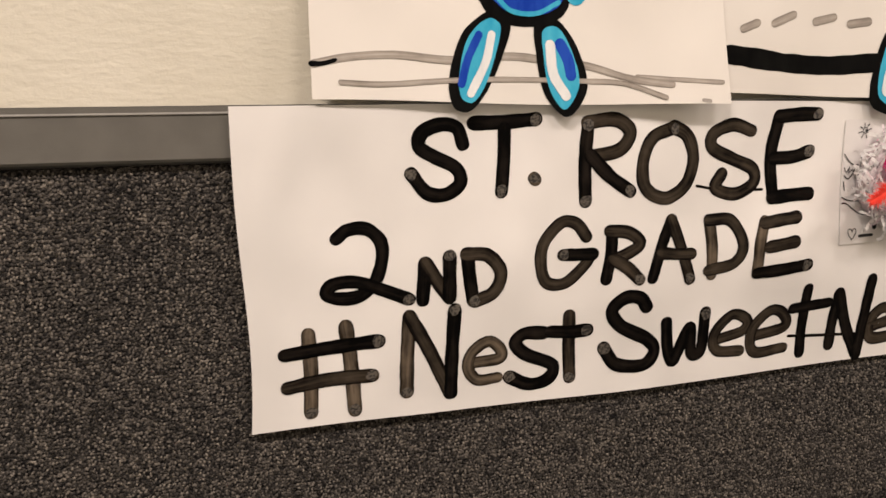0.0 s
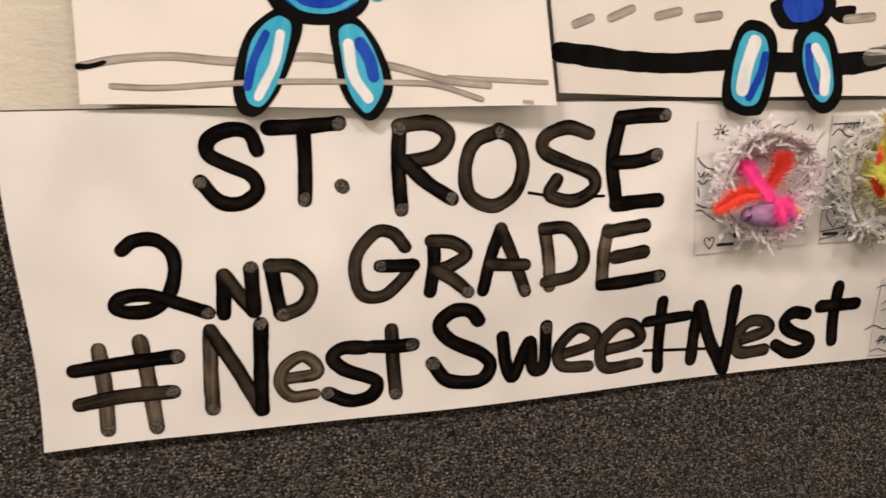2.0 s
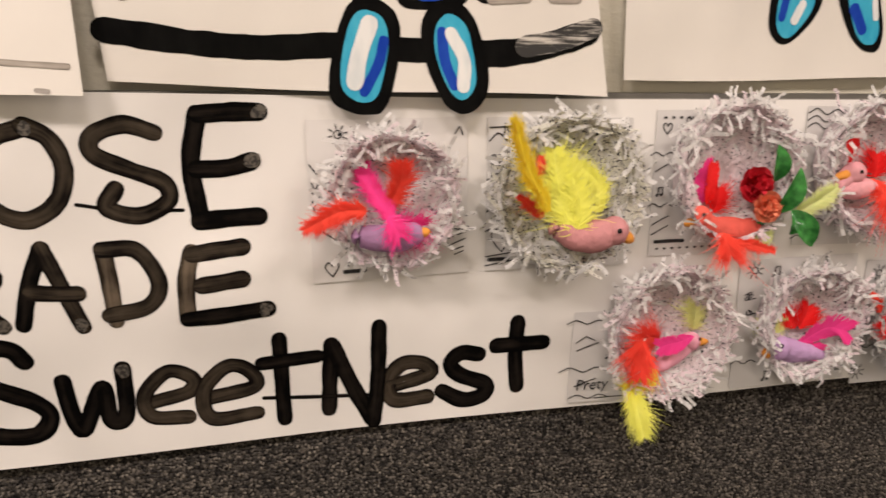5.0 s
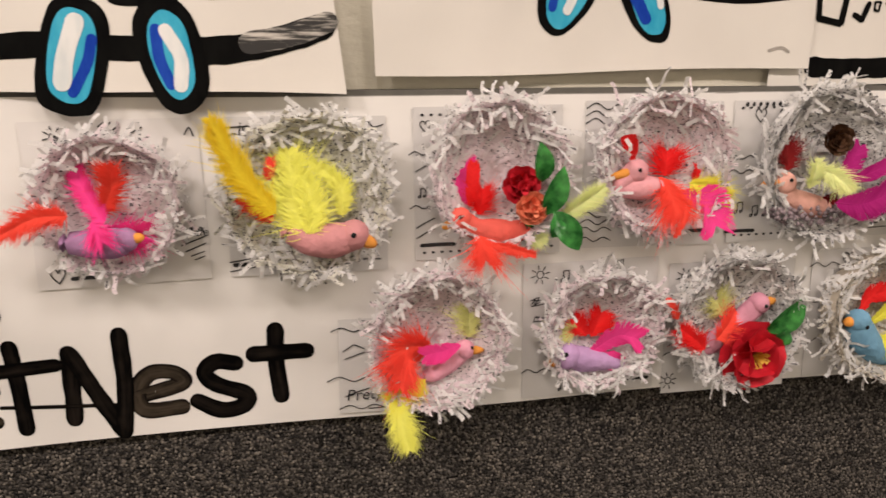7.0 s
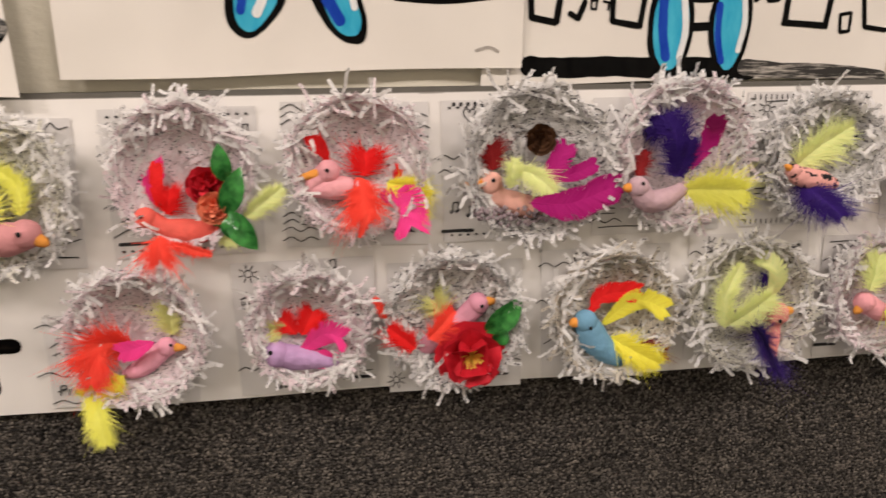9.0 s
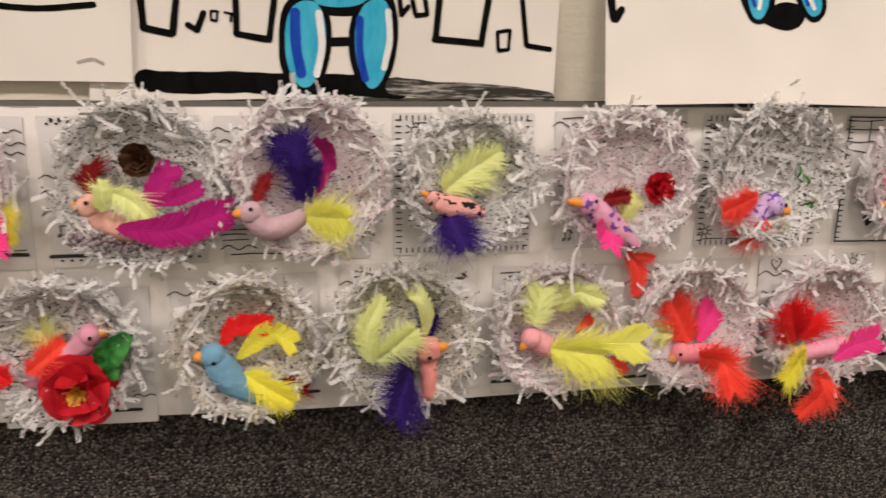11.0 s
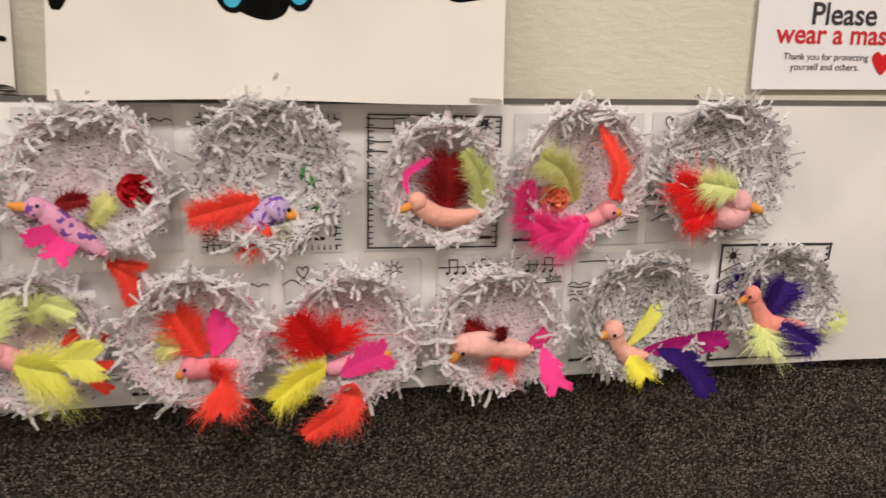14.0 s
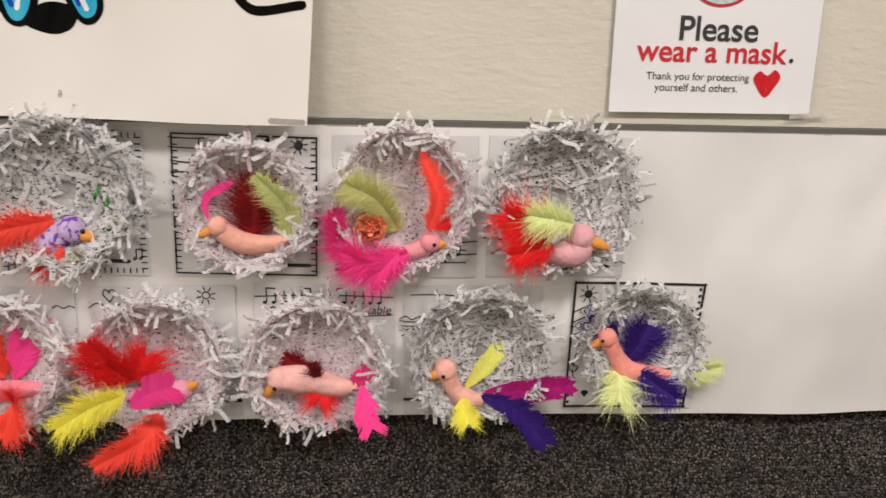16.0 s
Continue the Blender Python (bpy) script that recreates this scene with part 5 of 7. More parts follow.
shape_on(art_four, M_BLACK, [(0.919, 1.320), (0.898, 1.312), (0.890, 1.286), (0.891, 1.248), (0.906, 1.225), (0.924, 1.229), (0.937, 1.255), (0.941, 1.288), (0.934, 1.313)], 1, "painted_shape", "black painted outline")
shape_on(art_four, M_CYAN, [(0.918, 1.314), (0.903, 1.307), (0.896, 1.284), (0.897, 1.252), (0.908, 1.233), (0.921, 1.235), (0.931, 1.258), (0.935, 1.286), (0.930, 1.308)], 2, "painted_shape", "turquoise painted oval")
brush_on(art_four, M_BLUE, [(0.906, 1.302), (0.906, 1.271), (0.910, 1.245)], 0.0100, 3, "ultramarine dab")
brush_on(art_four, M_WHITEPAINT, [(0.929, 1.302), (0.931, 1.271), (0.925, 1.244)], 0.0070, 4, "white highlight dab")
shape_on(art_four, M_BLACK, [(0.983, 1.322), (0.968, 1.314), (0.958, 1.287), (0.959, 1.254), (0.972, 1.226), (0.987, 1.226), (1.001, 1.250), (1.007, 1.289), (1.001, 1.319)], 1, "painted_shape", "black painted outline")
shape_on(art_four, M_CYAN, [(0.983, 1.316), (0.971, 1.308), (0.964, 1.286), (0.965, 1.257), (0.974, 1.233), (0.985, 1.233), (0.996, 1.254), (1.001, 1.287), (0.996, 1.313)], 2, "painted_shape", "turquoise painted oval")
brush_on(art_four, M_BLUE, [(0.969, 1.297), (0.968, 1.266), (0.973, 1.240)], 0.0075, 3, "ultramarine dab")
brush_on(art_four, M_WHITEPAINT, [(0.997, 1.305), (0.998, 1.278), (0.992, 1.251)], 0.0063, 4, "white highlight dab")
shape_on(art_four, M_BLACK, [(0.907, 1.338), (0.914, 1.309), (0.932, 1.301), (0.964, 1.301), (0.984, 1.312), (0.994, 1.341)], 0, "painted_shape", "black painted outline")
shape_on(art_four, M_CYAN, [(0.918, 1.339), (0.927, 1.312), (0.959, 1.309), (0.978, 1.318), (0.984, 1.341)], 3, "painted_shape", "turquoise painted shape")
brush_on(art_four, M_BLACK, [(0.936, 1.275), (0.960, 1.276)], 0.0084, 0, "black bar")
brush_on(art_four, M_BLACK, [(0.851, 1.329), (0.850, 1.286), (0.850, 1.282), (0.853, 1.281), (0.877, 1.277), (0.880, 1.276), (0.881, 1.281), (0.889, 1.327)], 0.0062, 1, "black painted outline of a block")
brush_on(art_four, M_BLACK, [(1.050, 1.332), (1.045, 1.284), (1.044, 1.279), (1.049, 1.279), (1.086, 1.276), (1.091, 1.275), (1.092, 1.281), (1.101, 1.333)], 0.0068, 1, "black painted outline of a block")
brush_on(art_four, M_BLACK, [(1.108, 1.287), (1.120, 1.289), (1.121, 1.289), (1.121, 1.287), (1.120, 1.272), (1.120, 1.270), (1.119, 1.270), (1.111, 1.269), (1.110, 1.269), (1.109, 1.271), (1.108, 1.287)], 0.0038, 1, "black painted outline of a block")
brush_on(art_four, M_BLACK, [(1.132, 1.333), (1.138, 1.282), (1.139, 1.275), (1.142, 1.274), (1.164, 1.271)], 0.0053, 1, "black painted outline of a block")
brush_on(art_four, M_BLACK, [(1.007, 1.330), (1.010, 1.305), (1.010, 1.302), (1.011, 1.303), (1.017, 1.310)], 0.0051, 1, "black painted outline of a block")
brush_on(art_four, M_BLACK, [(1.021, 1.318), (1.024, 1.304), (1.024, 1.302), (1.025, 1.302), (1.035, 1.303), (1.036, 1.303), (1.036, 1.305), (1.034, 1.318)], 0.0046, 1, "black painted outline of a block")
brush_on(art_four, M_BLACK, [(0.805, 1.289), (0.812, 1.285), (0.813, 1.284), (0.814, 1.286), (0.820, 1.300)], 0.0059, 1, "black painted outline of a block")
brush_on(art_four, M_BLACK, [(0.827, 1.302), (0.833, 1.302), (0.834, 1.302), (0.833, 1.301), (0.832, 1.294), (0.832, 1.293), (0.831, 1.293), (0.827, 1.294), (0.826, 1.294), (0.827, 1.294), (0.827, 1.302)], 0.0024, 1, "black painted outline of a block")
brush_on(art_four, M_BLACK, [(0.840, 1.301), (0.846, 1.300), (0.847, 1.300), (0.846, 1.299), (0.845, 1.293)], 0.0024, 1, "black painted outline of a block")
brush_on(art_four, M_BLACK, [(0.763, 1.318), (0.764, 1.290), (0.764, 1.286), (0.768, 1.285), (0.788, 1.281), (0.790, 1.281), (0.791, 1.285), (0.796, 1.315)], 0.0067, 1, "black painted outline of a block")
art_five = painting(1.211, 1.641, 1.215, 0.034, 5, "cream paper painting with blue and black shapes at its top", 0.020, 0.046, 0.0000, -0.0022)
shape_on(art_five, M_BLACK, [(1.354, 1.345), (1.367, 1.304), (1.384, 1.298), (1.397, 1.317), (1.394, 1.348)], 1, "painted_shape", "black painted outline")
shape_on(art_five, M_CYAN, [(1.364, 1.340), (1.371, 1.307), (1.382, 1.303), (1.390, 1.318), (1.389, 1.343)], 2, "painted_shape", "turquoise painted oval")
brush_on(art_five, M_BLUE, [(1.368, 1.331), (1.374, 1.316)], 0.0045, 3, "ultramarine dab")
brush_on(art_five, M_WHITEPAINT, [(1.381, 1.328), (1.379, 1.313)], 0.0045, 4, "white highlight dab")
shape_on(art_five, M_BLACK, [(1.383, 1.301), (1.396, 1.316), (1.413, 1.320), (1.432, 1.313), (1.427, 1.297), (1.408, 1.291)], 0, "painted_shape", "black painted shape")
shape_on(art_five, M_BLACK, [(1.415, 1.343), (1.431, 1.306), (1.447, 1.301), (1.456, 1.319), (1.447, 1.350)], 1, "painted_shape", "black painted outline")
shape_on(art_five, M_CYAN, [(1.423, 1.339), (1.434, 1.310), (1.445, 1.307), (1.450, 1.320), (1.444, 1.344)], 2, "painted_shape", "turquoise painted oval")
brush_on(art_five, M_BLUE, [(1.429, 1.331), (1.434, 1.318)], 0.0040, 3, "ultramarine dab")
brush_on(art_five, M_WHITEPAINT, [(1.435, 1.326), (1.441, 1.314)], 0.0046, 4, "white highlight dab")
brush_on(art_five, M_BLACK, [(1.217, 1.333), (1.221, 1.300), (1.229, 1.308)], 0.0086, 0, "black painted stroke")
brush_on(art_five, M_BLACK, [(1.572, 1.335), (1.593, 1.317), (1.636, 1.323)], 0.0088, 0, "black painted stroke")
brush_on(art_five, M_PENCIL, [(1.608, 1.217), (1.637, 1.216)], 0.0051, 0, "faint pencil mark")
card_of_words_e = card(0.002, 1.048, 0.146, 0.146, [("sun", 0.19, 0.91, 0.055), ("spot", 0.20, 0.91, 0.012), ("path", [(0.44, 0.96), (0.47, 0.985)]), ("path", [(0.48, 0.955), (0.51, 0.985)]), ("path", [(0.52, 0.94), (0.56, 0.97)]), ("path", [(0.62, 0.92), (0.68, 0.95)]), ("path", [(0.01, 0.73), (0.05, 0.68), (0.10, 0.645), (0.15, 0.64)]), ("path", [(0.02, 0.62), (0.04, 0.58), (0.07, 0.63), (0.06, 0.57), (0.10, 0.61), (0.11, 0.56)]), ("path", [(0.02, 0.56), (0.06, 0.53), (0.10, 0.57), (0.13, 0.62)]), ("path", [(0.02, 0.51), (0.03, 0.44)]), ("path", [(0.01, 0.385), (0.06, 0.36), (0.13, 0.35), (0.22, 0.35)]), ("path", [(0.01, 0.335), (0.05, 0.335), (0.12, 0.285), (0.20, 0.24), (0.33, 0.235)]), ("heart", 0.12, 0.085, 0.05), ("spot", 0.345, 0.125, 0.021), ("path", [(0.36, 0.13), (0.38, 0.185), (0.39, 0.16)]), ("bar", 0.26, 0.06, 0.035), ("path", [(0.90, 0.33), (0.93, 0.28), (0.96, 0.33), (0.98, 0.29)]), ("path", [(0.84, 0.22), (0.98, 0.27)]), ("path", [(0.86, 0.18), (0.98, 0.225)]), ("path", [(0.89, 0.15), (0.97, 0.175)]), ("path", [(0.91, 0.125), (0.97, 0.145)]), ("path", [(0.92, 0.90), (0.95, 0.94), (0.97, 0.89)])], "", 1, white=True, tilt=0.8)
card_of_words_d = card(0.165, 1.050, 0.146, 0.146, [("path", [(0.01, 0.935), (0.15, 0.94), (0.32, 0.945)]), ("path", [(0.01, 0.85), (0.07, 0.90), (0.14, 0.845), (0.24, 0.84)]), ("path", [(0.01, 0.74), (0.05, 0.765), (0.07, 0.70), (0.12, 0.765), (0.16, 0.69)]), ("path", [(0.0, 0.60), (0.06, 0.64), (0.20, 0.645)]), ("path", [(0.0, 0.50), (0.09, 0.54), (0.18, 0.54)]), ("path", [(0.0, 0.39), (0.07, 0.45), (0.20, 0.40)]), ("path", [(0.0, 0.265), (0.10, 0.315), (0.24, 0.325)]), ("heart", 0.11, 0.21, 0.085), ("path", [(0.20, 0.27), (0.29, 0.275)]), ("path", [(0.20, 0.22), (0.29, 0.225)]), ("path", [(0.22, 0.29), (0.22, 0.20)]), ("path", [(0.26, 0.29), (0.26, 0.20)]), ("path", [(0.0, 0.095), (0.30, 0.13), (0.50, 0.12), (0.80, 0.13)]), ("path", [(0.0, 0.035), (0.25, 0.07), (0.60, 0.085), (0.95, 0.075)]), ("bar", 0.09, 0.075, 0.035), ("path", [(0.72, 0.95), (0.76, 0.985), (0.78, 0.94), (0.83, 0.99)]), ("path", [(0.84, 0.93), (0.88, 0.97), (0.92, 0.93), (0.98, 0.945)]), ("path", [(0.90, 0.80), (0.98, 0.80)]), ("path", [(0.82, 0.22), (0.98, 0.27)]), ("path", [(0.84, 0.16), (0.98, 0.20)])], "", 2, tilt=-0.5)
card(0.338, 1.056, 0.146, 0.146, [("heart", 0.08, 0.88, 0.04), ("heart", 0.25, 0.92, 0.04), ("wave", 0.06, 0.70, 0.06), ("wave", 0.06, 0.35, 0.06), ("note", 0.05, 0.45, 0.04), ("bar", 0.15, 0.10, 0.06), ("slash", 0.07, 0.62, 0.06), ("slash", 0.07, 0.25, 0.06), ("slash", 0.07, 0.18, 0.06), ("note", 0.92, 0.85, 0.04), ("wave", 0.80, 0.08, 0.07)], "dots", 3, tilt=0.3)
card(0.505, 1.060, 0.146, 0.146, [("wave", 0.15, 0.95, 0.10), ("wave", 0.15, 0.90, 0.10), ("wave", 0.90, 0.90, 0.06), ("wave", 0.10, 0.12, 0.08), ("wave", 0.10, 0.05, 0.08), ("scribble", 0.55, 0.10, 0.05), ("bar", 0.85, 0.10, 0.06), ("wave", 0.15, 0.85, 0.10), ("wave", 0.12, 0.22, 0.09), ("wave", 0.12, 0.17, 0.09), ("line", 0.70, 0.13, 0.05), ("wave", 0.92, 0.82, 0.06), ("wave", 0.92, 0.76, 0.05)], "", 4, tilt=-1.0)
card(0.667, 1.058, 0.146, 0.146, [("heart", 0.20, 0.90, 0.05), ("heart", 0.38, 0.90, 0.04), ("note", 0.08, 0.25, 0.05), ("note", 0.20, 0.22, 0.05), ("wave", 0.08, 0.60, 0.07), ("bar", 0.10, 0.08, 0.06), ("dotrow", 0.25, 0.97, 0.05), ("note", 0.30, 0.22, 0.05), ("wave", 0.08, 0.50, 0.07), ("wave", 0.92, 0.20, 0.06), ("wave", 0.90, 0.12, 0.06), ("bar", 0.85, 0.95, 0.04)], "dots", 5, tilt=0.4)
card(0.828, 1.058, 0.146, 0.146, [("wave", 0.08, 0.90, 0.07), ("lines", 0.94, 0.90, 0.05), ("lines", 0.94, 0.75, 0.05), ("wave", 0.10, 0.10, 0.08), ("lines", 0.08, 0.20, 0.06), ("wave", 0.12, 0.82, 0.07), ("line", 0.30, 0.06, 0.05)], "", 6, tilt=0.6)
card(0.998, 1.061, 0.146, 0.146, [("sun", 0.15, 0.88, 0.06), ("lines", 0.20, 0.25, 0.06), ("bar", 0.60, 0.08, 0.05), ("line", 0.50, 0.93, 0.07), ("wave", 0.92, 0.50, 0.05)], "ticks", 7, tilt=-0.4)
card(1.170, 1.062, 0.146, 0.146, [("wave", 0.10, 0.90, 0.08), ("lines", 0.10, 0.50, 0.05), ("note", 0.55, 0.08, 0.05), ("wave", 0.92, 0.90, 0.05), ("line", 0.30, 0.95, 0.05), ("note", 0.10, 0.10, 0.05)], "", 8, tilt=0.8)
card(1.332, 1.060, 0.146, 0.146, [("scribble", 0.10, 0.90, 0.05), ("bar", 0.75, 0.10, 0.06), ("sun", 0.08, 0.12, 0.05), ("wave", 0.30, 0.95, 0.08), ("note", 0.92, 0.15, 0.05), ("line", 0.30, 0.06, 0.05)], "ticks", 9, tilt=-0.6)
card(1.501, 1.059, 0.146, 0.146, [("path", [(0.0, 0.955), (0.15, 0.95), (0.30, 0.96)]), ("path", [(0.0, 0.89), (0.15, 0.885), (0.34, 0.89)]), ("path", [(0.01, 0.80), (0.12, 0.79), (0.24, 0.80)]), ("path", [(0.01, 0.72), (0.10, 0.725), (0.20, 0.71)]), ("path", [(0.20, 0.955), (0.20, 0.80)]), ("spot", 0.64, 0.95, 0.026), ("spot", 0.67, 0.955, 0.022), ("spot", 0.86, 0.925, 0.032), ("sun", 0.86, 0.925, 0.055), ("spot", 0.27, 0.20, 0.028), ("spot", 0.30, 0.19, 0.03), ("spot", 0.285, 0.165, 0.022), ("bar", 0.86, 0.09, 0.04), ("path", [(0.03, 0.42), (0.06, 0.38)]), ("path", [(0.90, 0.78), (0.96, 0.77)])], "box", 10, tilt=-1.0)
card(1.663, 1.057, 0.146, 0.146, [("note", 0.10, 0.25, 0.06), ("note", 0.65, 0.22, 0.06), ("note", 0.75, 0.15, 0.06), ("note", 0.85, 0.20, 0.06), ("lines", 0.70, 0.20, 0.15), ("bar", 0.12, 0.06, 0.06), ("line", 0.75, 0.26, 0.05), ("line", 0.75, 0.17, 0.05), ("zigzag", 0.10, 0.50, 0.05)], "", 11, tilt=0.5)
card(1.819, 1.059, 0.146, 0.146, [("heart", 0.15, 0.92, 0.06), ("wave", 0.10, 0.35, 0.08), ("wave", 0.10, 0.28, 0.08), ("bar", 0.80, 0.08, 0.05), ("slash", 0.10, 0.42, 0.06), ("slash", 0.10, 0.20, 0.06), ("wave", 0.92, 0.10, 0.06)], "", 12, tilt=0.2)
card_of_words_a = card(0.259, 0.901, 0.146, 0.100, [("wave", 0.10, 0.88, 0.10), ("note", 0.30, 0.75, 0.05), ("wave", 0.10, 0.35, 0.12), ("scribble", 0.30, 0.50, 0.05), ("wave", 0.15, 0.05, 0.10), ("zigzag", 0.10, 0.70, 0.07), ("slash", 0.12, 0.62, 0.08), ("slash", 0.12, 0.22, 0.08), ("line", 0.50, 0.04, 0.06)], "", 13, tilt=-1.2)
card(0.448, 0.900, 0.146, 0.146, [("sun", 0.12, 0.92, 0.06), ("note", 0.30, 0.90, 0.05), ("scribble", 0.10, 0.72, 0.06), ("note", 0.70, 0.95, 0.05), ("note", 0.30, 0.08, 0.05), ("bar", 0.85, 0.08, 0.06), ("scribble", 0.12, 0.60, 0.05), ("wave", 0.10, 0.20, 0.07), ("line", 0.80, 0.13, 0.03)], "", 14, tilt=0.5)
card(0.605, 0.892, 0.146, 0.146, [("sun", 0.12, 0.90, 0.06), ("wave", 0.08, 0.70, 0.06), ("sun", 0.05, 0.10, 0.06), ("wave", 0.06, 0.55, 0.05), ("bar", 0.80, 0.10, 0.05), ("note", 0.30, 0.90, 0.05), ("wave", 0.10, 0.30, 0.07), ("slash", 0.08, 0.40, 0.05), ("wave", 0.92, 0.20, 0.05)], "", 15, tilt=-0.4)
card(0.775, 0.898, 0.146, 0.146, [("heart", 0.30, 0.92, 0.06), ("wave", 0.05, 0.60, 0.06), ("wave", 0.90, 0.50, 0.06), ("bar", 0.86, 0.10, 0.06), ("wave", 0.10, 0.88, 0.08), ("slash", 0.08, 0.30, 0.06), ("wave", 0.92, 0.40, 0.05), ("wave", 0.92, 0.30, 0.05)], "", 16, tilt=0.9)
card(0.942, 0.907, 0.146, 0.146, [("sun", 0.17, 0.92, 0.06), ("wave", 0.12, 0.85, 0.08), ("sun", 0.50, 0.93, 0.05), ("sun", 0.20, 0.20, 0.05), ("bar", 0.85, 0.10, 0.05), ("wave", 0.12, 0.75, 0.06), ("scribble", 0.88, 0.88, 0.05), ("wave", 0.90, 0.20, 0.06)], "", 17, white=True, tilt=0.3)
card(1.104, 0.899, 0.146, 0.146, [("wave", 0.20, 0.90, 0.08), ("wave", 0.06, 0.30, 0.05), ("bar", 0.10, 0.10, 0.05), ("wave", 0.10, 0.80, 0.06), ("line", 0.30, 0.95, 0.05), ("wave", 0.92, 0.20, 0.05)], "", 18, tilt=-0.6)
card(1.255, 0.899, 0.146, 0.146, [("wave", 0.20, 0.92, 0.08), ("sun", 0.10, 0.30, 0.05), ("bar", 0.12, 0.07, 0.07), ("wave", 0.12, 0.83, 0.08), ("slash", 0.08, 0.20, 0.05), ("wave", 0.92, 0.85, 0.05)], "", 19, tilt=0.4)
card(1.417, 0.900, 0.146, 0.146, [("heart", 0.14, 0.94, 0.05), ("wave", 0.14, 0.85, 0.10), ("wave", 0.10, 0.70, 0.06), ("sun", 0.80, 0.93, 0.06), ("bar", 0.90, 0.12, 0.05), ("wave", 0.10, 0.60, 0.06), ("wave", 0.92, 0.40, 0.05), ("wave", 0.92, 0.32, 0.05), ("slash", 0.08, 0.22, 0.05)], "", 20, tilt=1.0)
card_of_words_b = card(1.578, 0.905, 0.146, 0.146, [("path", [(0.01, 0.905), (0.50, 0.915), (0.98, 0.905)]), ("hung notes", 0.09, 0.062, 14), ("path", [(0.10, 0.80), (0.14, 0.83), (0.18, 0.80), (0.24, 0.82)]), ("path", [(0.66, 0.755), (0.98, 0.775)]), ("bar", 0.10, 0.10, 0.04)], "", 21, tilt=-0.5)
card(1.735, 0.903, 0.146, 0.146, [("lines", 0.06, 0.70, 0.06), ("wave", 0.06, 0.75, 0.06), ("bar", 0.10, 0.12, 0.05), ("line", 0.30, 0.93, 0.05), ("wave", 0.92, 0.80, 0.05), ("wave", 0.06, 0.62, 0.05)], "", 22, tilt=0.3)
card_of_words_c = card(1.911, 0.909, 0.146, 0.146, [("spot", 0.12, 0.90, 0.030), ("sun", 0.12, 0.90, 0.060), ("path", [(0.02, 0.76), (0.10, 0.80), (0.22, 0.85)]), ("path", [(0.02, 0.68), (0.10, 0.72), (0.20, 0.75)]), ("path", [(0.02, 0.58), (0.09, 0.61), (0.15, 0.63)]), ("path", [(0.05, 0.50), (0.12, 0.51)]), ("path", [(0.07, 0.24), (0.05, 0.28), (0.06, 0.42), (0.08, 0.44), (0.09, 0.40), (0.03, 0.34), (0.05, 0.29), (0.09, 0.33), (0.05, 0.35)]), ("spot", 0.145, 0.125, 0.018), ("spot", 0.165, 0.125, 0.018), ("spot", 0.155, 0.105, 0.015), ("path", [(0.42, 0.93), (0.46, 0.965), (0.47, 0.93)]), ("spot", 0.03, 0.10, 0.012), ("spot", 0.03, 0.05, 0.012), ("spot", 0.91, 0.08, 0.012), ("spot", 0.91, 0.04, 0.012), ("spot", 0.955, 0.95, 0.012), ("spot", 0.955, 0.90, 0.012), ("spot", 0.952, 0.85, 0.012), ("spot", 0.95, 0.80, 0.012), ("spot", 0.948, 0.75, 0.012), ("bar", 0.80, 0.075, 0.035), ("path", [(0.70, 0.12), (0.88, 0.09)])], "thick", 23, white=True, tilt=-0.8)
words("Safe", 0.139, 1.090, 0.018, card_of_words_e, M_PEN, banner_y(0.139, 1.090) - 0.0034, 0.0, "handwriting", 0.15)
words("Prety", 0.284, 0.915, 0.036, card_of_words_a, M_PEN, banner_y(0.284, 0.915) - 0.0034, 0.0, "handwriting", 0.15)
words("joyful", 0.195, 1.182, 0.031, card_of_words_d, M_PEN, banner_y(0.195, 1.182) - 0.0034, 0.0, "handwriting", 0.15)
words("comfortable", 1.689, 1.018, 0.063, card_of_words_b, M_PEN, banner_y(1.689, 1.018) - 0.0034, 0.0, "handwriting", 0.15)
words("LOV", 1.930, 1.019, 0.018, card_of_words_c, M_PEN, banner_y(1.930, 1.019) - 0.0034, 0.0, "handwriting", 0.15)
words("SOF", 1.921, 1.002, 0.018, card_of_words_c, M_PEN, banner_y(1.921, 1.002) - 0.0034, 0.0, "handwriting", 0.15)
nest(0.072, 1.124, 0.059, "lilac", 1, label="round bowl nest of lilac-tinted and white shredded paper", ragged=0.80)
nest(0.239, 1.127, 0.073, "cream", 2, label="round bowl nest of cream and white shredded paper", ragged=1.20)
nest(0.415, 1.141, 0.067, "lilac", 3, label="round bowl nest of lilac-tinted and white shredded paper", ragged=0.80)
nest(0.580, 1.145, 0.069, "lilac", 4, label="round bowl nest of lilac-tinted and white shredded paper", ragged=0.80)
nest(0.761, 1.140, 0.076, "white", 5, label="round bowl nest of white shredded paper with bits of print", ragged=1.00)
nest(0.917, 1.145, 0.075, "lilac", 6, label="round bowl nest of lilac-tinted and white shredded paper", ragged=1.10)
nest(1.075, 1.140, 0.065, "white", 7, label="round bowl nest of white shredded paper with bits of print", ragged=1.40)
nest(1.239, 1.140, 0.071, "lilac", 8, label="round bowl nest of lilac-tinted and white shredded paper", ragged=1.20)
nest(1.407, 1.143, 0.073, "white", 9, label="round bowl nest of white shredded paper with bits of print", ragged=1.30)
nest(1.580, 1.134, 0.062, "lilac", 10, label="round bowl nest of lilac-tinted and white shredded paper", ragged=1.00)
nest(1.732, 1.142, 0.068, "lilac", 11, label="round bowl nest of lilac-tinted and white shredded paper", ragged=0.80)
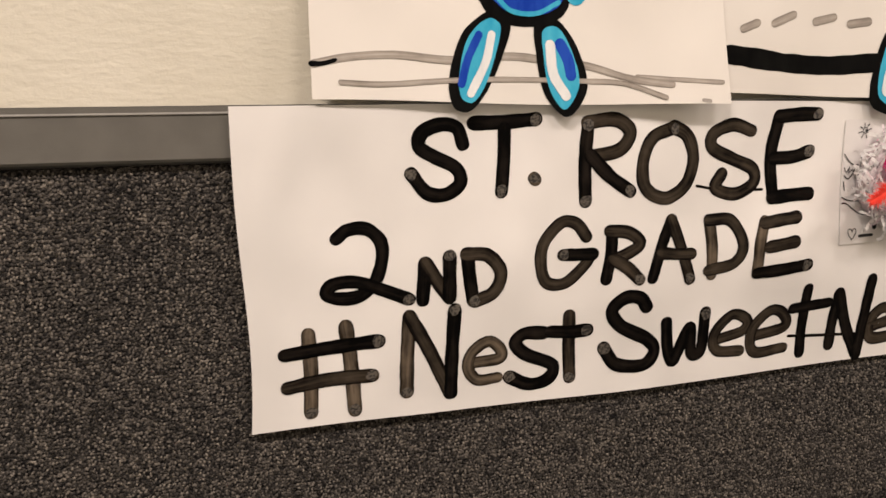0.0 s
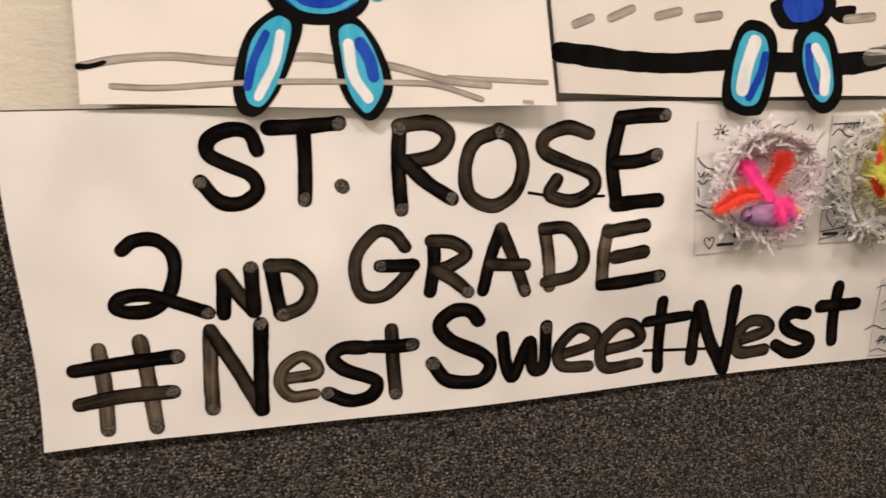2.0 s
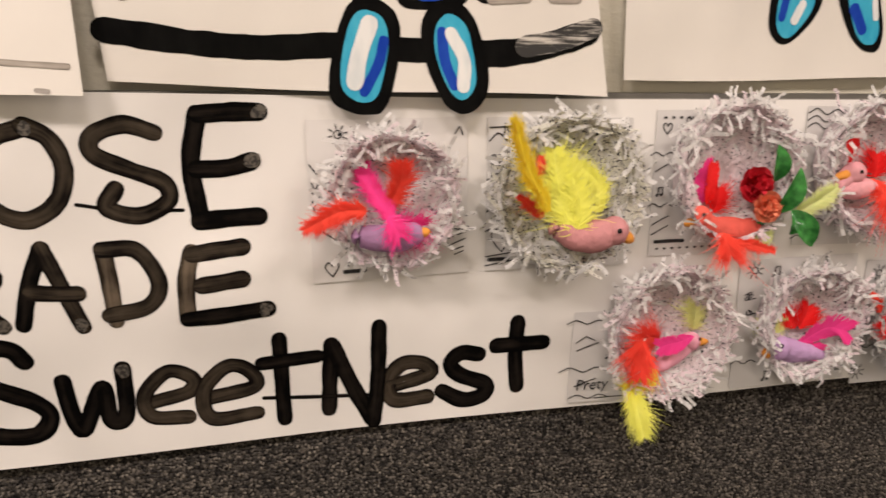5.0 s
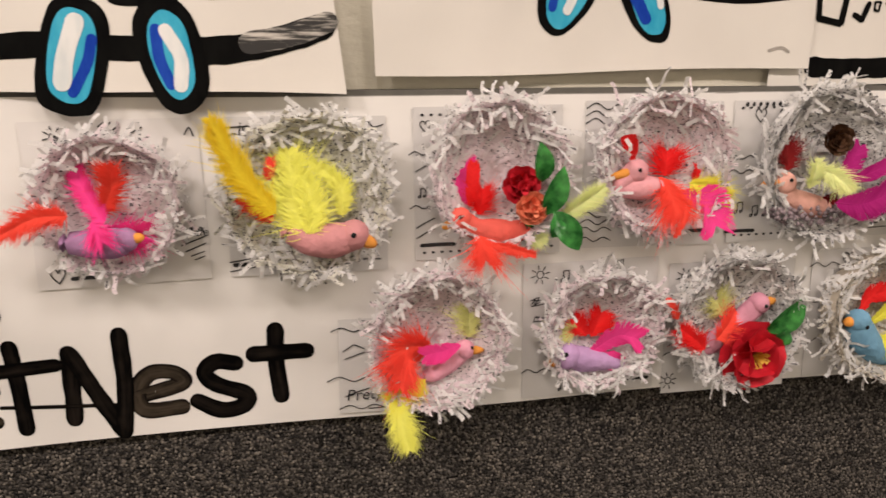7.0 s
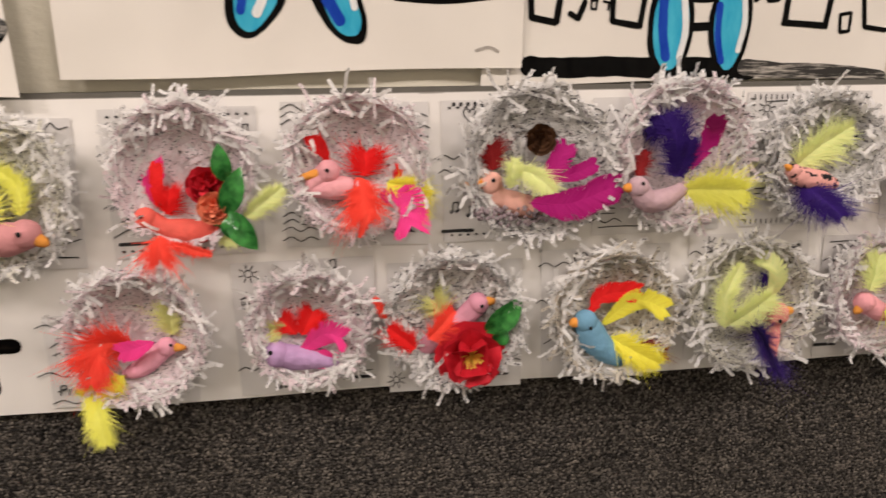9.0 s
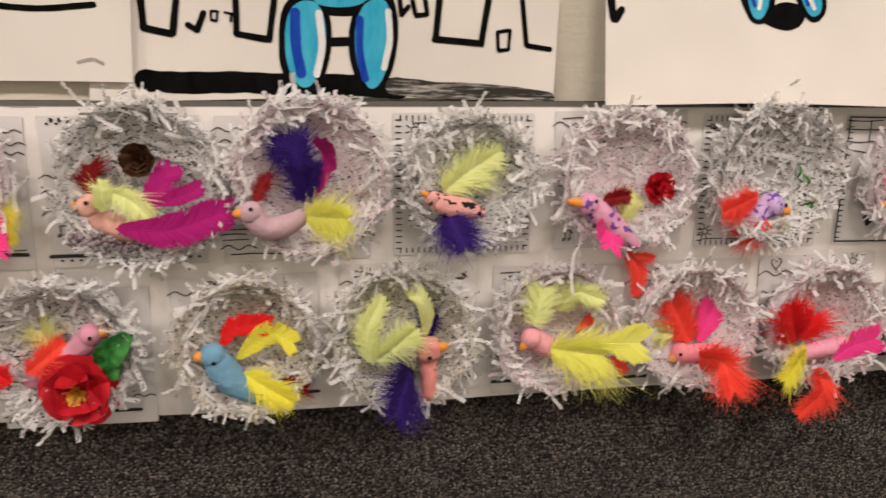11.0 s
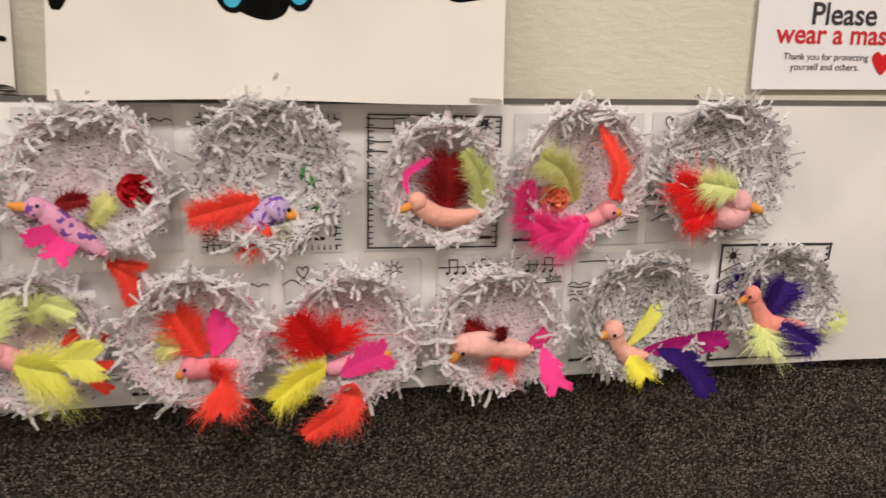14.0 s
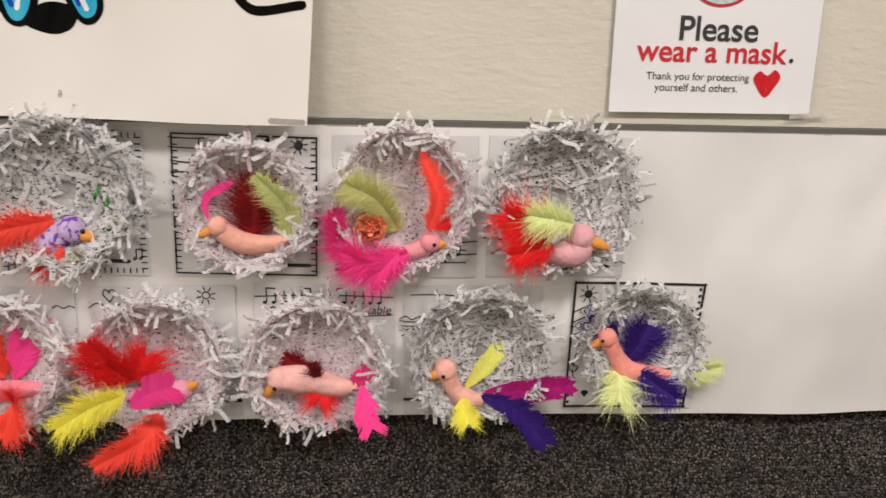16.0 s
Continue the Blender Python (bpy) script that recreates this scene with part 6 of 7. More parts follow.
nest(1.892, 1.144, 0.073, "white", 12, label="round bowl nest of white shredded paper with bits of print", ragged=1.20)
nest(0.355, 0.980, 0.067, "lilac", 13, label="round bowl nest of lilac-tinted and white shredded paper", ragged=1.00)
nest(0.524, 0.979, 0.061, "lilac", 14, 0.024, 46, gap=-1.6, label="round bowl nest of lilac-tinted and white shredded paper", ragged=1.10)
nest(0.673, 0.980, 0.070, "white", 15, label="round bowl nest of white shredded paper with bits of print", ragged=1.10)
nest(0.849, 0.975, 0.070, "tan", 16, label="round bowl nest of tan and white shredded paper", ragged=0.90)
nest(1.005, 0.977, 0.074, "cream", 17, label="round bowl nest of cream and white shredded paper", ragged=1.10)
nest(1.169, 0.979, 0.068, "lilac", 18, label="round bowl nest of lilac-tinted and white shredded paper", ragged=1.10)
nest(1.326, 0.976, 0.070, "lilac", 19, label="round bowl nest of lilac-tinted and white shredded paper", ragged=0.90)
nest(1.486, 0.970, 0.070, "lilac", 20, label="round bowl nest of lilac-tinted and white shredded paper", ragged=1.00)
nest(1.644, 0.969, 0.071, "lilac", 21, 0.024, 46, gap=-1.6, label="round bowl nest of lilac-tinted and white shredded paper", ragged=1.10)
nest(1.813, 0.978, 0.070, "white", 22, 0.024, 40, gap=-1.2, label="round bowl nest of white shredded paper with bits of print", ragged=1.00)
nest(1.986, 0.991, 0.059, "white", 23, 0.018, 30, gap=3.0, label="round bowl nest of white shredded paper with bits of print", ragged=1.00)
clay_bird([(0.042, 1.096, 0.0091), (0.062, 1.094, 0.0131), (0.080, 1.095, 0.0127)], (0.087, 1.097, 0.0109), (0.100, 1.099), None, (0.4, 0.22, 0.4), "lilac modelling-clay figure with orange tip in a paper nest", y=-0.057)
clay_bird([(0.221, 1.096, 0.0089), (0.240, 1.088, 0.0134), (0.261, 1.089, 0.0162)], (0.277, 1.093, 0.0146), (0.296, 1.083), (0.276, 1.095), (0.6, 0.27, 0.28), "dusty pink modelling-clay figure with orange tip in a paper nest", y=-0.059)
clay_bird([(0.439, 1.086, 0.0093), (0.418, 1.085, 0.0127), (0.394, 1.089, 0.0102)], (0.377, 1.100, 0.0115), (0.360, 1.092), (0.375, 1.103), (0.8, 0.13, 0.1), "coral red modelling-clay figure with orange tip in a paper nest", y=-0.040)
clay_bird([(0.574, 1.122, 0.0091), (0.556, 1.123, 0.0116), (0.536, 1.124, 0.0091)], (0.551, 1.139, 0.0124), (0.523, 1.134), (0.550, 1.141), (0.8, 0.38, 0.42), "pink modelling-clay figure with orange tip in a paper nest", y=-0.039)
clay_bird([(0.761, 1.094, 0.0099), (0.740, 1.099, 0.0131), (0.720, 1.108, 0.0108)], (0.713, 1.122, 0.0127), (0.686, 1.122), (0.713, 1.126), (0.84, 0.46, 0.38), "peach pink modelling-clay figure with orange tip in a paper nest", y=-0.038)
clay_bird([(0.910, 1.112, 0.0078), (0.892, 1.102, 0.0112), (0.873, 1.101, 0.0117)], (0.861, 1.115, 0.0121), (0.849, 1.115), (0.862, 1.120), (0.55, 0.38, 0.43), "mauve modelling-clay figure with orange tip in a paper nest", y=-0.058)
clay_bird([(1.081, 1.110, 0.0076), (1.062, 1.115, 0.0110), (1.044, 1.119, 0.0106)], (1.034, 1.125, 0.0085), (1.022, 1.132), None, (0.8, 0.4, 0.36), "black-spotted pink modelling-clay figure with orange tip in a paper nest", (0.012, 0.010, 0.014), y=-0.053)
clay_bird([(1.248, 1.072, 0.0060), (1.230, 1.086, 0.0111), (1.211, 1.104, 0.0119)], (1.195, 1.116, 0.0119), (1.170, 1.120), (1.199, 1.120), (0.72, 0.34, 0.5), "purple-spotted pink modelling-clay figure with orange tip in a paper nest", (0.16, 0.06, 0.30), y=-0.052)
clay_bird([(1.370, 1.086, 0.0101), (1.386, 1.092, 0.0152), (1.400, 1.102, 0.0129)], (1.411, 1.108, 0.0147), (1.434, 1.100), (1.424, 1.108), (0.56, 0.42, 0.68), "purple-spotted lilac modelling-clay figure with orange tip in a paper nest", (0.16, 0.07, 0.36), y=-0.032)
clay_bird([(1.616, 1.101, 0.0058), (1.593, 1.097, 0.0099), (1.570, 1.101, 0.0112)], (1.554, 1.115, 0.0108), (1.533, 1.105), (1.544, 1.112), (0.84, 0.42, 0.33), "peach pink modelling-clay figure with orange tip in a paper nest", y=-0.043)
clay_bird([(1.711, 1.088, 0.0051), (1.734, 1.090, 0.0077), (1.749, 1.094, 0.0086)], (1.759, 1.102, 0.0116), (1.774, 1.099), (1.763, 1.101), (0.84, 0.32, 0.37), "pink modelling-clay figure with orange tip in a paper nest", y=-0.045)
clay_bird([(1.876, 1.094, 0.0068), (1.891, 1.093, 0.0128), (1.904, 1.095, 0.0141)], (1.908, 1.110, 0.0145), (1.937, 1.099), None, (0.78, 0.42, 0.44), "pink modelling-clay figure with orange tip in a paper nest", y=-0.053)
clay_bird([(0.342, 0.942, 0.0058), (0.354, 0.946, 0.0089), (0.369, 0.957, 0.0098)], (0.382, 0.968, 0.0107), (0.401, 0.967), (0.388, 0.972), (0.8, 0.36, 0.47), "pink modelling-clay figure with orange tip in a paper nest", y=-0.034)
clay_bird([(0.546, 0.939, 0.0070), (0.525, 0.943, 0.0113), (0.504, 0.947, 0.0131)], (0.489, 0.952, 0.0148), (0.471, 0.946), (0.484, 0.958), (0.52, 0.33, 0.58), "lilac modelling-clay figure with orange tip in a paper nest", y=-0.032)
clay_bird([(0.629, 0.947, 0.0072), (0.654, 0.955, 0.0117), (0.684, 0.978, 0.0117)], (0.700, 0.994, 0.0126), (0.719, 0.998), (0.702, 0.994), (0.66, 0.3, 0.4), "lilac pink modelling-clay figure with orange tip in a paper nest", y=-0.032)
clay_bird([(0.855, 0.922, 0.0073), (0.840, 0.933, 0.0128), (0.825, 0.950, 0.0155)], (0.815, 0.970, 0.0137), (0.799, 0.970), (0.817, 0.966), (0.17, 0.36, 0.52), "sky blue modelling-clay figure with orange tip in a paper nest", y=-0.042)
clay_bird([(1.030, 0.915, 0.0072), (1.031, 0.934, 0.0085), (1.030, 0.953, 0.0089)], (1.030, 0.968, 0.0139), (1.051, 0.971), (1.030, 0.962), (0.86, 0.32, 0.29), "salmon pink modelling-clay figure with orange tip in a paper nest", block=0.8, y=-0.048)
clay_bird([(1.178, 0.955, 0.0071), (1.163, 0.960, 0.0107), (1.151, 0.967, 0.0116)], (1.141, 0.973, 0.0124), (1.130, 0.963), None, (0.84, 0.38, 0.42), "pink modelling-clay figure with orange tip in a paper nest", y=-0.045)
clay_bird([(1.365, 0.943, 0.0066), (1.348, 0.941, 0.0095), (1.332, 0.940, 0.0114)], (1.318, 0.942, 0.0123), (1.303, 0.934), (1.313, 0.944), (0.86, 0.28, 0.34), "bright pink modelling-clay figure with orange tip in a paper nest", y=-0.032)
clay_bird([(1.458, 0.935, 0.0070), (1.473, 0.937, 0.0096), (1.492, 0.941, 0.0105)], (1.508, 0.944, 0.0118), (1.525, 0.952), (1.511, 0.938), (0.8, 0.36, 0.48), "pink modelling-clay figure with orange tip in a paper nest", y=-0.040)
clay_bird([(1.681, 0.944, 0.0062), (1.666, 0.945, 0.0110), (1.633, 0.952, 0.0150)], (1.606, 0.954, 0.0133), (1.591, 0.935), (1.603, 0.948), (0.86, 0.48, 0.43), "pale pink modelling-clay figure with orange tip in a paper nest", y=-0.037)
clay_bird([(1.818, 0.930, 0.0059), (1.802, 0.930, 0.0117), (1.788, 0.942, 0.0090)], (1.778, 0.964, 0.0126), (1.759, 0.956), (1.775, 0.961), (0.88, 0.46, 0.38), "peach pink modelling-clay figure with orange tip in a paper nest", y=-0.039)
clay_bird([(2.037, 0.956, 0.0073), (2.003, 0.954, 0.0101), (1.974, 0.961, 0.0133), (1.961, 0.978, 0.0092)], (1.949, 0.997, 0.0114), (1.928, 0.987), (1.942, 0.996), (0.86, 0.32, 0.26), "salmon pink modelling-clay figure with orange tip in a paper nest", y=-0.032)
feather("hot pink", [(0.071, -0.057, 1.109), (0.053, -0.041, 1.138), (0.039, -0.028, 1.170)], 0.0180, 0.60, seed=1)
feather("coral red", [(0.047, -0.068, 1.120), (0.024, -0.069, 1.120), (-0.006, -0.070, 1.106)], 0.0181, 0.80, seed=2)
feather("coral red", [(0.068, -0.045, 1.118), (0.078, -0.052, 1.141), (0.079, -0.058, 1.159)], 0.0202, 0.92, seed=3)
feather("hot pink", [(0.066, -0.048, 1.102), (0.085, -0.046, 1.100), (0.103, -0.040, 1.098)], 0.0240, 0.95, seed=4)
feather("hot pink", [(0.065, -0.068, 1.115), (0.069, -0.074, 1.107), (0.073, -0.076, 1.099)], 0.0201, 0.90, seed=5)
feather("golden yellow", [(0.212, -0.067, 1.114), (0.185, -0.081, 1.153), (0.166, -0.092, 1.197)], 0.0320, 0.55, turn=50, seed=6)
feather("coral red", [(0.209, -0.057, 1.108), (0.196, -0.063, 1.118), (0.180, -0.068, 1.129)], 0.0102, 0.90, seed=7)
feather("coral red", [(0.205, -0.046, 1.142), (0.207, -0.048, 1.151), (0.209, -0.046, 1.161)], 0.0088, 0.80, seed=8)
feather("lemon lime", [(0.235, -0.068, 1.093), (0.226, -0.052, 1.126), (0.224, -0.038, 1.166)], 0.0379, 0.95, seed=9)
feather("lemon lime", [(0.268, -0.046, 1.107), (0.267, -0.042, 1.135), (0.242, -0.038, 1.157)], 0.0163, 0.80, seed=10)
feather("lemon lime", [(0.240, -0.067, 1.094), (0.243, -0.059, 1.119), (0.237, -0.052, 1.144)], 0.0239, 0.95, seed=11)
feather("hot pink", [(0.379, -0.032, 1.105), (0.379, -0.032, 1.129), (0.378, -0.028, 1.153)], 0.0332, 0.38, seed=12)
feather("red", [(0.387, -0.036, 1.110), (0.389, -0.039, 1.130), (0.391, -0.038, 1.150)], 0.0127, 0.50, seed=13)
feather("red", [(0.396, -0.036, 1.102), (0.398, -0.038, 1.113), (0.400, -0.036, 1.125)], 0.0247, 0.92, seed=14)
feather("coral red", [(0.393, -0.059, 1.086), (0.393, -0.068, 1.077), (0.394, -0.072, 1.067)], 0.0298, 0.92, seed=15)
feather("coral red", [(0.402, -0.063, 1.078), (0.421, -0.071, 1.074), (0.440, -0.075, 1.069)], 0.0116, 0.60, seed=16)
feather("lime green", [(0.471, -0.056, 1.099), (0.489, -0.064, 1.113), (0.508, -0.068, 1.128)], 0.0193, 0.70, seed=17)
feather("lime green", [(0.441, -0.041, 1.075), (0.452, -0.042, 1.076), (0.463, -0.039, 1.077)], 0.0130, 0.70, seed=18)
feather("red", [(0.553, -0.032, 1.147), (0.545, -0.042, 1.160), (0.538, -0.048, 1.173)], 0.0164, 0.40, seed=19)
feather("red", [(0.586, -0.032, 1.132), (0.587, -0.032, 1.143), (0.589, -0.028, 1.155)], 0.0328, 0.92, seed=20)
feather("coral red", [(0.582, -0.034, 1.132), (0.583, -0.054, 1.115), (0.584, -0.071, 1.098)], 0.0321, 0.92, seed=21)
feather("coral red", [(0.591, -0.071, 1.106), (0.584, -0.075, 1.093), (0.578, -0.074, 1.079)], 0.0072, 0.60, seed=22)
feather("yellow", [(0.607, -0.042, 1.126), (0.638, -0.046, 1.117), (0.639, -0.050, 1.087)], 0.0210, 0.80, seed=23)
feather("hot pink", [(0.600, -0.036, 1.115), (0.622, -0.048, 1.108), (0.629, -0.058, 1.086)], 0.0356, 0.45, seed=24)
feather("red", [(0.619, -0.032, 1.125), (0.621, -0.032, 1.136), (0.624, -0.028, 1.148)], 0.0093, 0.60, seed=25)
feather("dark red", [(0.714, -0.044, 1.135), (0.715, -0.038, 1.155), (0.715, -0.028, 1.175)], 0.0206, 0.90, seed=26)
feather("lime green", [(0.729, -0.058, 1.118), (0.730, -0.062, 1.133), (0.732, -0.062, 1.147)], 0.0149, 0.80, seed=27)
feather("lime green", [(0.735, -0.060, 1.138), (0.754, -0.063, 1.130), (0.770, -0.066, 1.115)], 0.0202, 0.85, seed=28)
feather("magenta", [(0.762, -0.056, 1.111), (0.775, -0.054, 1.134), (0.789, -0.047, 1.157)], 0.0233, 0.35, seed=29)
feather("magenta", [(0.774, -0.055, 1.124), (0.795, -0.058, 1.131), (0.815, -0.057, 1.139)], 0.0161, 0.35, seed=30)
feather("magenta", [(0.744, -0.077, 1.106), (0.788, -0.066, 1.102), (0.839, -0.056, 1.117)], 0.0319, 0.35, seed=31)
feather("dark red", [(0.752, -0.038, 1.099), (0.764, -0.040, 1.102), (0.776, -0.038, 1.104)], 0.0119, 0.50, seed=32)
feather("purple", [(0.909, -0.044, 1.120), (0.903, -0.047, 1.173), (0.882, -0.031, 1.175)], 0.0333, 0.90, seed=33)
feather("purple", [(0.911, -0.044, 1.122), (0.916, -0.048, 1.141), (0.921, -0.048, 1.159)], 0.0274, 0.90, seed=34)
feather("magenta", [(0.921, -0.048, 1.129), (0.934, -0.060, 1.160), (0.929, -0.084, 1.184)], 0.0197, 0.50, turn=-45, seed=35)
feather("lemon lime", [(0.909, -0.059, 1.111), (0.929, -0.085, 1.113), (0.949, -0.107, 1.115)], 0.0361, 0.90, seed=36)
feather("dark red", [(0.864, -0.052, 1.124), (0.870, -0.046, 1.137), (0.877, -0.037, 1.150)], 0.0140, 0.80, turn=-35, seed=37)
feather("lime green", [(1.047, -0.039, 1.128), (1.070, -0.042, 1.148), (1.103, -0.045, 1.169)], 0.0337, 0.90, seed=38)
feather("purple", [(1.049, -0.045, 1.111), (1.054, -0.076, 1.099), (1.058, -0.103, 1.086)], 0.0334, 0.95, seed=39)
feather("dark red", [(1.210, -0.052, 1.120), (1.224, -0.054, 1.122), (1.238, -0.052, 1.124)], 0.0180, 0.70, seed=40)
feather("hot pink", [(1.225, -0.042, 1.100), (1.219, -0.059, 1.087), (1.213, -0.072, 1.075)], 0.0257, 0.40, seed=41)
feather("hot pink", [(1.222, -0.040, 1.097), (1.208, -0.063, 1.095), (1.194, -0.083, 1.093)], 0.0170, 0.35, seed=42)
feather("olive green", [(1.235, -0.040, 1.097), (1.244, -0.038, 1.109), (1.253, -0.031, 1.122)], 0.0203, 0.75, seed=43)
feather("coral red", [(1.247, -0.034, 1.062), (1.262, -0.031, 1.042), (1.264, -0.028, 1.009)], 0.0191, 0.60, seed=44)
feather("coral red", [(1.255, -0.035, 1.056), (1.268, -0.034, 1.054), (1.281, -0.029, 1.051)], 0.0118, 0.60, seed=45)
feather("coral red", [(1.396, -0.032, 1.118), (1.365, -0.053, 1.113), (1.334, -0.070, 1.107)], 0.0257, 0.85, seed=46)
feather("coral red", [(1.404, -0.041, 1.093), (1.391, -0.042, 1.084), (1.378, -0.039, 1.076)], 0.0301, 0.92, seed=47)
feather("hot pink", [(1.544, -0.044, 1.122), (1.543, -0.042, 1.142), (1.566, -0.040, 1.157)], 0.0082, 0.50, seed=48)
feather("dark red", [(1.584, -0.040, 1.104), (1.587, -0.039, 1.131), (1.589, -0.034, 1.158)], 0.0438, 0.92, seed=49)
feather("dark red", [(1.597, -0.032, 1.148), (1.612, -0.032, 1.156), (1.626, -0.028, 1.164)], 0.0092, 0.90, seed=50)
feather("lime green", [(1.620, -0.032, 1.090), (1.619, -0.052, 1.134), (1.598, -0.075, 1.168)], 0.0229, 0.75, seed=51)
feather("hot pink", [(1.698, -0.032, 1.083), (1.670, -0.046, 1.101), (1.668, -0.057, 1.136)], 0.0263, 0.75, seed=52)
feather("hot pink", [(1.739, -0.052, 1.092), (1.703, -0.059, 1.081), (1.675, -0.064, 1.094)], 0.0327, 0.92, seed=53)
feather("hot pink", [(1.728, -0.058, 1.093), (1.715, -0.062, 1.080), (1.703, -0.061, 1.068)], 0.0261, 0.92, seed=54)
feather("red", [(1.694, -0.039, 1.082), (1.684, -0.049, 1.081), (1.674, -0.056, 1.080)], 0.0179, 0.80, seed=55)
feather("coral red", [(1.757, -0.059, 1.115), (1.766, -0.056, 1.150), (1.750, -0.041, 1.190)], 0.0176, 0.70, seed=56)
feather("red", [(1.764, -0.045, 1.116), (1.772, -0.042, 1.119), (1.780, -0.035, 1.121)], 0.0112, 0.90, seed=57)
feather("olive green", [(1.728, -0.032, 1.109), (1.707, -0.052, 1.143), (1.678, -0.069, 1.161)], 0.0301, 0.95, seed=58)
feather("red", [(1.880, -0.058, 1.109), (1.856, -0.062, 1.121), (1.832, -0.061, 1.133)], 0.0387, 0.92, seed=59)
feather("red", [(1.880, -0.059, 1.103), (1.859, -0.069, 1.099), (1.838, -0.074, 1.095)], 0.0302, 0.92, seed=60)
feather("lime green", [(1.897, -0.068, 1.125), (1.876, -0.073, 1.130), (1.854, -0.074, 1.134)], 0.0306, 0.95, seed=61)
feather("coral red", [(0.350, -0.032, 0.972), (0.323, -0.047, 0.977), (0.315, -0.058, 0.944)], 0.0359, 0.85, seed=62)
feather("hot pink", [(0.375, -0.052, 0.979), (0.359, -0.052, 0.974), (0.342, -0.047, 0.969)], 0.0200, 0.50, seed=63)
feather("olive green", [(0.388, -0.032, 0.979), (0.388, -0.032, 0.999), (0.388, -0.028, 1.019)], 0.0258, 0.95, seed=64)
feather("yellow", [(0.342, -0.045, 0.944), (0.325, -0.048, 0.934), (0.305, -0.051, 0.928)], 0.0245, 0.80, seed=65)
feather("lemon lime", [(0.310, -0.048, 0.933), (0.316, -0.057, 0.907), (0.322, -0.061, 0.880)], 0.0211, 0.80, seed=66)
feather("red", [(0.515, -0.032, 0.970), (0.521, -0.032, 0.981), (0.527, -0.028, 0.993)], 0.0271, 0.60, seed=67)
feather("red", [(0.510, -0.032, 0.971), (0.502, -0.032, 0.982), (0.493, -0.028, 0.993)], 0.0226, 0.60, seed=68)
feather("olive green", [(0.501, -0.032, 0.979), (0.485, -0.032, 0.978), (0.469, -0.028, 0.977)], 0.0199, 0.92, seed=69)
feather("hot pink", [(0.513, -0.032, 0.951), (0.538, -0.044, 0.973), (0.555, -0.053, 0.972)], 0.0268, 0.50, seed=70)
feather("hot pink", [(0.517, -0.032, 0.953), (0.531, -0.036, 0.947), (0.545, -0.035, 0.941)], 0.0202, 0.50, seed=71)
feather("olive green", [(0.662, -0.032, 0.982), (0.655, -0.032, 0.996), (0.649, -0.028, 1.009)], 0.0322, 0.95, seed=72)
feather("coral red", [(0.644, -0.051, 0.963), (0.659, -0.045, 0.975), (0.674, -0.034, 0.987)], 0.0221, 0.80, seed=73)
feather("red", [(0.631, -0.053, 0.955), (0.618, -0.053, 0.967), (0.604, -0.050, 0.978)], 0.0217, 0.80, seed=74)
feather("coral red", [(0.602, -0.047, 0.987), (0.597, -0.048, 0.998), (0.591, -0.044, 1.009)], 0.0095, 0.60, seed=75)
feather("red", [(0.820, -0.037, 0.977), (0.838, -0.037, 0.995), (0.871, -0.048, 1.002)], 0.0238, 0.50, seed=76)
feather("yellow", [(0.836, -0.036, 0.962), (0.869, -0.047, 0.990), (0.894, -0.063, 0.986)], 0.0256, 0.45, seed=77)
feather("yellow", [(0.842, -0.044, 0.950), (0.866, -0.055, 0.937), (0.891, -0.063, 0.924)], 0.0285, 0.70, seed=78)
feather("dark red", [(0.880, -0.037, 0.937), (0.892, -0.045, 0.934), (0.905, -0.049, 0.932)], 0.0169, 0.80, seed=79)
feather("lime green", [(1.029, -0.038, 0.978), (1.025, -0.055, 1.017), (1.005, -0.028, 1.038)], 0.0198, 0.50, turn=-35, seed=80)
feather("purple", [(1.032, -0.032, 0.974), (1.033, -0.032, 0.994), (1.034, -0.028, 1.015)], 0.0191, 0.90, seed=81)
feather("lime green", [(0.973, -0.050, 0.953), (0.968, -0.056, 0.992), (0.983, -0.055, 1.027)], 0.0219, 0.70, seed=82)
feather("lime green", [(0.976, -0.053, 0.958), (0.995, -0.062, 0.976), (1.014, -0.066, 0.994)], 0.0288, 0.90, seed=83)
feather("purple", [(1.013, -0.032, 0.948), (1.005, -0.077, 0.944), (0.991, -0.121, 0.932)], 0.0483, 0.90, seed=84)
feather("lime green", [(1.141, -0.053, 0.988), (1.146, -0.053, 1.007), (1.151, -0.049, 1.026)], 0.0314, 0.90, seed=85)
feather("lime green", [(1.173, -0.038, 0.998), (1.187, -0.046, 1.020), (1.217, -0.052, 1.013)], 0.0231, 0.70, seed=86)
feather("lemon lime", [(1.158, -0.057, 0.964), (1.182, -0.070, 0.963), (1.207, -0.080, 0.962)], 0.0558, 0.75, seed=87)
feather("lemon lime", [(1.202, -0.082, 0.976), (1.221, -0.088, 0.977), (1.240, -0.091, 0.978)], 0.0410, 0.40, seed=88)
feather("coral red", [(1.194, -0.032, 0.973), (1.213, -0.033, 0.986), (1.236, -0.034, 0.980)], 0.0156, 0.50, seed=89)
feather("coral red", [(1.222, -0.065, 0.955), (1.233, -0.063, 0.944), (1.243, -0.057, 0.933)], 0.0125, 0.50, seed=90)
feather("coral red", [(1.225, -0.064, 0.962), (1.236, -0.064, 0.961), (1.247, -0.060, 0.960)], 0.0107, 0.50, seed=91)
feather("coral red", [(1.330, -0.032, 0.953), (1.316, -0.030, 0.980), (1.297, -0.028, 1.017)], 0.0356, 0.80, seed=92)
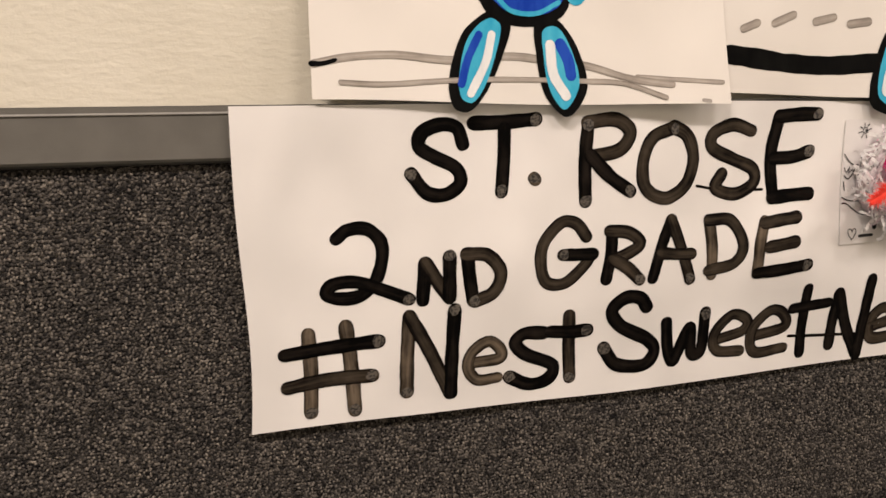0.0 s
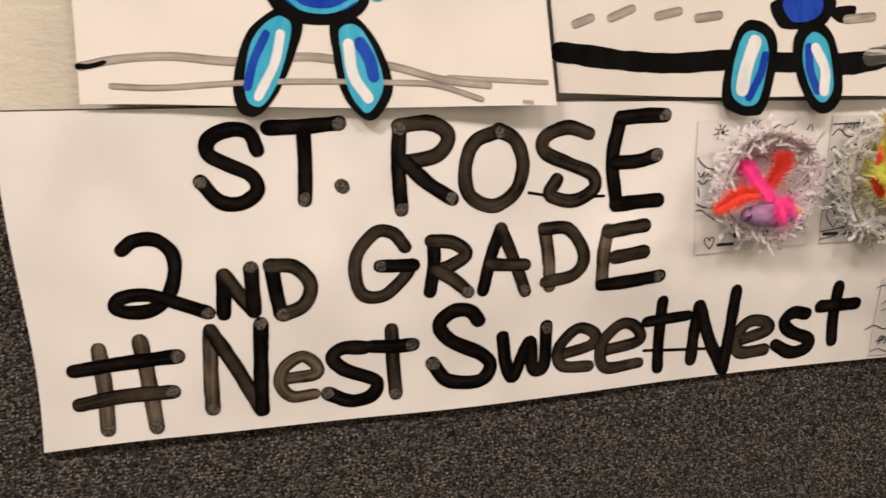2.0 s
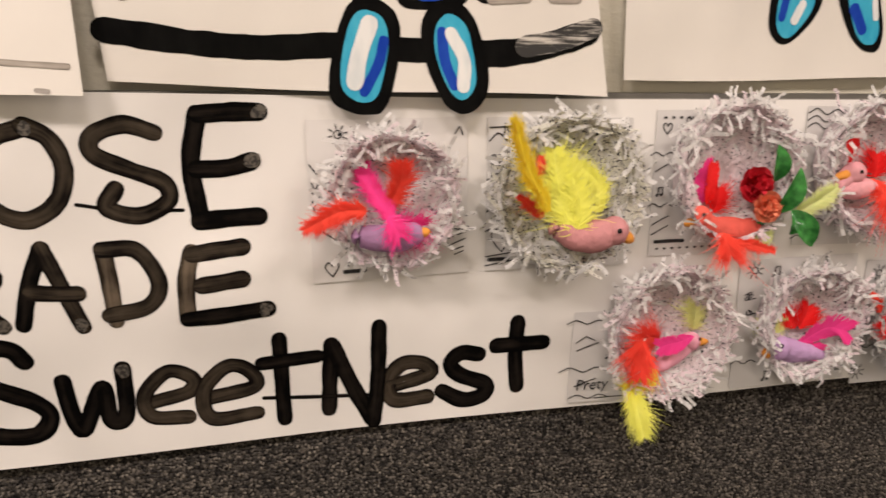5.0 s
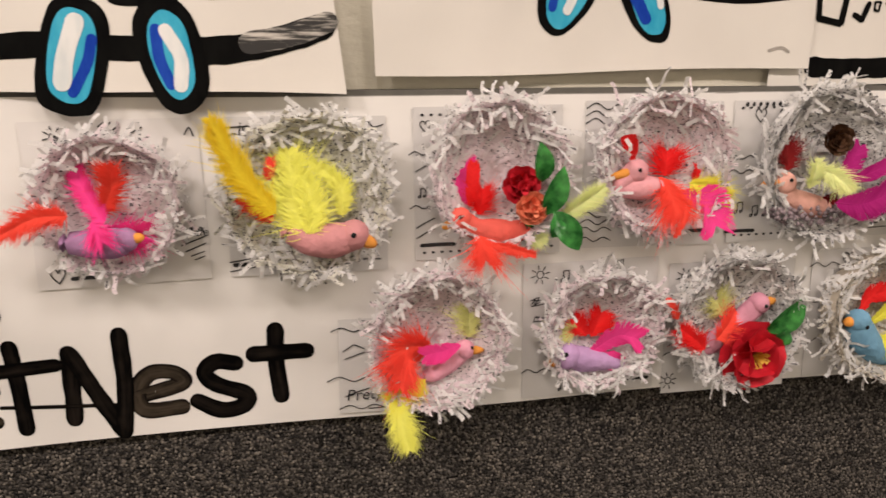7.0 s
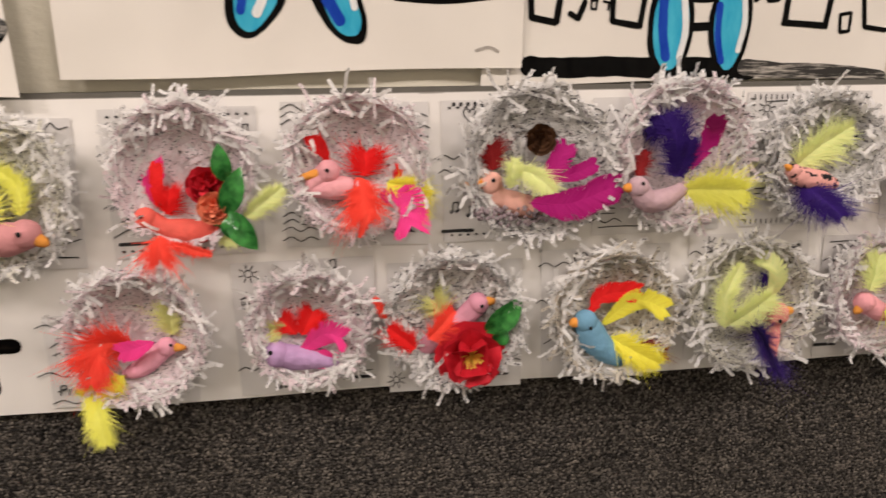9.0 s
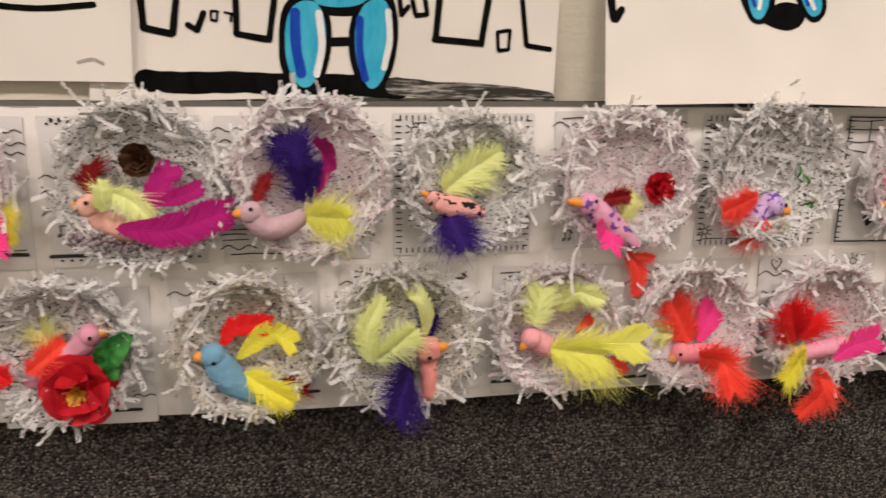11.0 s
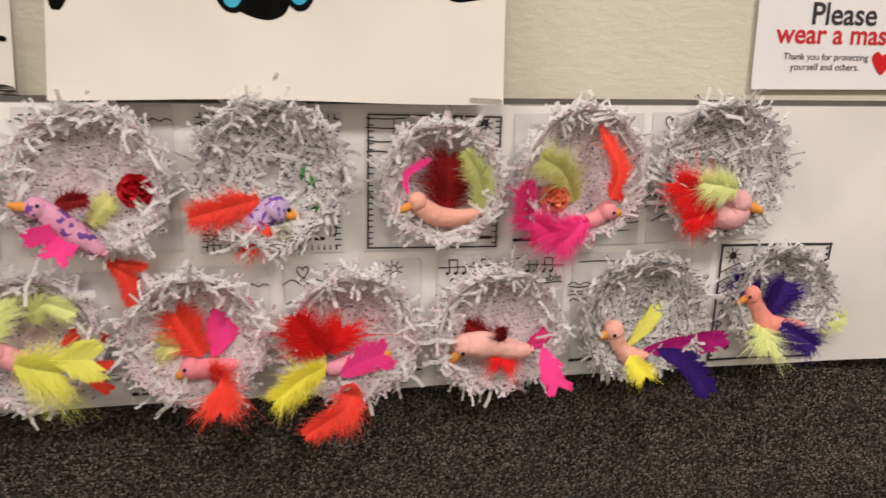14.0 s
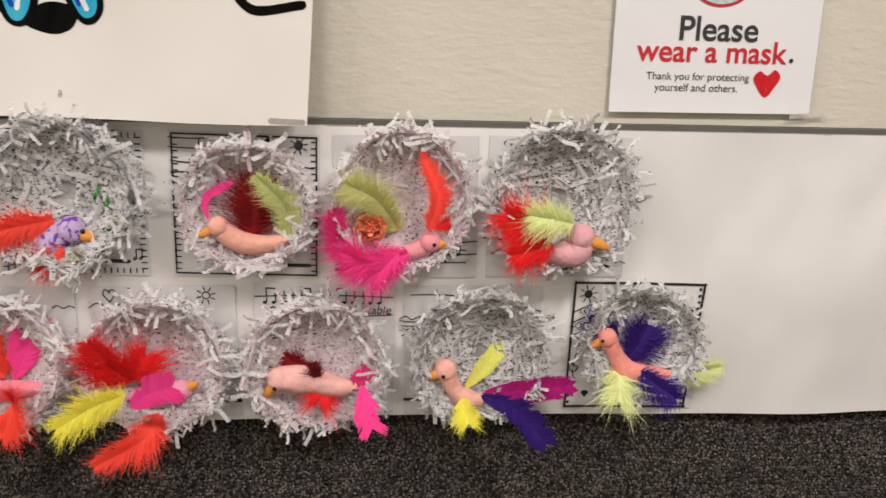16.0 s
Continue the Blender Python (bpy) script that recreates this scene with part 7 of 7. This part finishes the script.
feather("hot pink", [(1.339, -0.032, 0.952), (1.351, -0.030, 0.980), (1.366, -0.028, 1.010)], 0.0359, 0.40, seed=93)
feather("coral red", [(1.334, -0.032, 0.935), (1.352, -0.064, 0.939), (1.353, -0.088, 0.918)], 0.0425, 0.80, seed=94)
feather("olive green", [(1.310, -0.032, 0.964), (1.297, -0.032, 0.966), (1.284, -0.028, 0.969)], 0.0263, 0.92, seed=95)
feather("red", [(1.458, -0.037, 0.950), (1.443, -0.050, 0.971), (1.428, -0.061, 1.001)], 0.0404, 0.80, seed=96)
feather("red", [(1.463, -0.039, 0.952), (1.468, -0.041, 0.966), (1.474, -0.039, 0.979)], 0.0399, 0.95, seed=97)
feather("yellow", [(1.458, -0.055, 0.945), (1.433, -0.077, 0.941), (1.407, -0.094, 0.928)], 0.0299, 0.80, seed=98)
feather("hot pink", [(1.471, -0.081, 0.943), (1.491, -0.084, 0.958), (1.513, -0.088, 0.967)], 0.0336, 0.50, seed=99)
feather("coral red", [(1.485, -0.045, 0.921), (1.475, -0.067, 0.902), (1.435, -0.085, 0.883)], 0.0307, 0.70, seed=100)
feather("dark red", [(1.643, -0.032, 0.955), (1.627, -0.032, 0.965), (1.610, -0.028, 0.976)], 0.0187, 0.90, seed=101)
feather("dark red", [(1.647, -0.044, 0.957), (1.645, -0.051, 0.967), (1.644, -0.055, 0.978)], 0.0156, 0.90, seed=102)
feather("red", [(1.654, -0.032, 0.948), (1.651, -0.040, 0.940), (1.648, -0.044, 0.933)], 0.0276, 0.95, seed=103)
feather("hot pink", [(1.676, -0.032, 0.940), (1.687, -0.038, 0.952), (1.698, -0.041, 0.964)], 0.0187, 0.50, seed=104)
feather("hot pink", [(1.691, -0.052, 0.952), (1.697, -0.066, 0.934), (1.703, -0.075, 0.917)], 0.0294, 0.30, seed=105)
feather("lemon lime", [(1.800, -0.032, 0.939), (1.821, -0.032, 0.965), (1.841, -0.028, 0.991)], 0.0192, 0.45, seed=106)
feather("yellow", [(1.794, -0.052, 0.937), (1.797, -0.069, 0.930), (1.799, -0.082, 0.924)], 0.0273, 0.60, seed=107)
feather("magenta", [(1.819, -0.033, 0.934), (1.859, -0.042, 0.940), (1.910, -0.050, 0.950)], 0.0264, 0.35, seed=108)
feather("purple", [(1.810, -0.084, 0.955), (1.850, -0.080, 0.935), (1.880, -0.076, 0.898)], 0.0269, 0.45, seed=109)
feather("purple", [(1.962, -0.032, 0.999), (1.947, -0.032, 1.006), (1.932, -0.028, 1.012)], 0.0238, 0.90, seed=110)
feather("purple", [(1.972, -0.037, 0.972), (1.984, -0.035, 0.991), (1.996, -0.028, 1.011)], 0.0423, 0.85, seed=111)
feather("lime green", [(1.964, -0.033, 0.962), (1.961, -0.051, 0.950), (1.957, -0.064, 0.939)], 0.0345, 0.90, seed=112)
feather("lime green", [(2.023, -0.032, 0.952), (2.050, -0.034, 0.957), (2.078, -0.032, 0.962)], 0.0234, 0.70, seed=113)
feather("purple", [(1.983, -0.040, 0.961), (2.000, -0.054, 0.951), (2.017, -0.063, 0.941)], 0.0263, 0.90, seed=114)
rose(0.435, 1.130, 0.0190, "red", "deep red silk rose tucked into the nest", y=-0.040, seed=1)
rose(0.443, 1.109, 0.0164, "peach", "small peach silk rose tucked into the nest", y=-0.050, seed=2)
leaf(0.455, 1.132, 0.451, 1.170, 0.0195, y=-0.046)
leaf(0.454, 1.102, 0.471, 1.148, 0.0225, y=-0.056)
leaf(0.459, 1.108, 0.483, 1.071, 0.0238, y=-0.068)
leaf(0.463, 1.104, 0.456, 1.084, 0.0164, y=-0.068)
leaf(0.459, 1.095, 0.434, 1.094, 0.0100, y=-0.036)
leaf(0.456, 1.107, 0.442, 1.124, 0.0090, y=-0.030)
wood_rose(0.761, 1.165, 0.0179, y=-0.044)
pellets(0.737, 1.088, 0.0425, 0.0100, y=-0.045)
rose(1.279, 1.129, 0.0178, "red", "deep red silk rosebud lying in the nest", y=-0.032, seed=3)
rose(1.418, 1.083, 0.0110, "white", "small white silk blossom on a green twig", y=-0.042, seed=7)
rose(1.455, 1.115, 0.0069, "white", "tiny white silk blossom on a green twig", y=-0.040, seed=6)
leaf(1.445, 1.107, 1.457, 1.110, 0.0073, y=-0.036)
leaf(1.441, 1.152, 1.436, 1.136, 0.0041, y=-0.030)
leaf(1.446, 1.142, 1.451, 1.128, 0.0041, y=-0.030)
leaf(1.394, 1.071, 1.410, 1.080, 0.0055, y=-0.036)
rose(1.700, 1.116, 0.0170, "peach", "small peach ribbon rose in the nest", y=-0.041, seed=4)
rose(0.689, 0.942, 0.0378, "red", "large open red silk camellia with yellow stamens", y=-0.041, seed=5, open_flower=True)
leaf(0.705, 0.965, 0.744, 1.002, 0.0275, y=-0.044)
leaf(0.713, 0.955, 0.729, 0.968, 0.0178, y=-0.044)

# ---- the printed sign ----
SX0, SX1, SZ = 1.943, 2.157, 1.2305
def sign_y(x, z):
    return 0.0005 - 0.0012 * max(0.0, 1 - (z - SZ) / 0.02) ** 2


sign = thing("wall_sign", "laminated white printed sign taped to the cream wall", "sign", (SX0, 0, SZ))
fixed("sheet", sheet_mesh("sheet", SX0, SX1, SZ, SZ + 0.265, sign_y, M_SIGN, 24, 24, lambda x, z, u, w: (x, z + 0.0013 * u)), sign, "glossy laminated paper")
words("Please", 2.0506, 1.3035, 0.0826, sign, M_SIGNBLACK, -0.0002, 0.0005)
words("wear a mask", 2.046, 1.2823, 0.1595, sign, M_SIGNRED, -0.0002, 0.0005)
words(".", 2.1305, 1.2840, 0.0050, sign, M_SIGNBLACK, -0.0002, 0.0005)
words("Thank you for protecting", 2.0336, 1.2641, 0.1084, sign, M_SIGNBLACK, -0.0002, 0.0000)
words("yourself and others.", 2.0332, 1.2528, 0.0878, sign, M_SIGNBLACK, -0.0002, 0.0000)
TAPE = sheet_mesh("tape", 2.136, 2.177, 1.2265, 1.2315, lambda x, z: -0.0007, M_TAPE, 4, 2, lambda x, z, u, w: (x, z + 0.004 * u))
fixed("tape", TAPE, sign, "strip of clear sticky tape")
HX, HZ, HS = 2.1068, 1.2624, 0.0142
fixed("printed_heart", blob_mesh([(HX, HZ - HS), (HX - 0.62 * HS, HZ - 0.38 * HS), (HX - HS, HZ + 0.35 * HS), (HX - 0.55 * HS, HZ + 0.85 * HS), (HX, HZ + 0.55 * HS), (HX + 0.55 * HS, HZ + 0.95 * HS), (HX + HS, HZ + 0.45 * HS), (HX + 0.6 * HS, HZ - 0.35 * HS)], sign_y, M_HEART, 0.0008, 0.0), sign, "red printed heart")
fixed("printed_ring", blob_mesh(disc_points(2.0498, 1.3768, 0.0409, 0.0409, 0, 16), sign_y, M_SIGNRED, 0.0006, 0.0), sign, "red printed ring")
fixed("printed_disc", blob_mesh(disc_points(2.0498, 1.3768, 0.0381, 0.0381, 0, 16), sign_y, M_SKYGREY, 0.0011, 0.0), sign, "pale blue-grey printed disc")
